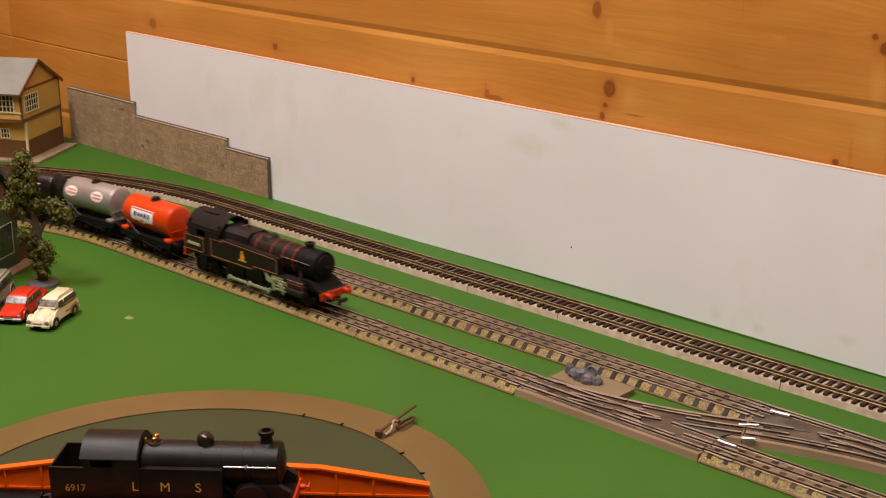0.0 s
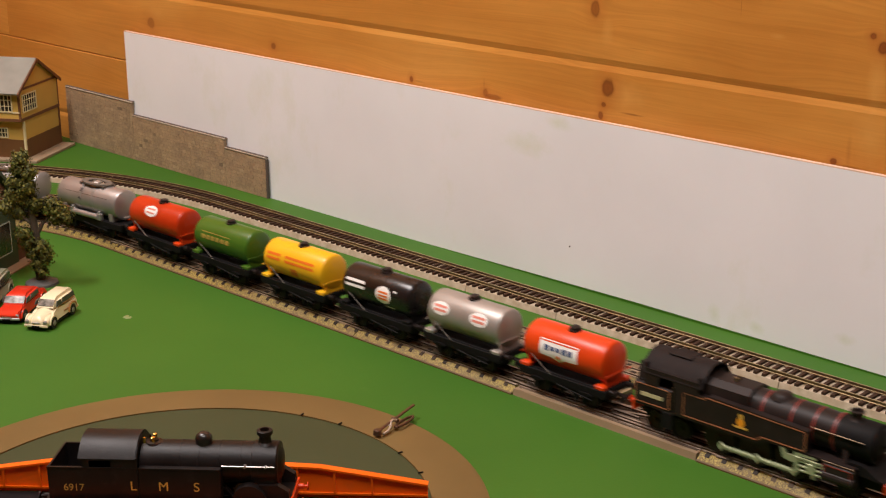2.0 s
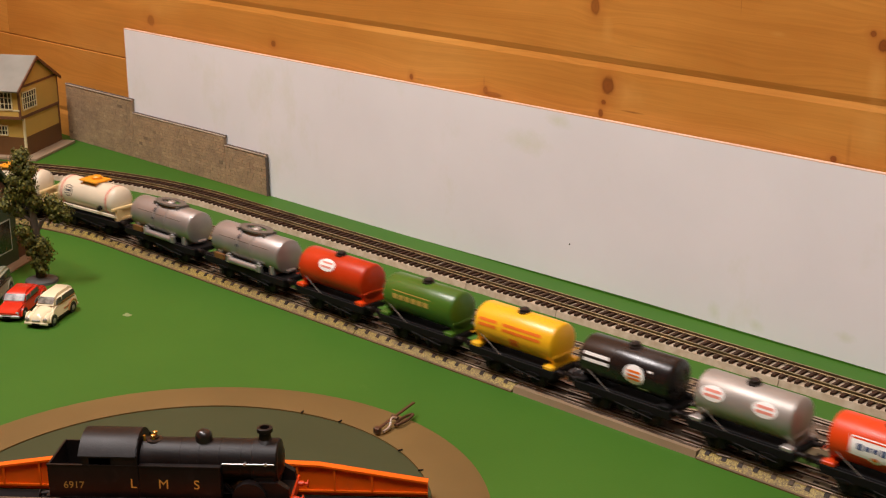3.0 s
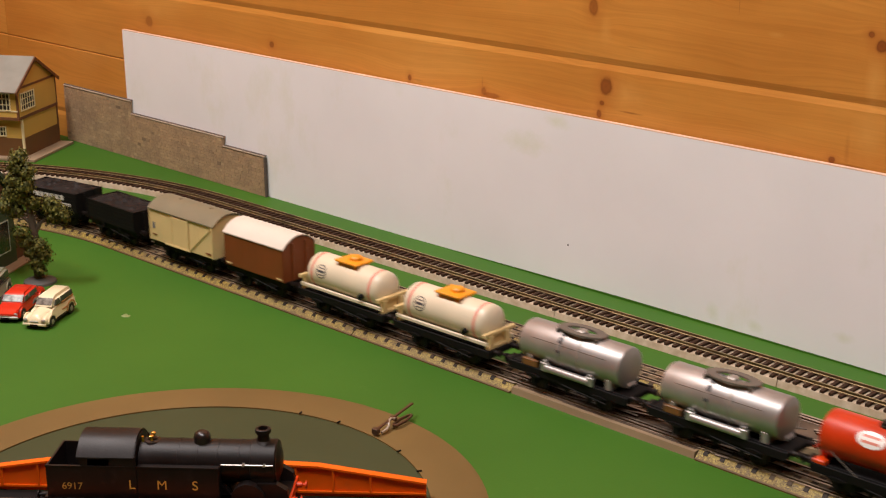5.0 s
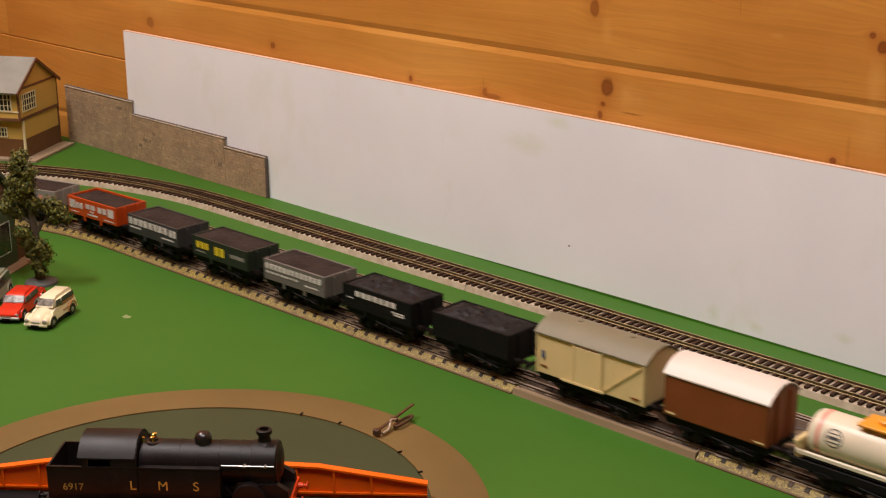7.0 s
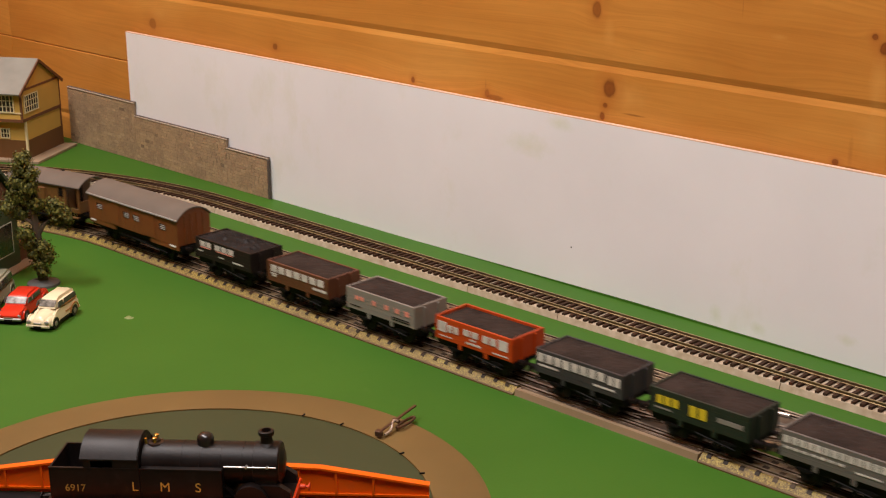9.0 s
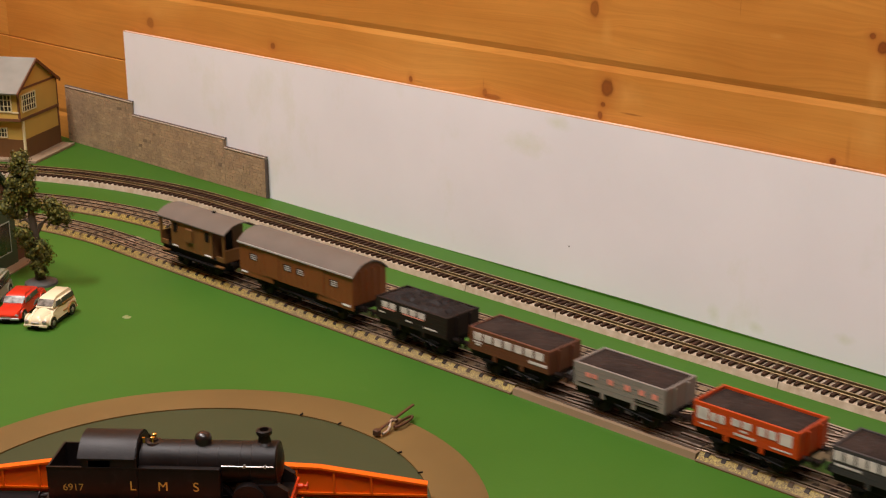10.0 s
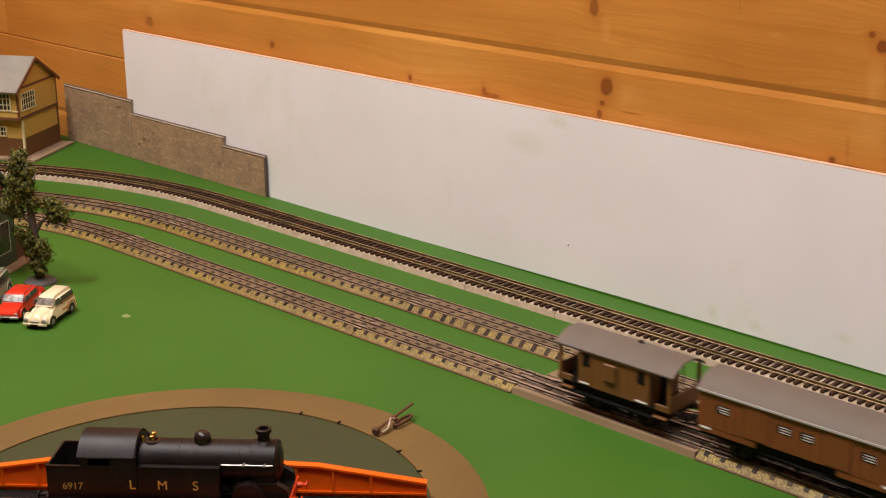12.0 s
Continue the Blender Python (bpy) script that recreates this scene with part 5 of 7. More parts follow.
part("stove_pipe", turned([(0.0013, 0), (0.0013, 0.0012), (0.0017, 0.0014), (0.0017, 0.0019), (0.0006, 0.0020)], None, 10), BLACK_MATT, w, "short black stove pipe", pose(0.0060, 0.0035, 0.0432))


# ---- the train's tank engine ----
def driving_wheel_mesh(r):
    bm = bmesh.new()
    for sy in (-1, 1):
        m = Matrix.Translation((0, sy * 0.0083, 0)) @ Matrix.Rotation(radians(90 * -sy), 4, "X")
        seg = 28
        add_turned(bm, [(r - 0.0016, -0.0012), (r + 0.0009, -0.0012), (r + 0.0009, -0.0004), (r, -0.0002), (r, 0.0012), (r - 0.0016, 0.0012)], m, seg)
        add_turned(bm, [(0.0019, -0.001), (0.0019, 0.0014), (0.0010, 0.0018)], m, 12)
        for i in range(12):
            a = 2 * math.pi * i / 12
            add_rod(bm, (0.0012 * math.cos(a), sy * 0.0083, 0.0012 * math.sin(a)), ((r - 0.001) * math.cos(a), sy * 0.0083, (r - 0.001) * math.sin(a)), 0.0005, 5)
        add_rod(bm, (0.0052, sy * 0.0080, 0), (0.0052, sy * 0.0140, 0), 0.0009, 8)
    add_rod(bm, (0, -0.0083, 0), (0, 0.0083, 0), 0.0012, 8)
    return bm


def frame_lines(w, pts, y, material, wide=0.0006):
    """A lined border round a panel, strip by strip, joined into one mesh."""
    bm = bmesh.new()
    for (a, b), (c, d) in zip(pts, pts[1:] + pts[:1]):
        v = Vector((c - a, 0, d - b))
        m = Matrix.Translation((a, y, b)) @ Matrix.Rotation(-math.atan2(v.z, v.x), 4, "Y")
        add_box(bm, -wide / 2, v.length + wide / 2, -0.0001, 0.0001, -wide / 2, wide / 2, 0, m)
    return part("lining", bm, material, w, "thin orange lining")


engine = thing("tank_engine", "black lined tank engine with a red buffer beam", "locomotive", "train")
S_ENGINE = 0.4429
TRAIN.append((engine, S_ENGINE))
e = engine
part("footplate", prism([(-0.0765, 0.0150), (0.0075, 0.0150), (0.0115, 0.0178), (0.0670, 0.0178), (0.0670, 0.0188), (0.0110, 0.0188), (0.0070, 0.0162), (-0.0765, 0.0162)], -0.0152, 0.0152), BLACK_SATIN, e, "raised running plate")
part("main_frame", boxed(-0.0780, 0.0836, -0.0055, 0.0055, 0.0060, 0.0150), BLACK_MATT, e)
part("rear_tank_wall", boxed(-0.0770, -0.0500, -0.0153, 0.0153, 0.0162, 0.0292, 0.0006), BLACK_SATIN, e, "coal bunker")
part("bunker_coal", load_mesh(0.0130, 0.0128, 0.0298, 0.0030, 21), COAL, e, "", pose(-0.0635, 0, 0))
cab = part("cab_side_front", boxed(-0.0330, -0.0318, -0.0150, 0.0150, 0.0290, 0.0420), BLACK_SATIN, e, "cab front sheet")
part("cab_back", boxed(-0.0700, -0.0690, -0.0150, 0.0150, 0.0290, 0.0420), BLACK_SATIN, e)
for sy in (-1, 1):
    part("cab_side", prism([(-0.0695, 0.0290), (-0.0600, 0.0290), (-0.0598, 0.0330), (-0.0585, 0.0355), (-0.0560, 0.0366), (-0.0530, 0.0366), (-0.0500, 0.0350), (-0.0485, 0.0325), (-0.0435, 0.0322),
                            (-0.0435, 0.0290), (-0.0325, 0.0290), (-0.0325, 0.0392), (-0.0695, 0.0392)], sy * 0.0150 - 0.0005, sy * 0.0150 + 0.0005), BLACK_SATIN, e, "cab side with an arched opening")
    part("cab_side", boxed(-0.0480, -0.0435, -0.0005, 0.0005, 0.0160, 0.0325), BLACK_SATIN, e, "", pose(0, sy * 0.0149, 0))
    part("grab_rail", rod((-0.0490, sy * 0.0156, 0.0180), (-0.0490, sy * 0.0156, 0.0320), 0.0004, 6), STEEL_RAIL, e)
cab_roof = roof_outline(0.0150, 0.0366, 0.0480, 0.0009, 0.0007)
shade(part("cab_roof", prism(cab_roof, -0.0725, -0.0300, "x"), ROOF_BLACK, e, "curved black cab roof"), 40)
part("roof_hatch", boxed(-0.0600, -0.0440, -0.0060, 0.0060, 0.0474, 0.0482, 0.0003), ROOF_BLACK, e)
part("coal_cowl", prism([(-0.0120, 0.0290), (0.0120, 0.0290), (0.0095, 0.0400), (-0.0095, 0.0400)], -0.0768, -0.0690, "x"), BLACK_SATIN, e, "raised bunker cowl")
for sy in (-1, 1):
    side = [(-0.0435, 0.0162), (0.0070, 0.0162), (0.0110, 0.0188), (0.0380, 0.0188), (0.0380, 0.0315), (-0.0250, 0.0335), (-0.0262, 0.0322), (-0.0435, 0.0322)]
    part("side_tank", prism(side, min(sy * 0.0100, sy * 0.0153), max(sy * 0.0100, sy * 0.0153)), BLACK_SATIN, e, "lined side water tank")
    y = sy * 0.0154
    frame_lines(e, [(-0.0420, 0.0170), (0.0065, 0.0170), (0.0104, 0.0196), (0.0360, 0.0196), (0.0370, 0.0204), (0.0370, 0.0298), (0.0360, 0.0306), (-0.0268, 0.0322), (-0.0280, 0.0308), (-0.0420, 0.0308)], y, LINING, 0.00055)
    frame_lines(e, [(-0.0750, 0.0170), (-0.0528, 0.0170), (-0.0520, 0.0178), (-0.0520, 0.0276), (-0.0528, 0.0284), (-0.0750, 0.0284), (-0.0758, 0.0276), (-0.0758, 0.0178)], y, LINING, 0.00055)
    part("number_bar", boxed(-0.0720, -0.0565, -0.0001, 0.0001, 0.0212, 0.0236), plain("buff_print", (0.45, 0.40, 0.22), 0.5), e, "small buff number as a bar", pose(0, sy * 0.0155, 0))
    part("crest", turned([(0.0026, 0), (0.0026, 0.00015), (0.0012, 0.0002)], None, 16), ORANGE, e, "gold and orange crest", Matrix.Translation((-0.0035, sy * 0.0154, 0.0240)) @ Matrix.Rotation(radians(90 * -sy if sy > 0 else 90), 4, "X"))
    part("crest_top", boxed(-0.0012, 0.0012, -0.0001, 0.0001, 0.0262, 0.0290), GOLD_PRINT, e, "", pose(-0.0035, sy * 0.0155, 0))
    part("crest_foot", boxed(-0.0044, 0.0044, -0.0001, 0.0001, 0.0206, 0.0218), GOLD_PRINT, e, "", pose(-0.0035, sy * 0.0156, 0))
boiler = part("boiler", turned([(0.0108, -0.0320), (0.0108, 0.0380), (0.0104, 0.0480), (0.0104, 0.0520)], Matrix.Translation((0, 0, 0.0300)) @ ALONG_X, 32), BLACK_SATIN, e)
shade(boiler)
for x in (0.0060, 0.0245, 0.0380, 0.0500):
    shade(part("boiler_band", turned([(0.0107, -0.0006), (0.01105, -0.0006), (0.01105, 0.0006), (0.0107, 0.0006)], Matrix.Translation((x, 0, 0.0300)) @ ALONG_X, 32), RED_BAND, e, "dull red boiler band"))
shade(part("smokebox", turned([(0.0110, 0.0520), (0.0112, 0.0522), (0.0112, 0.0722), (0.0108, 0.0728), (0.0088, 0.0730), (0.0082, 0.0740), (0.0045, 0.0752), (0.0012, 0.0756), (0.0010, 0.0768), (0.0004, 0.0769)], Matrix.Translation((0, 0, 0.0298)) @ ALONG_X, 32), BLACK_MATT, e, "smokebox with round door"))
part("front_apron", prism([(0.0600, 0.0150), (0.0600, 0.0205), (0.0690, 0.0205), (0.0725, 0.0192), (0.0795, 0.0152), (0.0842, 0.0150), (0.0842, 0.0138)], -0.0122, 0.0122), BLACK_MATT, e, "sloping front apron plate")
part("smokebox_saddle", boxed(0.0520, 0.0690, -0.0080, 0.0080, 0.0160, 0.0225, 0.0006), BLACK_MATT, e)
shade(part("chimney", turned([(0.0050, 0), (0.0038, 0.0012), (0.0034, 0.0022), (0.0035, 0.0044), (0.0041, 0.0047), (0.0041, 0.0056), (0.0028, 0.0057), (0.0025, 0.0042)], None, 20), BLACK_SATIN, e, "", pose(0.0580, 0, 0.0396)))
shade(part("dome", turned([(0.0070, 0), (0.0062, 0.0014), (0.0056, 0.0026), (0.0040, 0.0035), (0.0006, 0.0038)], None, 20), BLACK_SATIN, e, "", pose(0.0130, 0, 0.0392)))
for y in (-0.0020, 0.0020):
    part("safety_valve", turned([(0.0014, 0), (0.0011, 0.0016), (0.0011, 0.0034), (0.0005, 0.0036)], None, 10), BRASS_RAIL, e, "", pose(-0.0160, y, 0.0402))
part("firebox_top", prism([(-0.0112, 0.0300), (0.0112, 0.0300), (0.0105, 0.0385), (0.0060, 0.0414), (-0.0060, 0.0414), (-0.0105, 0.0385)], -0.0320, -0.0020, "x"), BLACK_SATIN, e, "squared firebox casing")
for sy in (-1, 1):
    part("boiler_rail", rod((0.0385, sy * 0.0114, 0.0330), (0.0690, sy * 0.0118, 0.0330), 0.0004, 6), STEEL_RAIL, e, "bright handrail")
    cyl = part("cylinder", boxed(0.0480, 0.0672, -0.0030, 0.0030, 0.0068, 0.0180, 0.0016), BLACK_SATIN, e, "", pose(0, sy * 0.0132, 0))
    bm = turned([(0.0030, 0), (0.0030, 0.0188), (0.0010, 0.0194)], Matrix.Translation((0.0482, 0, 0.0102)) @ ALONG_X, 14)
    part("cylinder_barrel", bm, BLACK_SATIN, cyl, "", pose(0, sy * 0.0012, 0))
    frame_lines(cyl, [(0.0496, 0.0088), (0.0656, 0.0088), (0.0656, 0.0164), (0.0496, 0.0164)], sy * 0.0031, RED_BAND)
    # paler rod along the cylinder's upper edge
    part("cylinder_top_edge", rod((0.0484, sy * 0.0020, 0.0178), (0.0668, sy * 0.0020, 0.0178), 0.0006, 8), STEEL_RAIL, cyl, "paler line along the upper edge")
    part("steam_pipe", rod((0.0580, sy * 0.0090, 0.0260), (0.0600, sy * 0.0125, 0.0165), 0.0016, 10), BLACK_SATIN, e)
    for z in (0.0080, 0.0106, 0.0134):
        part("slide_bar", boxed(0.0330, 0.0490, -0.0008, 0.0008, z - 0.0006, z + 0.0006, 0.0002), GEAR_GREY, e, "grey slide bar", pose(0, sy * 0.0150, 0))
    part("gear_bracket", prism([(0.0220, 0.0180), (0.0250, 0.0180), (0.0262, 0.0150), (0.0300, 0.0150), (0.0310, 0.0176), (0.0440, 0.0176), (0.0440, 0.0164), (0.0345, 0.0160), (0.0338, 0.0120), (0.0290, 0.0110), (0.0240, 0.0120)], sy * 0.0146 - 0.0006, sy * 0.0146 + 0.0006), GEAR_GREY, e, "grey-green valve gear bracket")
    part("expansion_link", boxed(0.0316, 0.0342, -0.0007, 0.0007, 0.0058, 0.0158, 0.0004), GEAR_GREY, e, "curved grey link", pose(0, sy * 0.0156, 0))
    part("radius_rod", boxed(0.0330, 0.0480, -0.0005, 0.0005, 0.0146, 0.0156), GEAR_GREY, e, "", pose(0, sy * 0.0156, 0))
    part("combination_lever", boxed(0.0428, 0.0444, -0.0006, 0.0006, 0.0052, 0.0158, 0.0003), GEAR_GREY, e, "", pose(0, sy * 0.0158, 0))
    part("crosshead", boxed(0.0390, 0.0440, -0.0010, 0.0010, 0.0076, 0.0136, 0.0004), GEAR_GREY, e, "", pose(0, sy * 0.0152, 0))
    part("cab_step", boxed(-0.0570, -0.0490, -0.0008, 0.0008, 0.0050, 0.0150, 0.0002), BLACK_MATT, e, "", pose(0, sy * 0.0146, 0))
    for sx in (-1, 1):
        shade(part("buffer", buffer_mesh(), RED, e, "red buffer", pose(0.0036 + sx * 0.0818, sy * 0.0088, 0.0130, 0, 0, 0 if sx > 0 else 180)))
    for x in (-0.0650, -0.0470, 0.0600):
        shared("truck_wheel", "truck_wheel", lambda: wheel_mesh(0.0062), BLACK_SATIN, e, pose(x, sy * 0.0083, 0.0062 - DROP, 0, 0, 0 if sy < 0 else 180), "", True)
part("buffer_beam", boxed(0.0838, 0.0854, -0.0148, 0.0148, 0.0096, 0.0150, 0.0003), DULL_RED, e, "red buffer beam")
part("rear_beam", boxed(-0.0782, -0.0766, -0.0152, 0.0152, 0.0098, 0.0162, 0.0003), RED, e, "red rear buffer beam")
part("front_coupling", hook_mesh(), BLACK_SATIN, e, "", pose(0.0854, 0, 0.0078))
part("bogie_frame", boxed(-0.0740, -0.0420, -0.0070, 0.0070, 0.0052, 0.0100, 0.0005), BLACK_MATT, e)
R_DRIVE = 0.0104
DRIVERS = []
for x in (-0.0205, 0.0030, 0.0265):
    ws = shared("drivers", "driving_wheelset", lambda: driving_wheel_mesh(R_DRIVE), BLACK_SATIN, e, pose(x, 0, R_DRIVE - DROP), "spoked driving wheelset")
    DRIVERS.append((ws, x))


def rod_mesh(sy):
    bm = bmesh.new()
    add_box(bm, -0.0205, 0.0265, sy * 0.0136 - 0.0006, sy * 0.0136 + 0.0006, -0.0011, 0.0011, 0.0003)
    for x in (-0.0205, 0.0030, 0.0265):
        add_rod(bm, (x, sy * 0.0122, 0), (x, sy * 0.0146, 0), 0.0019, 10)
    return bm


RODS = [part("coupling_rod", rod_mesh(sy), GEAR_GREY, e, "grey-green coupling rod") for sy in (-1, 1)]

# ---- turntable ----
TT = Vector((-0.5947, -0.4386, 0.0))
TURN = 41.1


def ring(r0, r1, z0, z1, seg=96, chamfer=0.0):
    bm = bmesh.new()
    prof = [(r0, z0), (r0, z1), (r1 - chamfer, z1), (r1, z0)]
    rows = [[bm.verts.new((r * math.cos(2 * math.pi * i / seg), r * math.sin(2 * math.pi * i / seg), z)) for i in range(seg)] for r, z in prof]
    for a, b in zip(rows, rows[1:] + rows[:1]):
        for i in range(seg):
            bm.faces.new((a[i], a[(i + 1) % seg], b[(i + 1) % seg], b[i]))
    return bm


tt = thing("turntable", "turntable with tan card surround and an orange girder bridge", "turntable", "", Matrix.Translation(TT))
shade(part("surround", ring(0.1381, 0.1700, 0.0, 0.0012, 128, 0.0036), TAN_CARD, tt, "tan card ring"), 30)
part("pit_floor", turned([(0.1380, 0.0), (0.1380, 0.0004), (0.0005, 0.0004)], None, 96), PIT_GREEN, tt, "dark green pit floor")
for x, y in ((-0.644, -0.3077), (-0.6163, -0.3009), (-0.5602, -0.3041), (-0.5333, -0.3148)):
    d = Vector((x, y, 0)) - TT
    a = math.degrees(math.atan2(d.y, d.x))
    part("stop_pin", boxed(-0.0004, 0.0026, -0.0003, 0.0003, 0.0, 0.0009), BLACK_MATT, tt, "", pose(0.1372 * d.x / d.length, 0.1372 * d.y / d.length, 0.0012, 0, 0, a))
BRIDGE_ORANGE = plain("orange_girder_plastic", (0.80, 0.125, 0.003), 0.45, vary=0.06, spec=0.3)
bridge = part("bridge_deck", boxed(-0.1330, 0.1330, -0.0200, 0.0200, 0.0006, 0.0011), BLACK_MATT, tt, "dark bridge deck", pose(0, 0, 0, 0, 0, TURN))
for sy in (-1, 1):
    high = 0.0200 if sy > 0 else 0.0165
    hog = [(-0.134, 0.0006), (0.134, 0.0006), (0.134, 0.0100), (0.075, high - 0.0012), (0.040, high), (-0.040, high), (-0.075, high - 0.0012), (-0.134, 0.0100)]
    part("girder", prism(hog, sy * 0.0228 - 0.0006, sy * 0.0228 + 0.0006), BRIDGE_ORANGE, bridge, "orange hog-backed girder")
    bm = bmesh.new()
    for (a, b), (c, d) in zip(hog[2:], hog[3:]):
        v = Vector((c - a, 0, d - b))
        add_box(bm, -0.0002, v.length + 0.0002, -0.0024, 0.0024, -0.0006, 0.0006, 0, Matrix.Translation((a, sy * 0.0228, b)) @ Matrix.Rotation(-math.atan2(v.z, v.x), 4, "Y"))
    part("girder_flange", bm, BRIDGE_ORANGE, bridge, "orange girder flange")
    part("foot_flange", boxed(-0.134, 0.134, -0.0020, 0.0020, 0.0030, 0.0040), BRIDGE_ORANGE, bridge, "", pose(0, sy * 0.0228, 0))
    for x in np.arange(-0.122, 0.123, 0.0205):
        top = 0.0197 if abs(x) < 0.04 else 0.0188 - (abs(x) - 0.075) * 0.149 if abs(x) > 0.075 else 0.0190
        part("rib", boxed(-0.0006, 0.0006, -0.0017, 0.0017, 0.0030, min(top - 0.0005, high - 0.0020)), BRIDGE_ORANGE, bridge, "", pose(float(x), sy * 0.0225, 0))
for lat in (-0.0084, 0.0, 0.0084):
    part("bridge_rail", boxed(-0.132, 0.132, lat - 0.0006, lat + 0.0006, 0.0011, 0.0022), STEEL_RAIL, bridge, "steel rail")

# ---- engine on the turntable ----


def writing(text, size, material, parent, m, label):
    curve = bpy.data.curves.new("writing", "FONT")
    curve.body, curve.size, curve.extrude, curve.align_x = text, size, 0.00004, "CENTER"
    source = bpy.data.objects.new("writing", curve)
    scene.collection.objects.link(source)
    bpy.context.view_layer.update()
    me = bpy.data.meshes.new_from_object(source.evaluated_get(bpy.context.evaluated_depsgraph_get()))
    bpy.data.objects.remove(source)
    me.materials.clear()
    me.materials.append(material)
    ob = new("lettering", me)
    ob.parent, ob.matrix_basis = parent, m
    return tagged(ob, label)


IRON = plain("worn_black_enamel", (0.009, 0.006, 0.0055), 0.44, vary=0.35, dirt=0.15, spec=0.26, bump=0.2)
k = thing("black_tank_engine", "worn black tank engine with gold lettering on the turntable", "locomotive", "", Matrix.Translation(TT + Vector((0, 0, 0.0022))) @ Matrix.Rotation(radians(TURN), 4, "Z"))
part("footplate", boxed(-0.0650, 0.0640, -0.0155, 0.0155, 0.0130, 0.0142, 0.0003), IRON, k)
part("main_frame", boxed(-0.0600, 0.0640, -0.0055, 0.0055, 0.0045, 0.0130), IRON, k)


def tub(x0, x1, hw, z0, z1, t):
    """An open-topped bunker: four walls and a floor."""
    bm = bmesh.new()
    add_box(bm, x0, x1, -hw, -hw + t, z0, z1)
    add_box(bm, x0, x1, hw - t, hw, z0, z1)
    add_box(bm, x0, x0 + t, -hw + t, hw - t, z0, z1)
    add_box(bm, x1 - t, x1, -hw + t, hw - t, z0, z1)
    add_box(bm, x0 + t, x1 - t, -hw + t, hw - t, z0, z0 + 0.004)
    return bm


part("bunker", tub(-0.0630, -0.0440, 0.0155, 0.0142, 0.0322, 0.0010), IRON, k, "open empty coal bunker")
part("bunker_rim", boxed(-0.0632, -0.0438, -0.0158, -0.0144, 0.0318, 0.0325), IRON, k)
for sy in (-1, 1):
    part("cab_side", boxed(-0.0440, -0.0405, -0.0006, 0.0006, 0.0142, 0.0380), IRON, k, "", pose(0, sy * 0.0149, 0))
    part("cab_side", boxed(-0.0290, -0.0150, -0.0006, 0.0006, 0.0142, 0.0380), IRON, k, "", pose(0, sy * 0.0149, 0))
    part("cab_side", boxed(-0.0405, -0.0290, -0.0006, 0.0006, 0.0142, 0.0320), IRON, k, "", pose(0, sy * 0.0149, 0))
    part("side_tank", boxed(-0.0150, 0.0285, min(sy * 0.0090, sy * 0.0155), max(sy * 0.0090, sy * 0.0155), 0.0142, 0.0320, 0.0004), IRON, k, "plain black side water tank")
    part("tank_rim", boxed(-0.0440, 0.0285, -0.0003, 0.0003, 0.0318, 0.0326), IRON, k, "", pose(0, sy * 0.0154, 0))
    part("splasher", prism([(0.0285, 0.0142)] + arc(0.0430, 0.0142, 0.0090, 180, 0, 12) + [(0.0520, 0.0142)], sy * 0.0120 - 0.0030, sy * 0.0120 + 0.0030), IRON, k, "rounded wheel splasher")
    part("boiler_rail", rod((0.0290, sy * 0.0122, 0.0330), (0.0565, sy * 0.0122, 0.0330), 0.00035, 6), BRIGHT_STEEL, k, "bright handrail")
    for x in (0.0410, 0.0520):
        part("rail_knob", rod((x, sy * 0.0100, 0.0330), (x, sy * 0.0128, 0.0330), 0.0008, 8), BRIGHT_STEEL, k)
    for x in (-0.0300, -0.0040, 0.0230):
        part("driving_wheel", wheel_mesh(0.0105), IRON, k, "", pose(x, sy * 0.0083, 0.0105, 0, 0, 0 if sy < 0 else 180))
    part("truck_wheel", wheel_mesh(0.0070), IRON, k, "", pose(-0.0530, sy * 0.0083, 0.0070, 0, 0, 0 if sy < 0 else 180))
    for sx in (-1, 1):
        part("buffer", buffer_mesh(), RED if sx > 0 else IRON, k, "", pose(0.0000 + sx * 0.0654, sy * 0.0088, 0.0120, 0, 0, 0 if sx > 0 else 180))
    part("front_step", prism([(0.0480, 0.0142), (0.0640, 0.0142), (0.0635, 0.0190), (0.0580, 0.0225), (0.0480, 0.0225)], sy * 0.0105 - 0.0020, sy * 0.0105 + 0.0020), IRON, k)
END_SHEET = [(-0.0150, 0.0320), (0.0150, 0.0320)] + [(0.0150 * (1 - i / 7), 0.0376 + 0.0070 * (1 - abs(1 - i / 7) ** 2.2)) for i in range(15)]
part("cab_front", prism(END_SHEET, -0.0166, -0.0156, "x"), IRON, k)
part("cab_back", prism(END_SHEET, -0.0446, -0.0436, "x"), IRON, k)
shade(part("cab_roof", prism(roof_outline(0.0150, 0.0376, 0.0458, 0.0009, 0.0009), -0.0462, -0.0160, "x"), IRON, k, "curved black cab roof"), 40)
shade(part("boiler", turned([(0.0112, -0.0150), (0.0112, 0.0440)], Matrix.Translation((0, 0, 0.0300)) @ ALONG_X, 40), IRON, k))
for x in (0.0058, 0.0159, 0.0266, 0.0381):
    shade(part("boiler_band", turned([(0.0111, -0.0004), (0.01135, -0.0003), (0.01135, 0.0003), (0.0111, 0.0004)], Matrix.Translation((x, 0, 0.0300)) @ ALONG_X, 40), IRON, k))
shade(part("smokebox", turned([(0.0114, 0.0440), (0.0118, 0.0442), (0.0118, 0.0568), (0.0112, 0.0576), (0.0085, 0.0578), (0.0070, 0.0590), (0.0006, 0.0596)], Matrix.Translation((0, 0, 0.0300)) @ ALONG_X, 40), IRON, k))
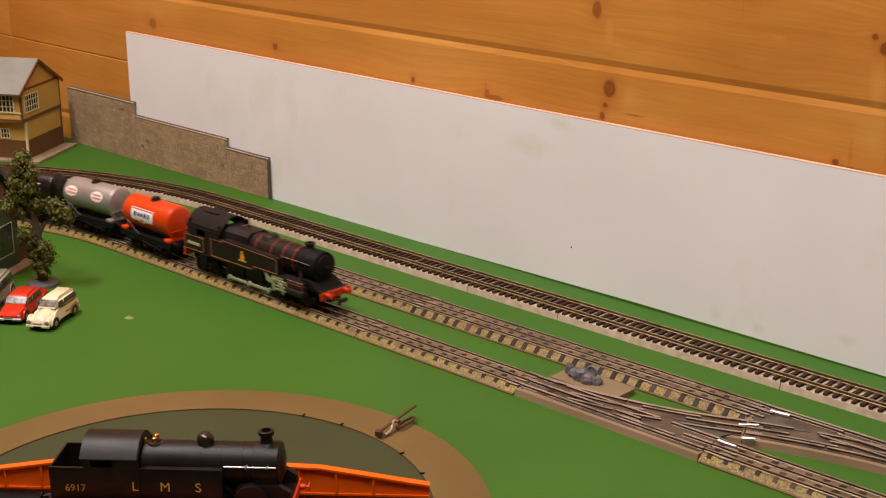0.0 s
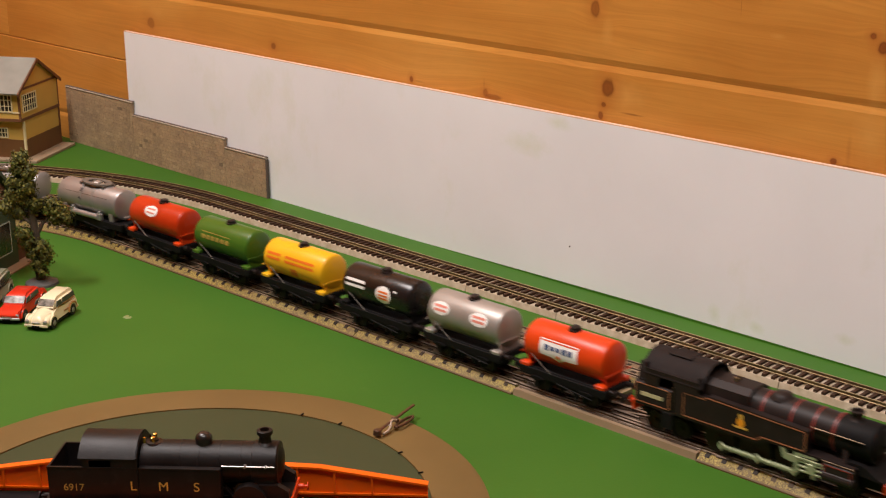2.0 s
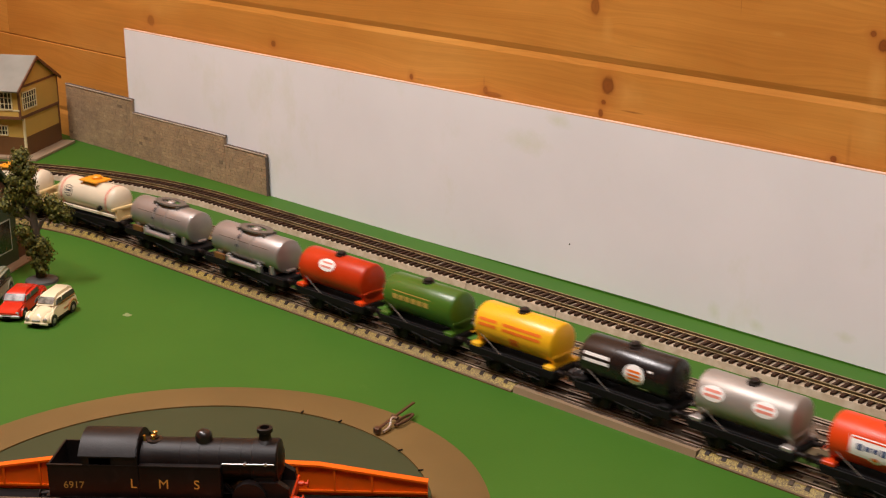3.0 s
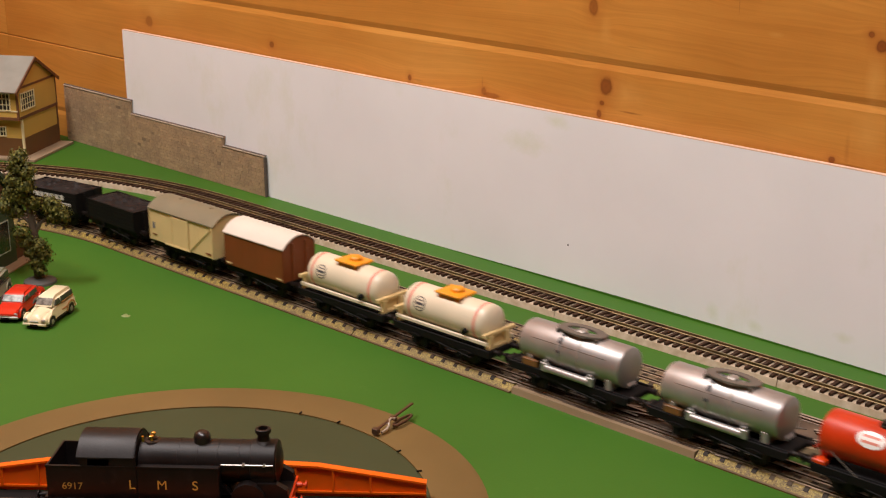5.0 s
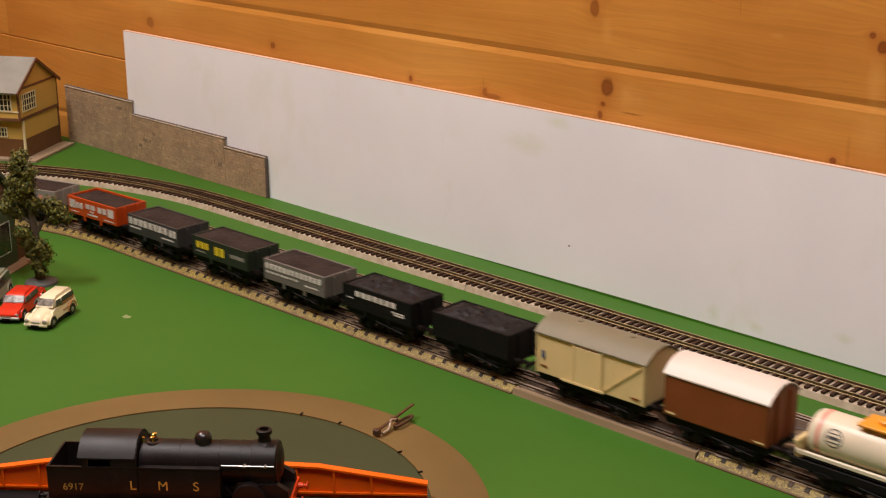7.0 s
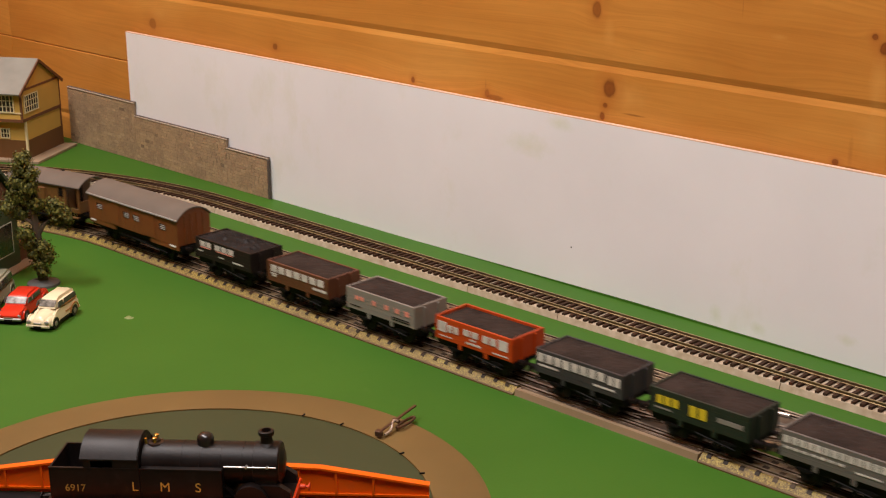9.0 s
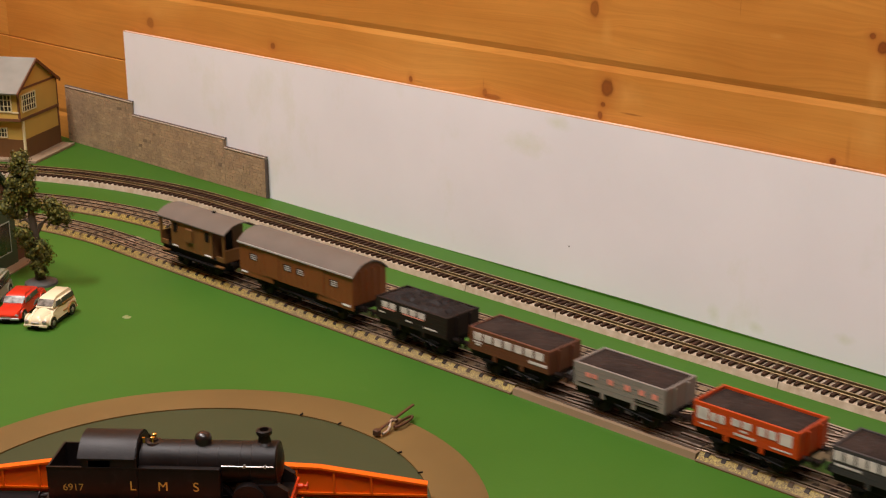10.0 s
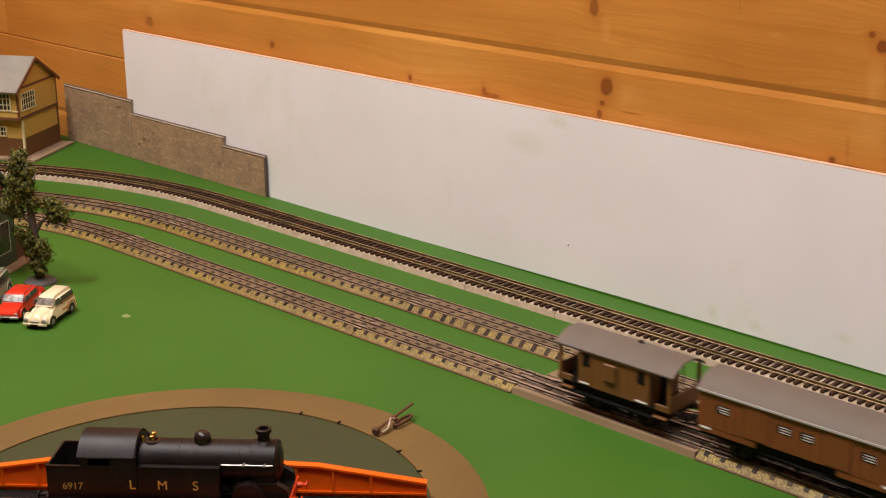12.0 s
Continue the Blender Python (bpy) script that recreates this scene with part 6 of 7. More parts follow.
part("smokebox_saddle", boxed(0.0445, 0.0565, -0.0105, 0.0105, 0.0140, 0.0280, 0.0006), IRON, k)
shade(part("chimney", turned([(0.0048, 0), (0.0034, 0.0014), (0.0031, 0.0042), (0.0034, 0.0054), (0.0042, 0.0058), (0.0042, 0.0078), (0.0034, 0.0082), (0.0026, 0.0081), (0.0024, 0.0060)], None, 24), IRON, k, "", pose(0.0500, 0, 0.0408)))
shade(part("dome", turned([(0.0046, 0), (0.0044, 0.0012), (0.0046, 0.0030), (0.0040, 0.0048), (0.0024, 0.0060), (0.0005, 0.0064)], None, 24), BLACK_GLOSS, k, "glossy round steam dome", pose(0.0174, 0, 0.0405)))
BRASS = plain("bright_brass", (0.80, 0.52, 0.14), 0.25, 1.0)
shade(part("safety_valve_base", turned([(0.0050, 0), (0.0044, 0.0012), (0.0026, 0.0016), (0.0024, 0.0024)], None, 20), BLACK_GLOSS, k, "dark safety valve seat", pose(-0.0092, 0, 0.0400)))
for y in (-0.0022, 0.0022):
    shade(part("safety_valve", turned([(0.0010, 0), (0.0009, 0.0014), (0.0013, 0.0018), (0.0013, 0.0026), (0.0005, 0.0030)], None, 12), BRASS, k, "brass safety valve", pose(-0.0092, y, 0.0416)))
part("whistle", rod((-0.0140, -0.002, 0.0400), (-0.0140, -0.002, 0.0438), 0.0008, 8), BRASS, k, "brass whistle")
part("front_beam", boxed(0.0640, 0.0653, -0.0152, 0.0152, 0.0085, 0.0142, 0.0003), RED, k, "red buffer beam")
STAND = Matrix.Rotation(radians(90), 4, "X")
for ch, x in (("L", -0.0077), ("M", 0.0083), ("S", 0.0258)):
    writing(ch, 0.0074, GOLD_PRINT, k, Matrix.Translation((x - 0.0100, -0.01558, 0.0198)) @ STAND, "gold painted letter")
writing("6917", 0.0056, OLD_GOLD, k, Matrix.Translation((-0.0495, -0.01560, 0.0190)) @ STAND, "gold painted number")

# ---- small pieces on the board ----
BRONZE = plain("dull_brown_metal", (0.115, 0.060, 0.035), 0.4, 0.6)
lv = thing("rail_lever", "small brown metal lever clip on the turntable surround", "lever", "", pose(-0.5858, -0.3000, 0.0024, 0, 0, 102))
part("lever_arm", boxed(0.0, 0.0390, -0.0010, 0.0010, -0.0006, 0.0006, 0.0003), BRONZE, lv, "", Matrix.Translation((0.0005, -0.0008, 0.0030)) @ Matrix.Rotation(radians(-4), 4, "Y"))
part("lever_foot", boxed(-0.0006, 0.0030, -0.0022, 0.0022, 0.0, 0.0038, 0.0005), BRONZE, lv)
bm = bmesh.new()
bend = [(0.0030, -0.0030, 0.0008), (0.0075, -0.0034, 0.0012), (0.0110, -0.0026, 0.0022), (0.0135, -0.0012, 0.0040), (0.0160, -0.0008, 0.0046), (0.0185, -0.0020, 0.0036)]
for a, b in zip(bend, bend[1:]):
    add_rod(bm, a, b, 0.0008, 8)
part("spring_wire", bm, BRIGHT_STEEL, lv, "bent silver spring wire")
bm = bmesh.new()
loop = [(0.0140 + 0.0095 + 0.0095 * math.cos(t), -0.0042 + 0.0020 * math.sin(t), 0.0012) for t in [2 * math.pi * i / 12 for i in range(13)]]
for a, b in zip(loop, loop[1:]):
    add_rod(bm, a, b, 0.0009, 8)
part("loop", bm, BRONZE, lv, "flattened brown wire loop")
part("pivot", rod((0.0190, -0.0026, 0.0030), (0.0190, 0.0016, 0.0036), 0.0013, 10), BRONZE, lv)

mt = thing("point_motor", "grey point motor lever on a tan base plate", "point motor", "", pose(-0.5440, -0.1485, 0.0, 0, 0, 0.7))
outline = arc(0.0235, 0.0085, 0.003, 0, 90, 4) + arc(-0.0235, 0.0085, 0.003, 90, 180, 4) + [(-0.0265, -0.0115), (0.0265, -0.0115)]
part("base_plate", prism(outline, 0.0, 0.0036, "z"), plain("tan_plate", (0.20, 0.145, 0.075), 0.6), mt, "tan base plate")
GREY_LUMP = plain("dark_grey_casting", (0.105, 0.098, 0.098), 0.55, vary=0.3, bump=0.4)


def casting():
    bm = bmesh.new()
    for x, y, r, h in ((-0.0215, 0.0030, 0.0034, 0.0062), (-0.0150, 0.0005, 0.0048, 0.0058), (-0.0085, -0.0005, 0.0060, 0.0078), (-0.0020, -0.0015, 0.0056, 0.0066), (0.0030, 0.0000, 0.0042, 0.0050)):
        add_turned(bm, [(r, 0.0), (r * 1.02, h * 0.4), (r * 0.75, h * 0.8), (r * 0.35, h), (0.0003, h)], Matrix.Translation((x, y, 0.0034)), 10)
    for v in bm.verts:
        v.co += noise.noise_vector(v.co * 260) * 0.0011
    return bm


part("coil_casing", casting(), GREY_LUMP, mt, "lumpy grey casting")
part("hook", turned([(0.0036, -0.0008), (0.0046, 0.0), (0.0036, 0.0008), (0.0026, 0.0)], Matrix.Translation((-0.0030, 0.0030, 0.0090)) @ Matrix.Rotation(radians(80), 4, "X"), 14), GREY_LUMP, mt, "raised loop")
for x0, y0, x1, y1, owner in ((-0.4330, -0.1130, -0.4200, -0.1115, point_b), (-0.4355, -0.1442, -0.4262, -0.1362, point_b), (-0.4240, -0.1590, -0.4172, -0.1540, point_b), (-0.4322, -0.1708, -0.4190, -0.1709, point_a)):
    a, b = Vector((x0, y0, 0)), Vector((x1, y1, 0))
    d = b - a
    bm = bmesh.new()
    add_box(bm, 0, d.length, -0.0009, 0.0009, 0.0050, 0.0072, 0.0004)
    part("frog_plate", bm, BRIGHT_STEEL, owner, "bright polished rail plate", Matrix.Translation(a) @ Matrix.Rotation(math.atan2(d.y, d.x), 4, "Z"))
for u in (0.030, 0.046, 0.062, 0.076, 0.090, 0.120, 0.137, 0.168, 0.178, 0.190, 0.205, 0.218, 0.232, 0.247, 0.262):
    p, a = LINK.at(u, -0.0043 if int(u * 1000) % 4 else 0.0043, 0.0)
    part("tie", boxed(-0.0022, 0.0022, -0.0018, 0.0018, 0.0040, 0.0057), SLEEPER_DARK, point_a if u < 0.15 else point_b, "", Matrix.Translation(p) @ Matrix.Rotation(a, 4, "Z"))
bm = bmesh.new()
for i in range(7):
    x, y = random.uniform(-0.0035, 0.0035), random.uniform(-0.0025, 0.0025)
    add_turned(bm, [(0.0018, 0.0), (0.0012, 0.0003), (0.0002, 0.0004)], Matrix.Translation((x, y, 0.0)), 7)
tagged(part("glue_spot", bm, plain("dried_pale_glue", (0.19, 0.24, 0.09), 0.5), None, "", pose(-0.8743, -0.2835, 0.0)), "small pale spot of dried glue on the board", "glue spot")

# ---- signal box ----
BOX_YELLOW = plain("ochre_wall_card", (0.56, 0.35, 0.075), 0.6, vary=0.05)
BOX_BROWN = plain("brown_dado_card", (0.135, 0.056, 0.015), 0.6)
BOX_TRIM = plain("dark_brown_trim", (0.14, 0.055, 0.022), 0.55)
BOX_CREAM = plain("cream_window_frame", (0.72, 0.62, 0.36), 0.55)
SLATE = plain("grey_slate_card", (0.235, 0.23, 0.195), 0.7, vary=0.12)
GLASS_DARK = plain("dark_window_film", (0.035, 0.030, 0.022), 0.18, vary=0.2)
PATH_TAN = plain("tan_paving_card", (0.29, 0.205, 0.125), 0.7)
sb = thing("signal_box", "yellow and brown two-storey signal box with a slate roof", "signal box", "", pose(-1.3514, -0.0876, 0, 0, 0, 30.7))
part("paving", boxed(-0.16, 0.0160, -0.0100, 0.0760, 0.0, 0.0030, 0.0004), PATH_TAN, sb, "tan paving slab")
part("lower_wall", boxed(-0.150, 0.0, 0.0, 0.0735, 0.0030, 0.0440), BOX_YELLOW, sb, "ochre lower storey")
part("upper_wall", boxed(-0.152, 0.0006, -0.0065, 0.0740, 0.0445, 0.0760), BOX_YELLOW, sb, "ochre upper storey")
part("dado", boxed(-0.1506, 0.0007, -0.0007, 0.0742, 0.0030, 0.0225), BOX_BROWN, sb, "brown boarded dado")
part("floor_band", boxed(-0.154, 0.0014, -0.0078, 0.0747, 0.0432, 0.0462), BOX_TRIM, sb, "dark brown band")
part("gable", prism([(-0.0065, 0.0760), (0.0740, 0.0760), (0.0310, 0.1012)], -0.151, 0.0004, "x"), BOX_YELLOW, sb, "ochre gable")
part("gable_band", boxed(-0.0004, 0.0012, -0.0065, 0.0740, 0.0750, 0.0772), BOX_TRIM, sb)
for y in (-0.0070, 0.0733):
    part("corner_post", boxed(-0.0012, 0.0012, y, y + 0.0014, 0.0455, 0.0755), BOX_TRIM, sb)
part("corner_post", boxed(-0.0012, 0.0010, -0.0012, 0.0010, 0.0030, 0.0440), BOX_CREAM, sb)
part("corner_post", boxed(-0.0012, 0.0010, 0.0727, 0.0747, 0.0030, 0.0440), BOX_TRIM, sb)
for pts in ([(-0.0135, 0.0728), (0.0310, 0.1022), (0.0310, 0.1040), (-0.0140, 0.0742)], [(0.0775, 0.0728), (0.0310, 0.1022), (0.0310, 0.1040), (0.0780, 0.0742)]):
    roof = part("roof", prism(pts, -0.158, 0.0030, "x"), SLATE, sb, "grey slate roof slope")
    part("barge_board", prism([(a, b - 0.0022) for a, b in pts[:2]] + [(a, b - 0.0004) for a, b in pts[2:]], 0.0030, 0.0044, "x"), BOX_TRIM, sb)


def box_window(parent, m, w, h, cols, rows):
    """A glazed sash: dark panes behind a cream frame and thin bars; local x along the wall, y out of it."""
    win = part("window", boxed(0, w, -0.0006, 0.0004, 0, h), GLASS_DARK, parent, "multi-paned window with cream bars", m)
    bm = bmesh.new()
    t = 0.0011
    for x in (0, w - t):
        add_box(bm, x, x + t, 0.0, 0.0012, 0, h)
    for z in (0, h - t):
        add_box(bm, t, w - t, 0.0, 0.0012, z, z + t)
    part("window_frame", bm, BOX_CREAM, win)
    for i in range(1, cols):
        part("glazing_bar", boxed(w * i / cols - 0.00035, w * i / cols + 0.00035, 0.0001, 0.0009, t, h - t), BOX_CREAM, win)
    for i in range(1, rows):
        part("glazing_bar", boxed(t, w - t, 0.0001, 0.0008, h * i / rows - 0.00035, h * i / rows + 0.00035), BOX_CREAM, win)
    return win


box_window(sb, pose(0.0006, 0.0270, 0.0515, 0, 0, 0) @ pose(0, 0, 0, 0, 0, -90), 0.0285, 0.0190, 6, 3)
for x in (-0.0075, -0.0330, -0.0585, -0.0840, -0.1095):
    box_window(sb, pose(x, -0.0065, 0.0530, 0, 0, 180), 0.0225, 0.0190, 5, 3)
for x in (-0.0190, -0.0800):
    box_window(sb, pose(x, 0.0, 0.0240, 0, 0, 180), 0.0110, 0.0110, 3, 2)
part("panel_rail", boxed(-0.1510, 0.0, -0.0072, -0.0064, 0.0520, 0.0534), BOX_CREAM, sb)

# ---- engine shed ----
SHED_GREEN = plain("dark_green_shed", (0.035, 0.058, 0.024), 0.6)
BRICK_RED = plain("red_brown_brick_card", (0.145, 0.058, 0.028), 0.75, vary=0.2, bump=0.4)
sh = thing("shed", "dark green and brick shed with a steep roof", "shed", "", pose(-1.0467, -0.2762, 0, 0, 0, 119))
part("paving", boxed(-0.130, 0.0260, -0.0120, 0.110, 0.0, 0.0015, 0.0003), PATH_TAN, sh, "tan paving strip")
part("wall", prism([(-0.120, 0.0015), (0.0050, 0.0015), (0.0050, 0.0560), (-0.0575, 0.1230), (-0.120, 0.0560)], 0.0, 0.100), BRICK_RED, sh, "red-brown brick wall")
part("door_panel", boxed(-0.118, 0.0040, -0.0014, 0.0, 0.0015, 0.0520), SHED_GREEN, sh, "dark green boarded front")
bm = bmesh.new()
for x in (-0.0450, -0.0052):
    add_box(bm, x - 0.0004, x + 0.0004, -0.0020, -0.0012, 0.0130, 0.0385)
for z in (0.0130, 0.0385):
    add_box(bm, -0.0454, -0.0048, -0.0020, -0.0012, z - 0.0004, z + 0.0004)
part("window_frame", bm, plain("pale_grey_frame", (0.42, 0.45, 0.40), 0.5), sh, "thin pale frame")
part("window_pane", boxed(-0.0450, -0.0052, -0.0018, -0.0014, 0.0130, 0.0385), GLASS_DARK, sh, "dark window")
part("pier", boxed(0.0052, 0.0230, 0.0, 0.012, 0.0015, 0.0165, 0.0004), BRICK_RED, sh, "low brick pier")
part("roof", prism([(0.0110, 0.0515), (-0.0575, 0.1245), (-0.0575, 0.1280), (0.0130, 0.0535)], -0.0050, 0.106), SHED_GREEN, sh, "dark green roof slope")
part("roof", prism([(-0.1260, 0.0515), (-0.0575, 0.1245), (-0.0575, 0.1280), (-0.1280, 0.0535)], -0.0050, 0.106), SHED_GREEN, sh, "dark green roof slope")

# ---- cars ----
# pale mottling in the windscreen colour stands in for bright reflections
CAR_GLASS = plain("painted_reflection_glass", (0.16, 0.15, 0.13), 0.10, vary=0.8, grain=900, spec=0.9)
CAR_GLASS_DARK = plain("dark_car_glass", (0.07, 0.065, 0.055), 0.15, vary=0.3)
TYRE = plain("tyre_rubber", (0.015, 0.014, 0.014), 0.7)


def shell(outline, hw, waist, lean, bevel, taper=True):
    """A car body from its side outline (x, z); above the waist the sides lean in."""
    bm = prism(outline, -hw, hw)
    top = max(z for _, z in outline)
    for v in bm.verts:
        if v.co.z > waist:
            v.co.y *= 1 - lean * (v.co.z - waist) / (top - waist)
    nose = max(v.co.x for v in bm.verts)
    for v in bm.verts:
        if taper and v.co.x > nose - 0.0160 and v.co.z > waist - 0.0012:
            v.co.y *= 0.80
    bmesh.ops.bevel(bm, geom=[e for e in bm.edges if abs(e.verts[0].co.y - e.verts[1].co.y) < 0.004], offset=bevel, segments=2, affect="EDGES", clamp_overlap=True)
    return bm


def toy_car(name, label, m, paint, length, hw, height, hood, wood=False, estate=True):
    """hood: height of the bonnet. The front points along local x."""
    c = thing(name, label, "toy car", "parked toy cars", m)
    a, b = -length / 2, length / 2
    roof_rear = a + 0.0015 if estate else a + 0.0130
    low = [(a, 0.0030), (b - 0.0010, 0.0030), (b, 0.0050), (b - 0.0004, 0.0070), (b - 0.0016, hood - 0.0030), (b - 0.0040, hood - 0.0016), (b - 0.0090, hood - 0.0004), (b - 0.0150, hood + 0.0010), (a + 0.0022, hood + 0.0010), (a + 0.0006, hood - 0.0006), (a - 0.0002, hood - 0.003)]
    if wood:
        low = [(a, 0.0030), (b - 0.0030, 0.0030), (b - 0.0022, 0.0056), (b - 0.0050, 0.0076), (b - 0.0140, 0.0090), (b - 0.0165, hood + 0.0010), (a + 0.0022, hood + 0.0010), (a + 0.0006, hood - 0.0006), (a - 0.0002, hood - 0.003)]
        bonnet = bmesh.new()
        rows = []
        for dx, half, top in ((0.0172, 0.0086, hood + 0.0010), (0.0120, 0.0079, hood + 0.0004), (0.0070, 0.0068, hood - 0.0005), (0.0035, 0.0057, hood - 0.0015), (0.0014, 0.0047, hood - 0.0030), (0.0002, 0.0037, hood - 0.0052)):
            rows.append([bonnet.verts.new((b - dx, half * math.cos(t), 0.0050 + (top - 0.0050) * math.sin(t) ** 0.8)) for t in [math.pi * i / 14 for i in range(15)]])
        for p, q in zip(rows, rows[1:]):
            for i in range(14):
                bonnet.faces.new((p[i], p[i + 1], q[i + 1], q[i]))
        bonnet.faces.new(rows[-1])
        bonnet.faces.new(rows[0][::-1])
        shade(part("bonnet", bonnet, paint, c, "rounded cream bonnet"), 60)
        for sy in (-1, 1):
            bm = bmesh.new()
            bmesh.ops.create_uvsphere(bm, u_segments=18, v_segments=12, radius=1.0)
            for v in bm.verts:
                k = 1.0 if v.co.x > 0 else 1.7
                v.co = Vector((b - 0.0078 + v.co.x * 0.0076 * k, sy * 0.0068 + v.co.y * 0.0034, max(0.0034, 0.0058 + v.co.z * 0.0043 - max(0, -v.co.x) * 0.0012)))
            shade(part("front_wing", bm, paint, c, "bulging rounded front wing"), 60)
    shade(part("body", shell(low, hw, hood - 0.002, 0.06, 0.0017), paint, c), 50)
    up = [(a + (0.0012 if estate else 0.0060), hood + 0.0008), (b - 0.0145, hood + 0.0008), (b - 0.0205, height - 0.0012), (b - 0.0235, height), (roof_rear + 0.002, height), (roof_rear, height - 0.0012)]
    shade(part("cabin", shell(up, hw * 0.92, hood + 0.001, 0.16, 0.0022 if wood else 0.0016, False), paint, c, "roof and window pillars"), 50)
    d = Vector((-0.0060, 0, height - 0.0012 - hood - 0.0008))
    bm = bmesh.new()
    add_box(bm, 0.0014 if wood else 0.0009, d.length - 0.0009, -hw * (0.62 if wood else 0.74), hw * (0.62 if wood else 0.74), 0.0, 0.0004, 0.0)
    part("windscreen", bm, CAR_GLASS, c, "shiny windscreen", Matrix.Translation((b - 0.0143, 0, hood + 0.0009)) @ Matrix.Rotation(-math.atan2(d.z, d.x), 4, "Y") @ Matrix.Rotation(math.pi, 4, "X"))
    for sy in (-1, 1):
        spans = ((b - 0.0240, b - 0.0182), (a + 0.0035, b - 0.0262)) if estate else ((b - 0.0240, b - 0.0182), (a + 0.0150, b - 0.0262))
        for x0, x1 in spans:
            bm = prism([(x0, hood + 0.0016), (x1 + 0.0022, hood + 0.0016), (x1, height - 0.0020), (x0 + 0.0004, height - 0.0020)], -0.0004, 0.0004)
            part("side_window", bm, CAR_GLASS_DARK, c, "", Matrix.Translation((0, sy * (hw * 0.865), 0)) @ Matrix.Translation((0, 0, hood + 0.003)) @ Matrix.Rotation(sy * 0.17, 4, "X") @ Matrix.Translation((0, 0, -hood - 0.003)))
        for x in (a + 0.0095, b - 0.0085):
            wh = part("wheel", turned([(0.0040, -0.0012), (0.0042, -0.0006), (0.0042, 0.0006), (0.0038, 0.0012), (0.0022, 0.0012)], Matrix.Rotation(radians(90), 4, "X"), 18), TYRE, c, "", pose(x, sy * (hw - 0.0008), 0.0042))
            part("hub_cap", turned([(0.0022, 0), (0.0018, 0.0005), (0.0004, 0.0007)], Matrix.Rotation(radians(90 if sy < 0 else -90), 4, "X"), 12), CHROME, wh, "bright hub cap", pose(0, sy * 0.0011, 0))
            part("wheel_arch", prism(arc(x, 0.0042, 0.0056, 0, 180, 12), sy * hw - 0.0006, sy * hw + 0.0004), paint, c)
            # dark plate in place of the shaded hollow round the wheel
            part("arch_shade", prism(arc(x, 0.0040, 0.0047, -8, 188, 12), sy * hw - 0.0004, sy * hw + 0.0005), TYRE, c)
        lamp = part("headlight", turned([(0.0016, 0), (0.0016, 0.0008), (0.0009, 0.0013), (0.0003, 0.0014)], ALONG_X, 12), CHROME, c, "round headlight", pose(b - (0.0008 if wood else 0.0018), sy * hw * 0.72, hood - (0.0052 if wood else 0.0038)))
        if wood:
            for z in (hood + 0.0006, hood - 0.0048):
                part("wood_rail", boxed(a + 0.0034, b - 0.0250, -0.0003, 0.0003, z, z + 0.0008), plain("varnished_ash", (0.45, 0.20, 0.06), 0.5), c, "varnished wooden rail", pose(0, sy * (hw - 0.0002 if z < hood else hw * 0.925), 0))
            part("wood_arch", prism(arc(a + 0.0095, 0.0042, 0.0066, 0, 180, 14) + arc(a + 0.0095, 0.0042, 0.0057, 180, 0, 14), sy * hw - 0.0001, sy * hw + 0.0008), plain("varnished_arch", (0.45, 0.20, 0.06), 0.5), c, "varnished wooden arch")
    for x in (a - 0.0006, b - 0.0002):
        part("bumper", boxed(x - 0.0005, x + 0.0008, -hw * 0.96, hw * 0.96, 0.0030, 0.0052, 0.0006), paint if wood else CHROME, c, "curved bumper")
    part("grille", boxed(b - 0.0006, b + 0.0004, -hw * 0.32, hw * 0.32, 0.0056, hood - 0.0052, 0.0003), CHROME, c, "radiator grille")
    part("underside", boxed(a + 0.002, b - 0.003, -hw * 0.9, hw * 0.9, 0.0018, 0.0034), TYRE, c)
    part("number_bar", boxed(b + 0.0006, b + 0.0010, -0.0030, 0.0030, 0.0030, 0.0044), BLACK_MATT, c, "blank dark number plate")
    return c


CAR_CREAM = plain("cream_car_enamel", (0.76, 0.66, 0.44), 0.22, vary=0.04)
CAR_RED = plain("red_car_enamel", (0.56, 0.030, 0.012), 0.2, vary=0.05)
CAR_GREY = plain("grey_green_car_enamel", (0.30, 0.29, 0.20), 0.25, vary=0.05)
toy_car("cream_estate_car", "cream toy estate car with varnished wooden rear frame", pose(-0.9085, -0.3253, 0, 0, 0, -58.7), CAR_CREAM, 0.0470, 0.0098, 0.0192, 0.0121, True)
toy_car("red_coupe_car", "glossy red toy coupe parked beside the cream car", pose(-0.9410, -0.3315, 0, 0, 0, -52), CAR_RED, 0.0540, 0.0104, 0.0165, 0.0098, False, False)
toy_car("grey_green_estate_car", "pale grey-green toy estate car", pose(-0.9770, -0.3367, 0, 0, 0, -46), CAR_GREY, 0.0540, 0.0104, 0.0195, 0.0112)

# ---- tree ----
BARK = plain("grey_brown_bark", (0.085, 0.060, 0.040), 0.85, vary=0.3, bump=0.6)
n_leaf = Nodes("olive_green_foliage")
rnd = n_leaf.t.nodes.new("ShaderNodeNewGeometry").outputs["Random Per Island"]
LEAF = n_leaf.done(n_leaf.ramp(rnd, ((0.0, (0.040, 0.044, 0.005)), (0.5, (0.095, 0.092, 0.009)), (1.0, (0.170, 0.150, 0.015)))), 0.75)
tree = thing("model_tree", "olive green model tree on a grey disc", "tree", "", pose(-0.9875, -0.2867, 0))
shade(part("base_disc", turned([(0.0130, 0), (0.0126, 0.0018), (0.0100, 0.0030), (0.0050, 0.0042), (0.0005, 0.0045)], None, 24), plain("grey_disc", (0.075, 0.072, 0.066), 0.6), tree, "dark grey moulded base"))


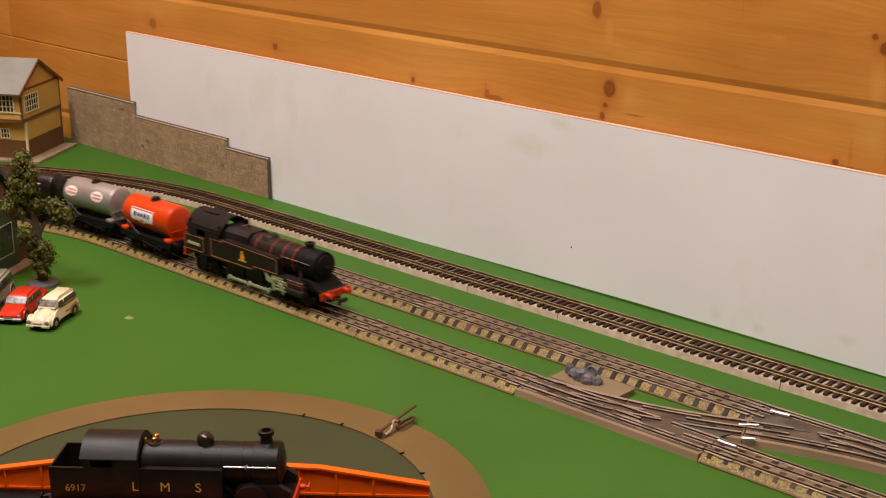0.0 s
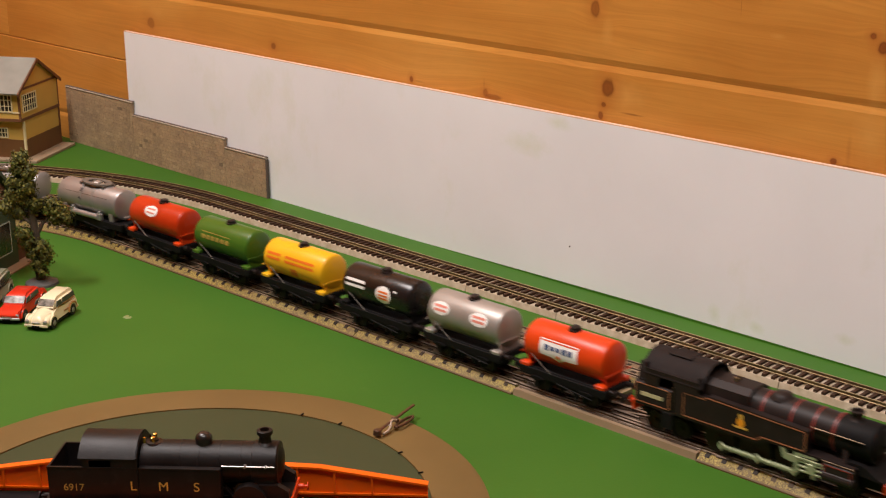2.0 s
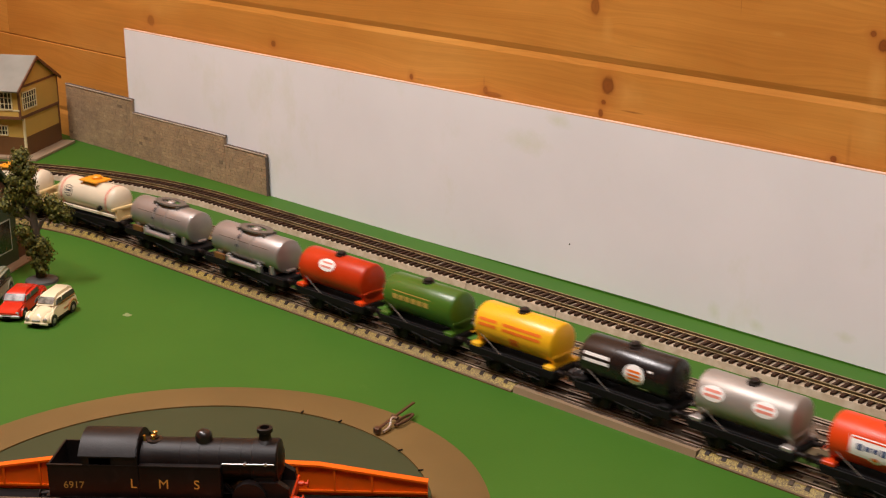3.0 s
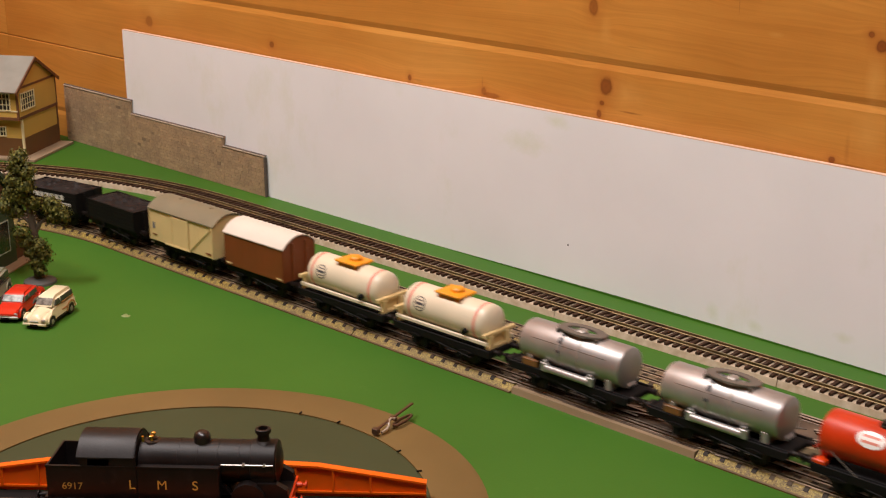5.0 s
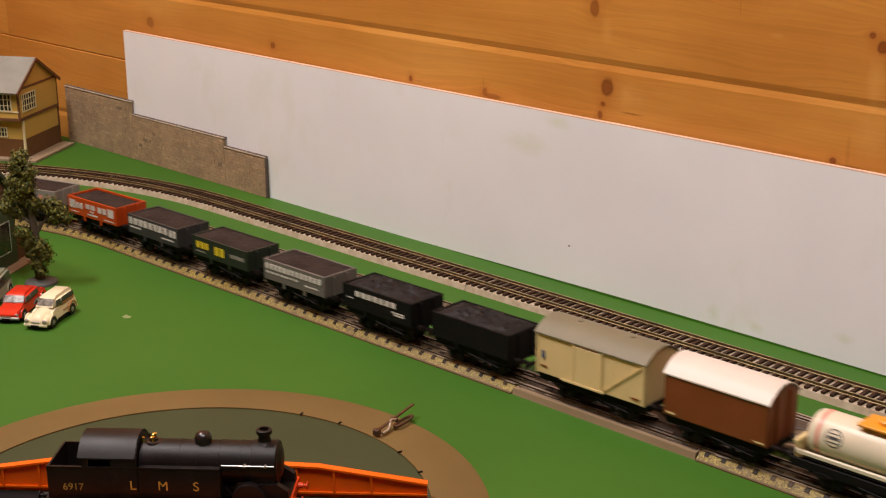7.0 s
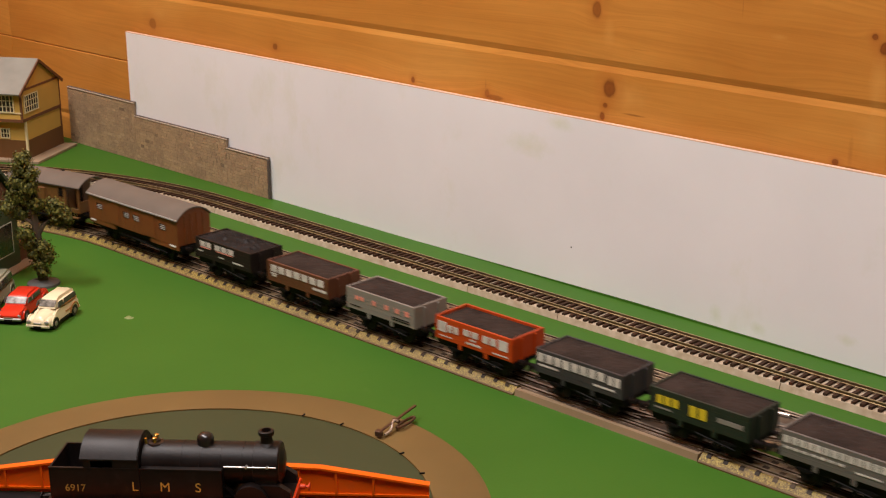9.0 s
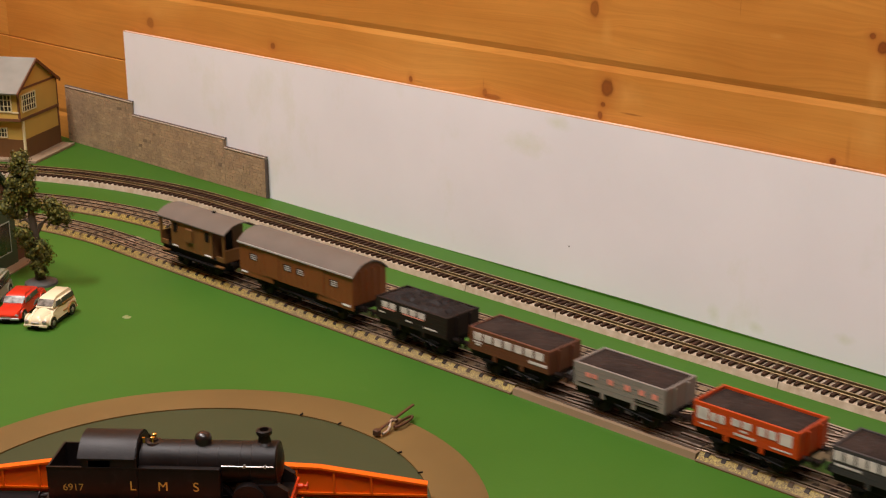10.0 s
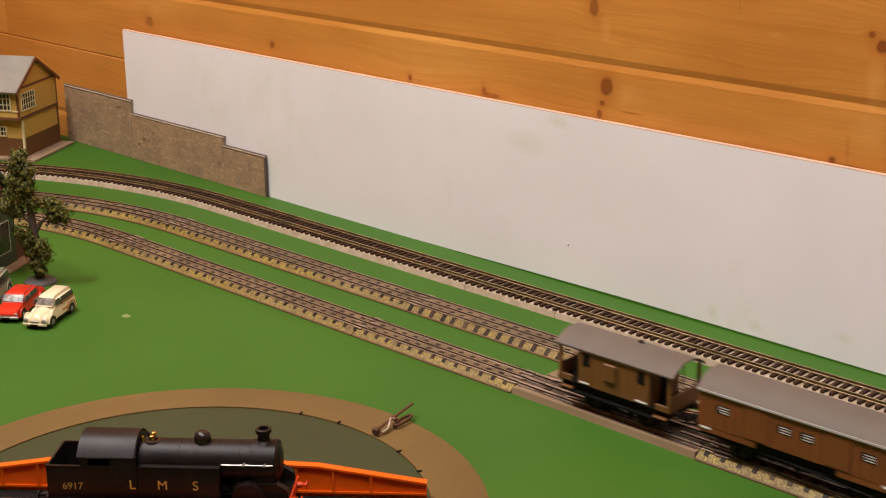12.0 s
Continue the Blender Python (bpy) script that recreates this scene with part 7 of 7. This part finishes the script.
def limb_mesh(path):
    """A tapered limb along (x, y, z, radius) points."""
    bm = bmesh.new()
    rows = []
    for x, y, z, r in path:
        rows.append([bm.verts.new((x + r * math.cos(a) * (1 + 0.2 * math.sin(3 * a)), y + r * math.sin(a), z)) for a in [2 * math.pi * i / 9 for i in range(9)]])
    for a, b in zip(rows, rows[1:]):
        for i in range(9):
            bm.faces.new((a[i], a[(i + 1) % 9], b[(i + 1) % 9], b[i]))
    bm.faces.new(rows[0][::-1])
    bm.faces.new(rows[-1])
    return bm


# across the view, away from the viewer
ACROSS, AWAY = Vector((0.713, 0.701, 0)), Vector((-0.701, 0.713, 0))


def spot(a, d, z):
    return ACROSS * a + AWAY * d + Vector((0, 0, z))


def limb(name, pts):
    part(name, limb_mesh([(*spot(a, d, z), r) for a, d, z, r in pts]), BARK, tree)


limb("trunk", [(0.000, 0, 0.003, 0.0042), (-0.001, 0, 0.015, 0.0030), (0.000, 0, 0.030, 0.0028), (-0.002, 0, 0.050, 0.0030), (-0.004, 0, 0.070, 0.0020), (-0.006, 0, 0.100, 0.0008)])
limb("branch", [(-0.001, 0, 0.040, 0.0022), (0.005, 0, 0.050, 0.0016), (0.013, 0.001, 0.056, 0.0012), (0.020, 0.001, 0.057, 0.0006)])
limb("branch", [(-0.002, 0, 0.048, 0.0020), (-0.010, -0.002, 0.056, 0.0014), (-0.019, -0.003, 0.061, 0.0007)])
limb("branch", [(-0.001, 0, 0.026, 0.0016), (-0.007, -0.003, 0.034, 0.0010), (-0.011, -0.004, 0.040, 0.0006)])


def clump(a, d, z, r, count):
    bm = bmesh.new()
    for i in range(count):
        v = Vector((random.gauss(0, 1), random.gauss(0, 1), random.gauss(0, 1))).normalized()
        rr = r * (0.45 + 0.65 * random.random()) * (1 + 0.75 * noise.noise(v * 2.2 + Vector((a, d, z)) * 90))
        c = v * rr
        u = Vector((random.uniform(-1, 1), random.uniform(-1, 1), random.uniform(-1, 1))).normalized()
        w = v.cross(u).normalized() * random.uniform(0.0006, 0.0013)
        t = v.cross(w).normalized() * random.uniform(0.0006, 0.0013)
        q = [bm.verts.new(c + w), bm.verts.new(c + t + v * 0.0004), bm.verts.new(c - w), bm.verts.new(c - t - v * 0.0003)]
        bm.faces.new(q)
    return part("leaf_clump", bm, LEAF, tree, "", Matrix.Translation(spot(a, d, z)))


for a, d, z, r, count in ((-0.007, 0, 0.102, 0.0060, 210), (-0.010, 0.001, 0.094, 0.0065, 230), (-0.002, -0.001, 0.090, 0.0062, 220), (-0.013, 0, 0.083, 0.0070, 240), (-0.004, -0.002, 0.079, 0.0070, 240),
                          (-0.017, -0.002, 0.072, 0.0062, 210), (-0.021, -0.003, 0.064, 0.0064, 220), (-0.008, 0.002, 0.070, 0.0068, 220), (0.000, -0.002, 0.066, 0.0060, 200), (-0.013, 0.001, 0.058, 0.0058, 180),
                          (0.012, 0.001, 0.064, 0.0064, 220), (0.017, 0.001, 0.060, 0.0066, 230), (0.022, 0.001, 0.054, 0.0058, 190), (0.015, 0, 0.053, 0.0052, 160),
                          (-0.010, -0.004, 0.042, 0.0060, 190), (-0.007, -0.003, 0.034, 0.0052, 160), (0.003, -0.004, 0.031, 0.0062, 200), (0.006, -0.004, 0.024, 0.0058, 190), (0.000, -0.004, 0.018, 0.0050, 150), (-0.004, -0.003, 0.026, 0.0050, 150), (0.002, -0.004, 0.012, 0.0042, 120)):
    clump(a, d, z, r * 1.14, count * 3)

# ---- sleepers ----


def sleeper_mesh():
    bm = bmesh.new()
    add_box(bm, -0.00125, 0.00125, -0.0142, 0.0142, 0.0044, 0.0064)
    me = bpy.data.meshes.new("sleeper")
    bm.to_mesh(me)
    bm.free()
    me.materials.append(SLEEPER_BROWN)
    return me


def dash_mesh(reach, half):
    """A stamped sleeper of the tinplate track: dark at both shoulders and between the rails."""
    bm = bmesh.new()
    foot = 0.0046 - (reach - 0.0114) * 0.947
    for sy in (-1, 1):
        add_prism(bm, [(sy * 0.0098, 0.0038), (sy * 0.0098, 0.0052), (sy * 0.0115, 0.0050), (sy * (reach + 0.0003), foot + 0.0003), (sy * (reach - 0.0006), foot - 0.0004)], -half, half, "x")
    for c in (-0.0046, 0.0040):
        add_box(bm, -0.0019, 0.0019, c - 0.0023, c + 0.0023, 0.0038, 0.0053)
    bmesh.ops.recalc_face_normals(bm, faces=bm.faces[:])
    me = bpy.data.meshes.new("stamped_sleeper")
    bm.to_mesh(me)
    bm.free()
    me.materials.append(SLEEPER_DARK)
    return me


def lay(me, owner, line, places):
    for s in places:
        ob = new("sleeper", me)
        ob.parent = owner
        ob.matrix_basis = line.stand(s + random.uniform(-0.0004, 0.0004), random.uniform(-0.0003, 0.0001)) @ Matrix.Rotation(random.uniform(-0.05, 0.05), 4, "Z")


lay(sleeper_mesh(), back_track, BACK, np.arange(-1.45, -0.30, 0.0063))
worn_dash, bold_dash = dash_mesh(0.0129, 0.0015), dash_mesh(0.0149, 0.0018)
for owner, line, places in SLEEPERS:
    # the middle track's newer length has bolder stamped sleepers
    lay(worn_dash, owner, line, [s for s in places if owner is not mid_track or s < -0.728])
    lay(bold_dash, owner, line, [s for s in places if owner is mid_track and s >= -0.728])

motions()
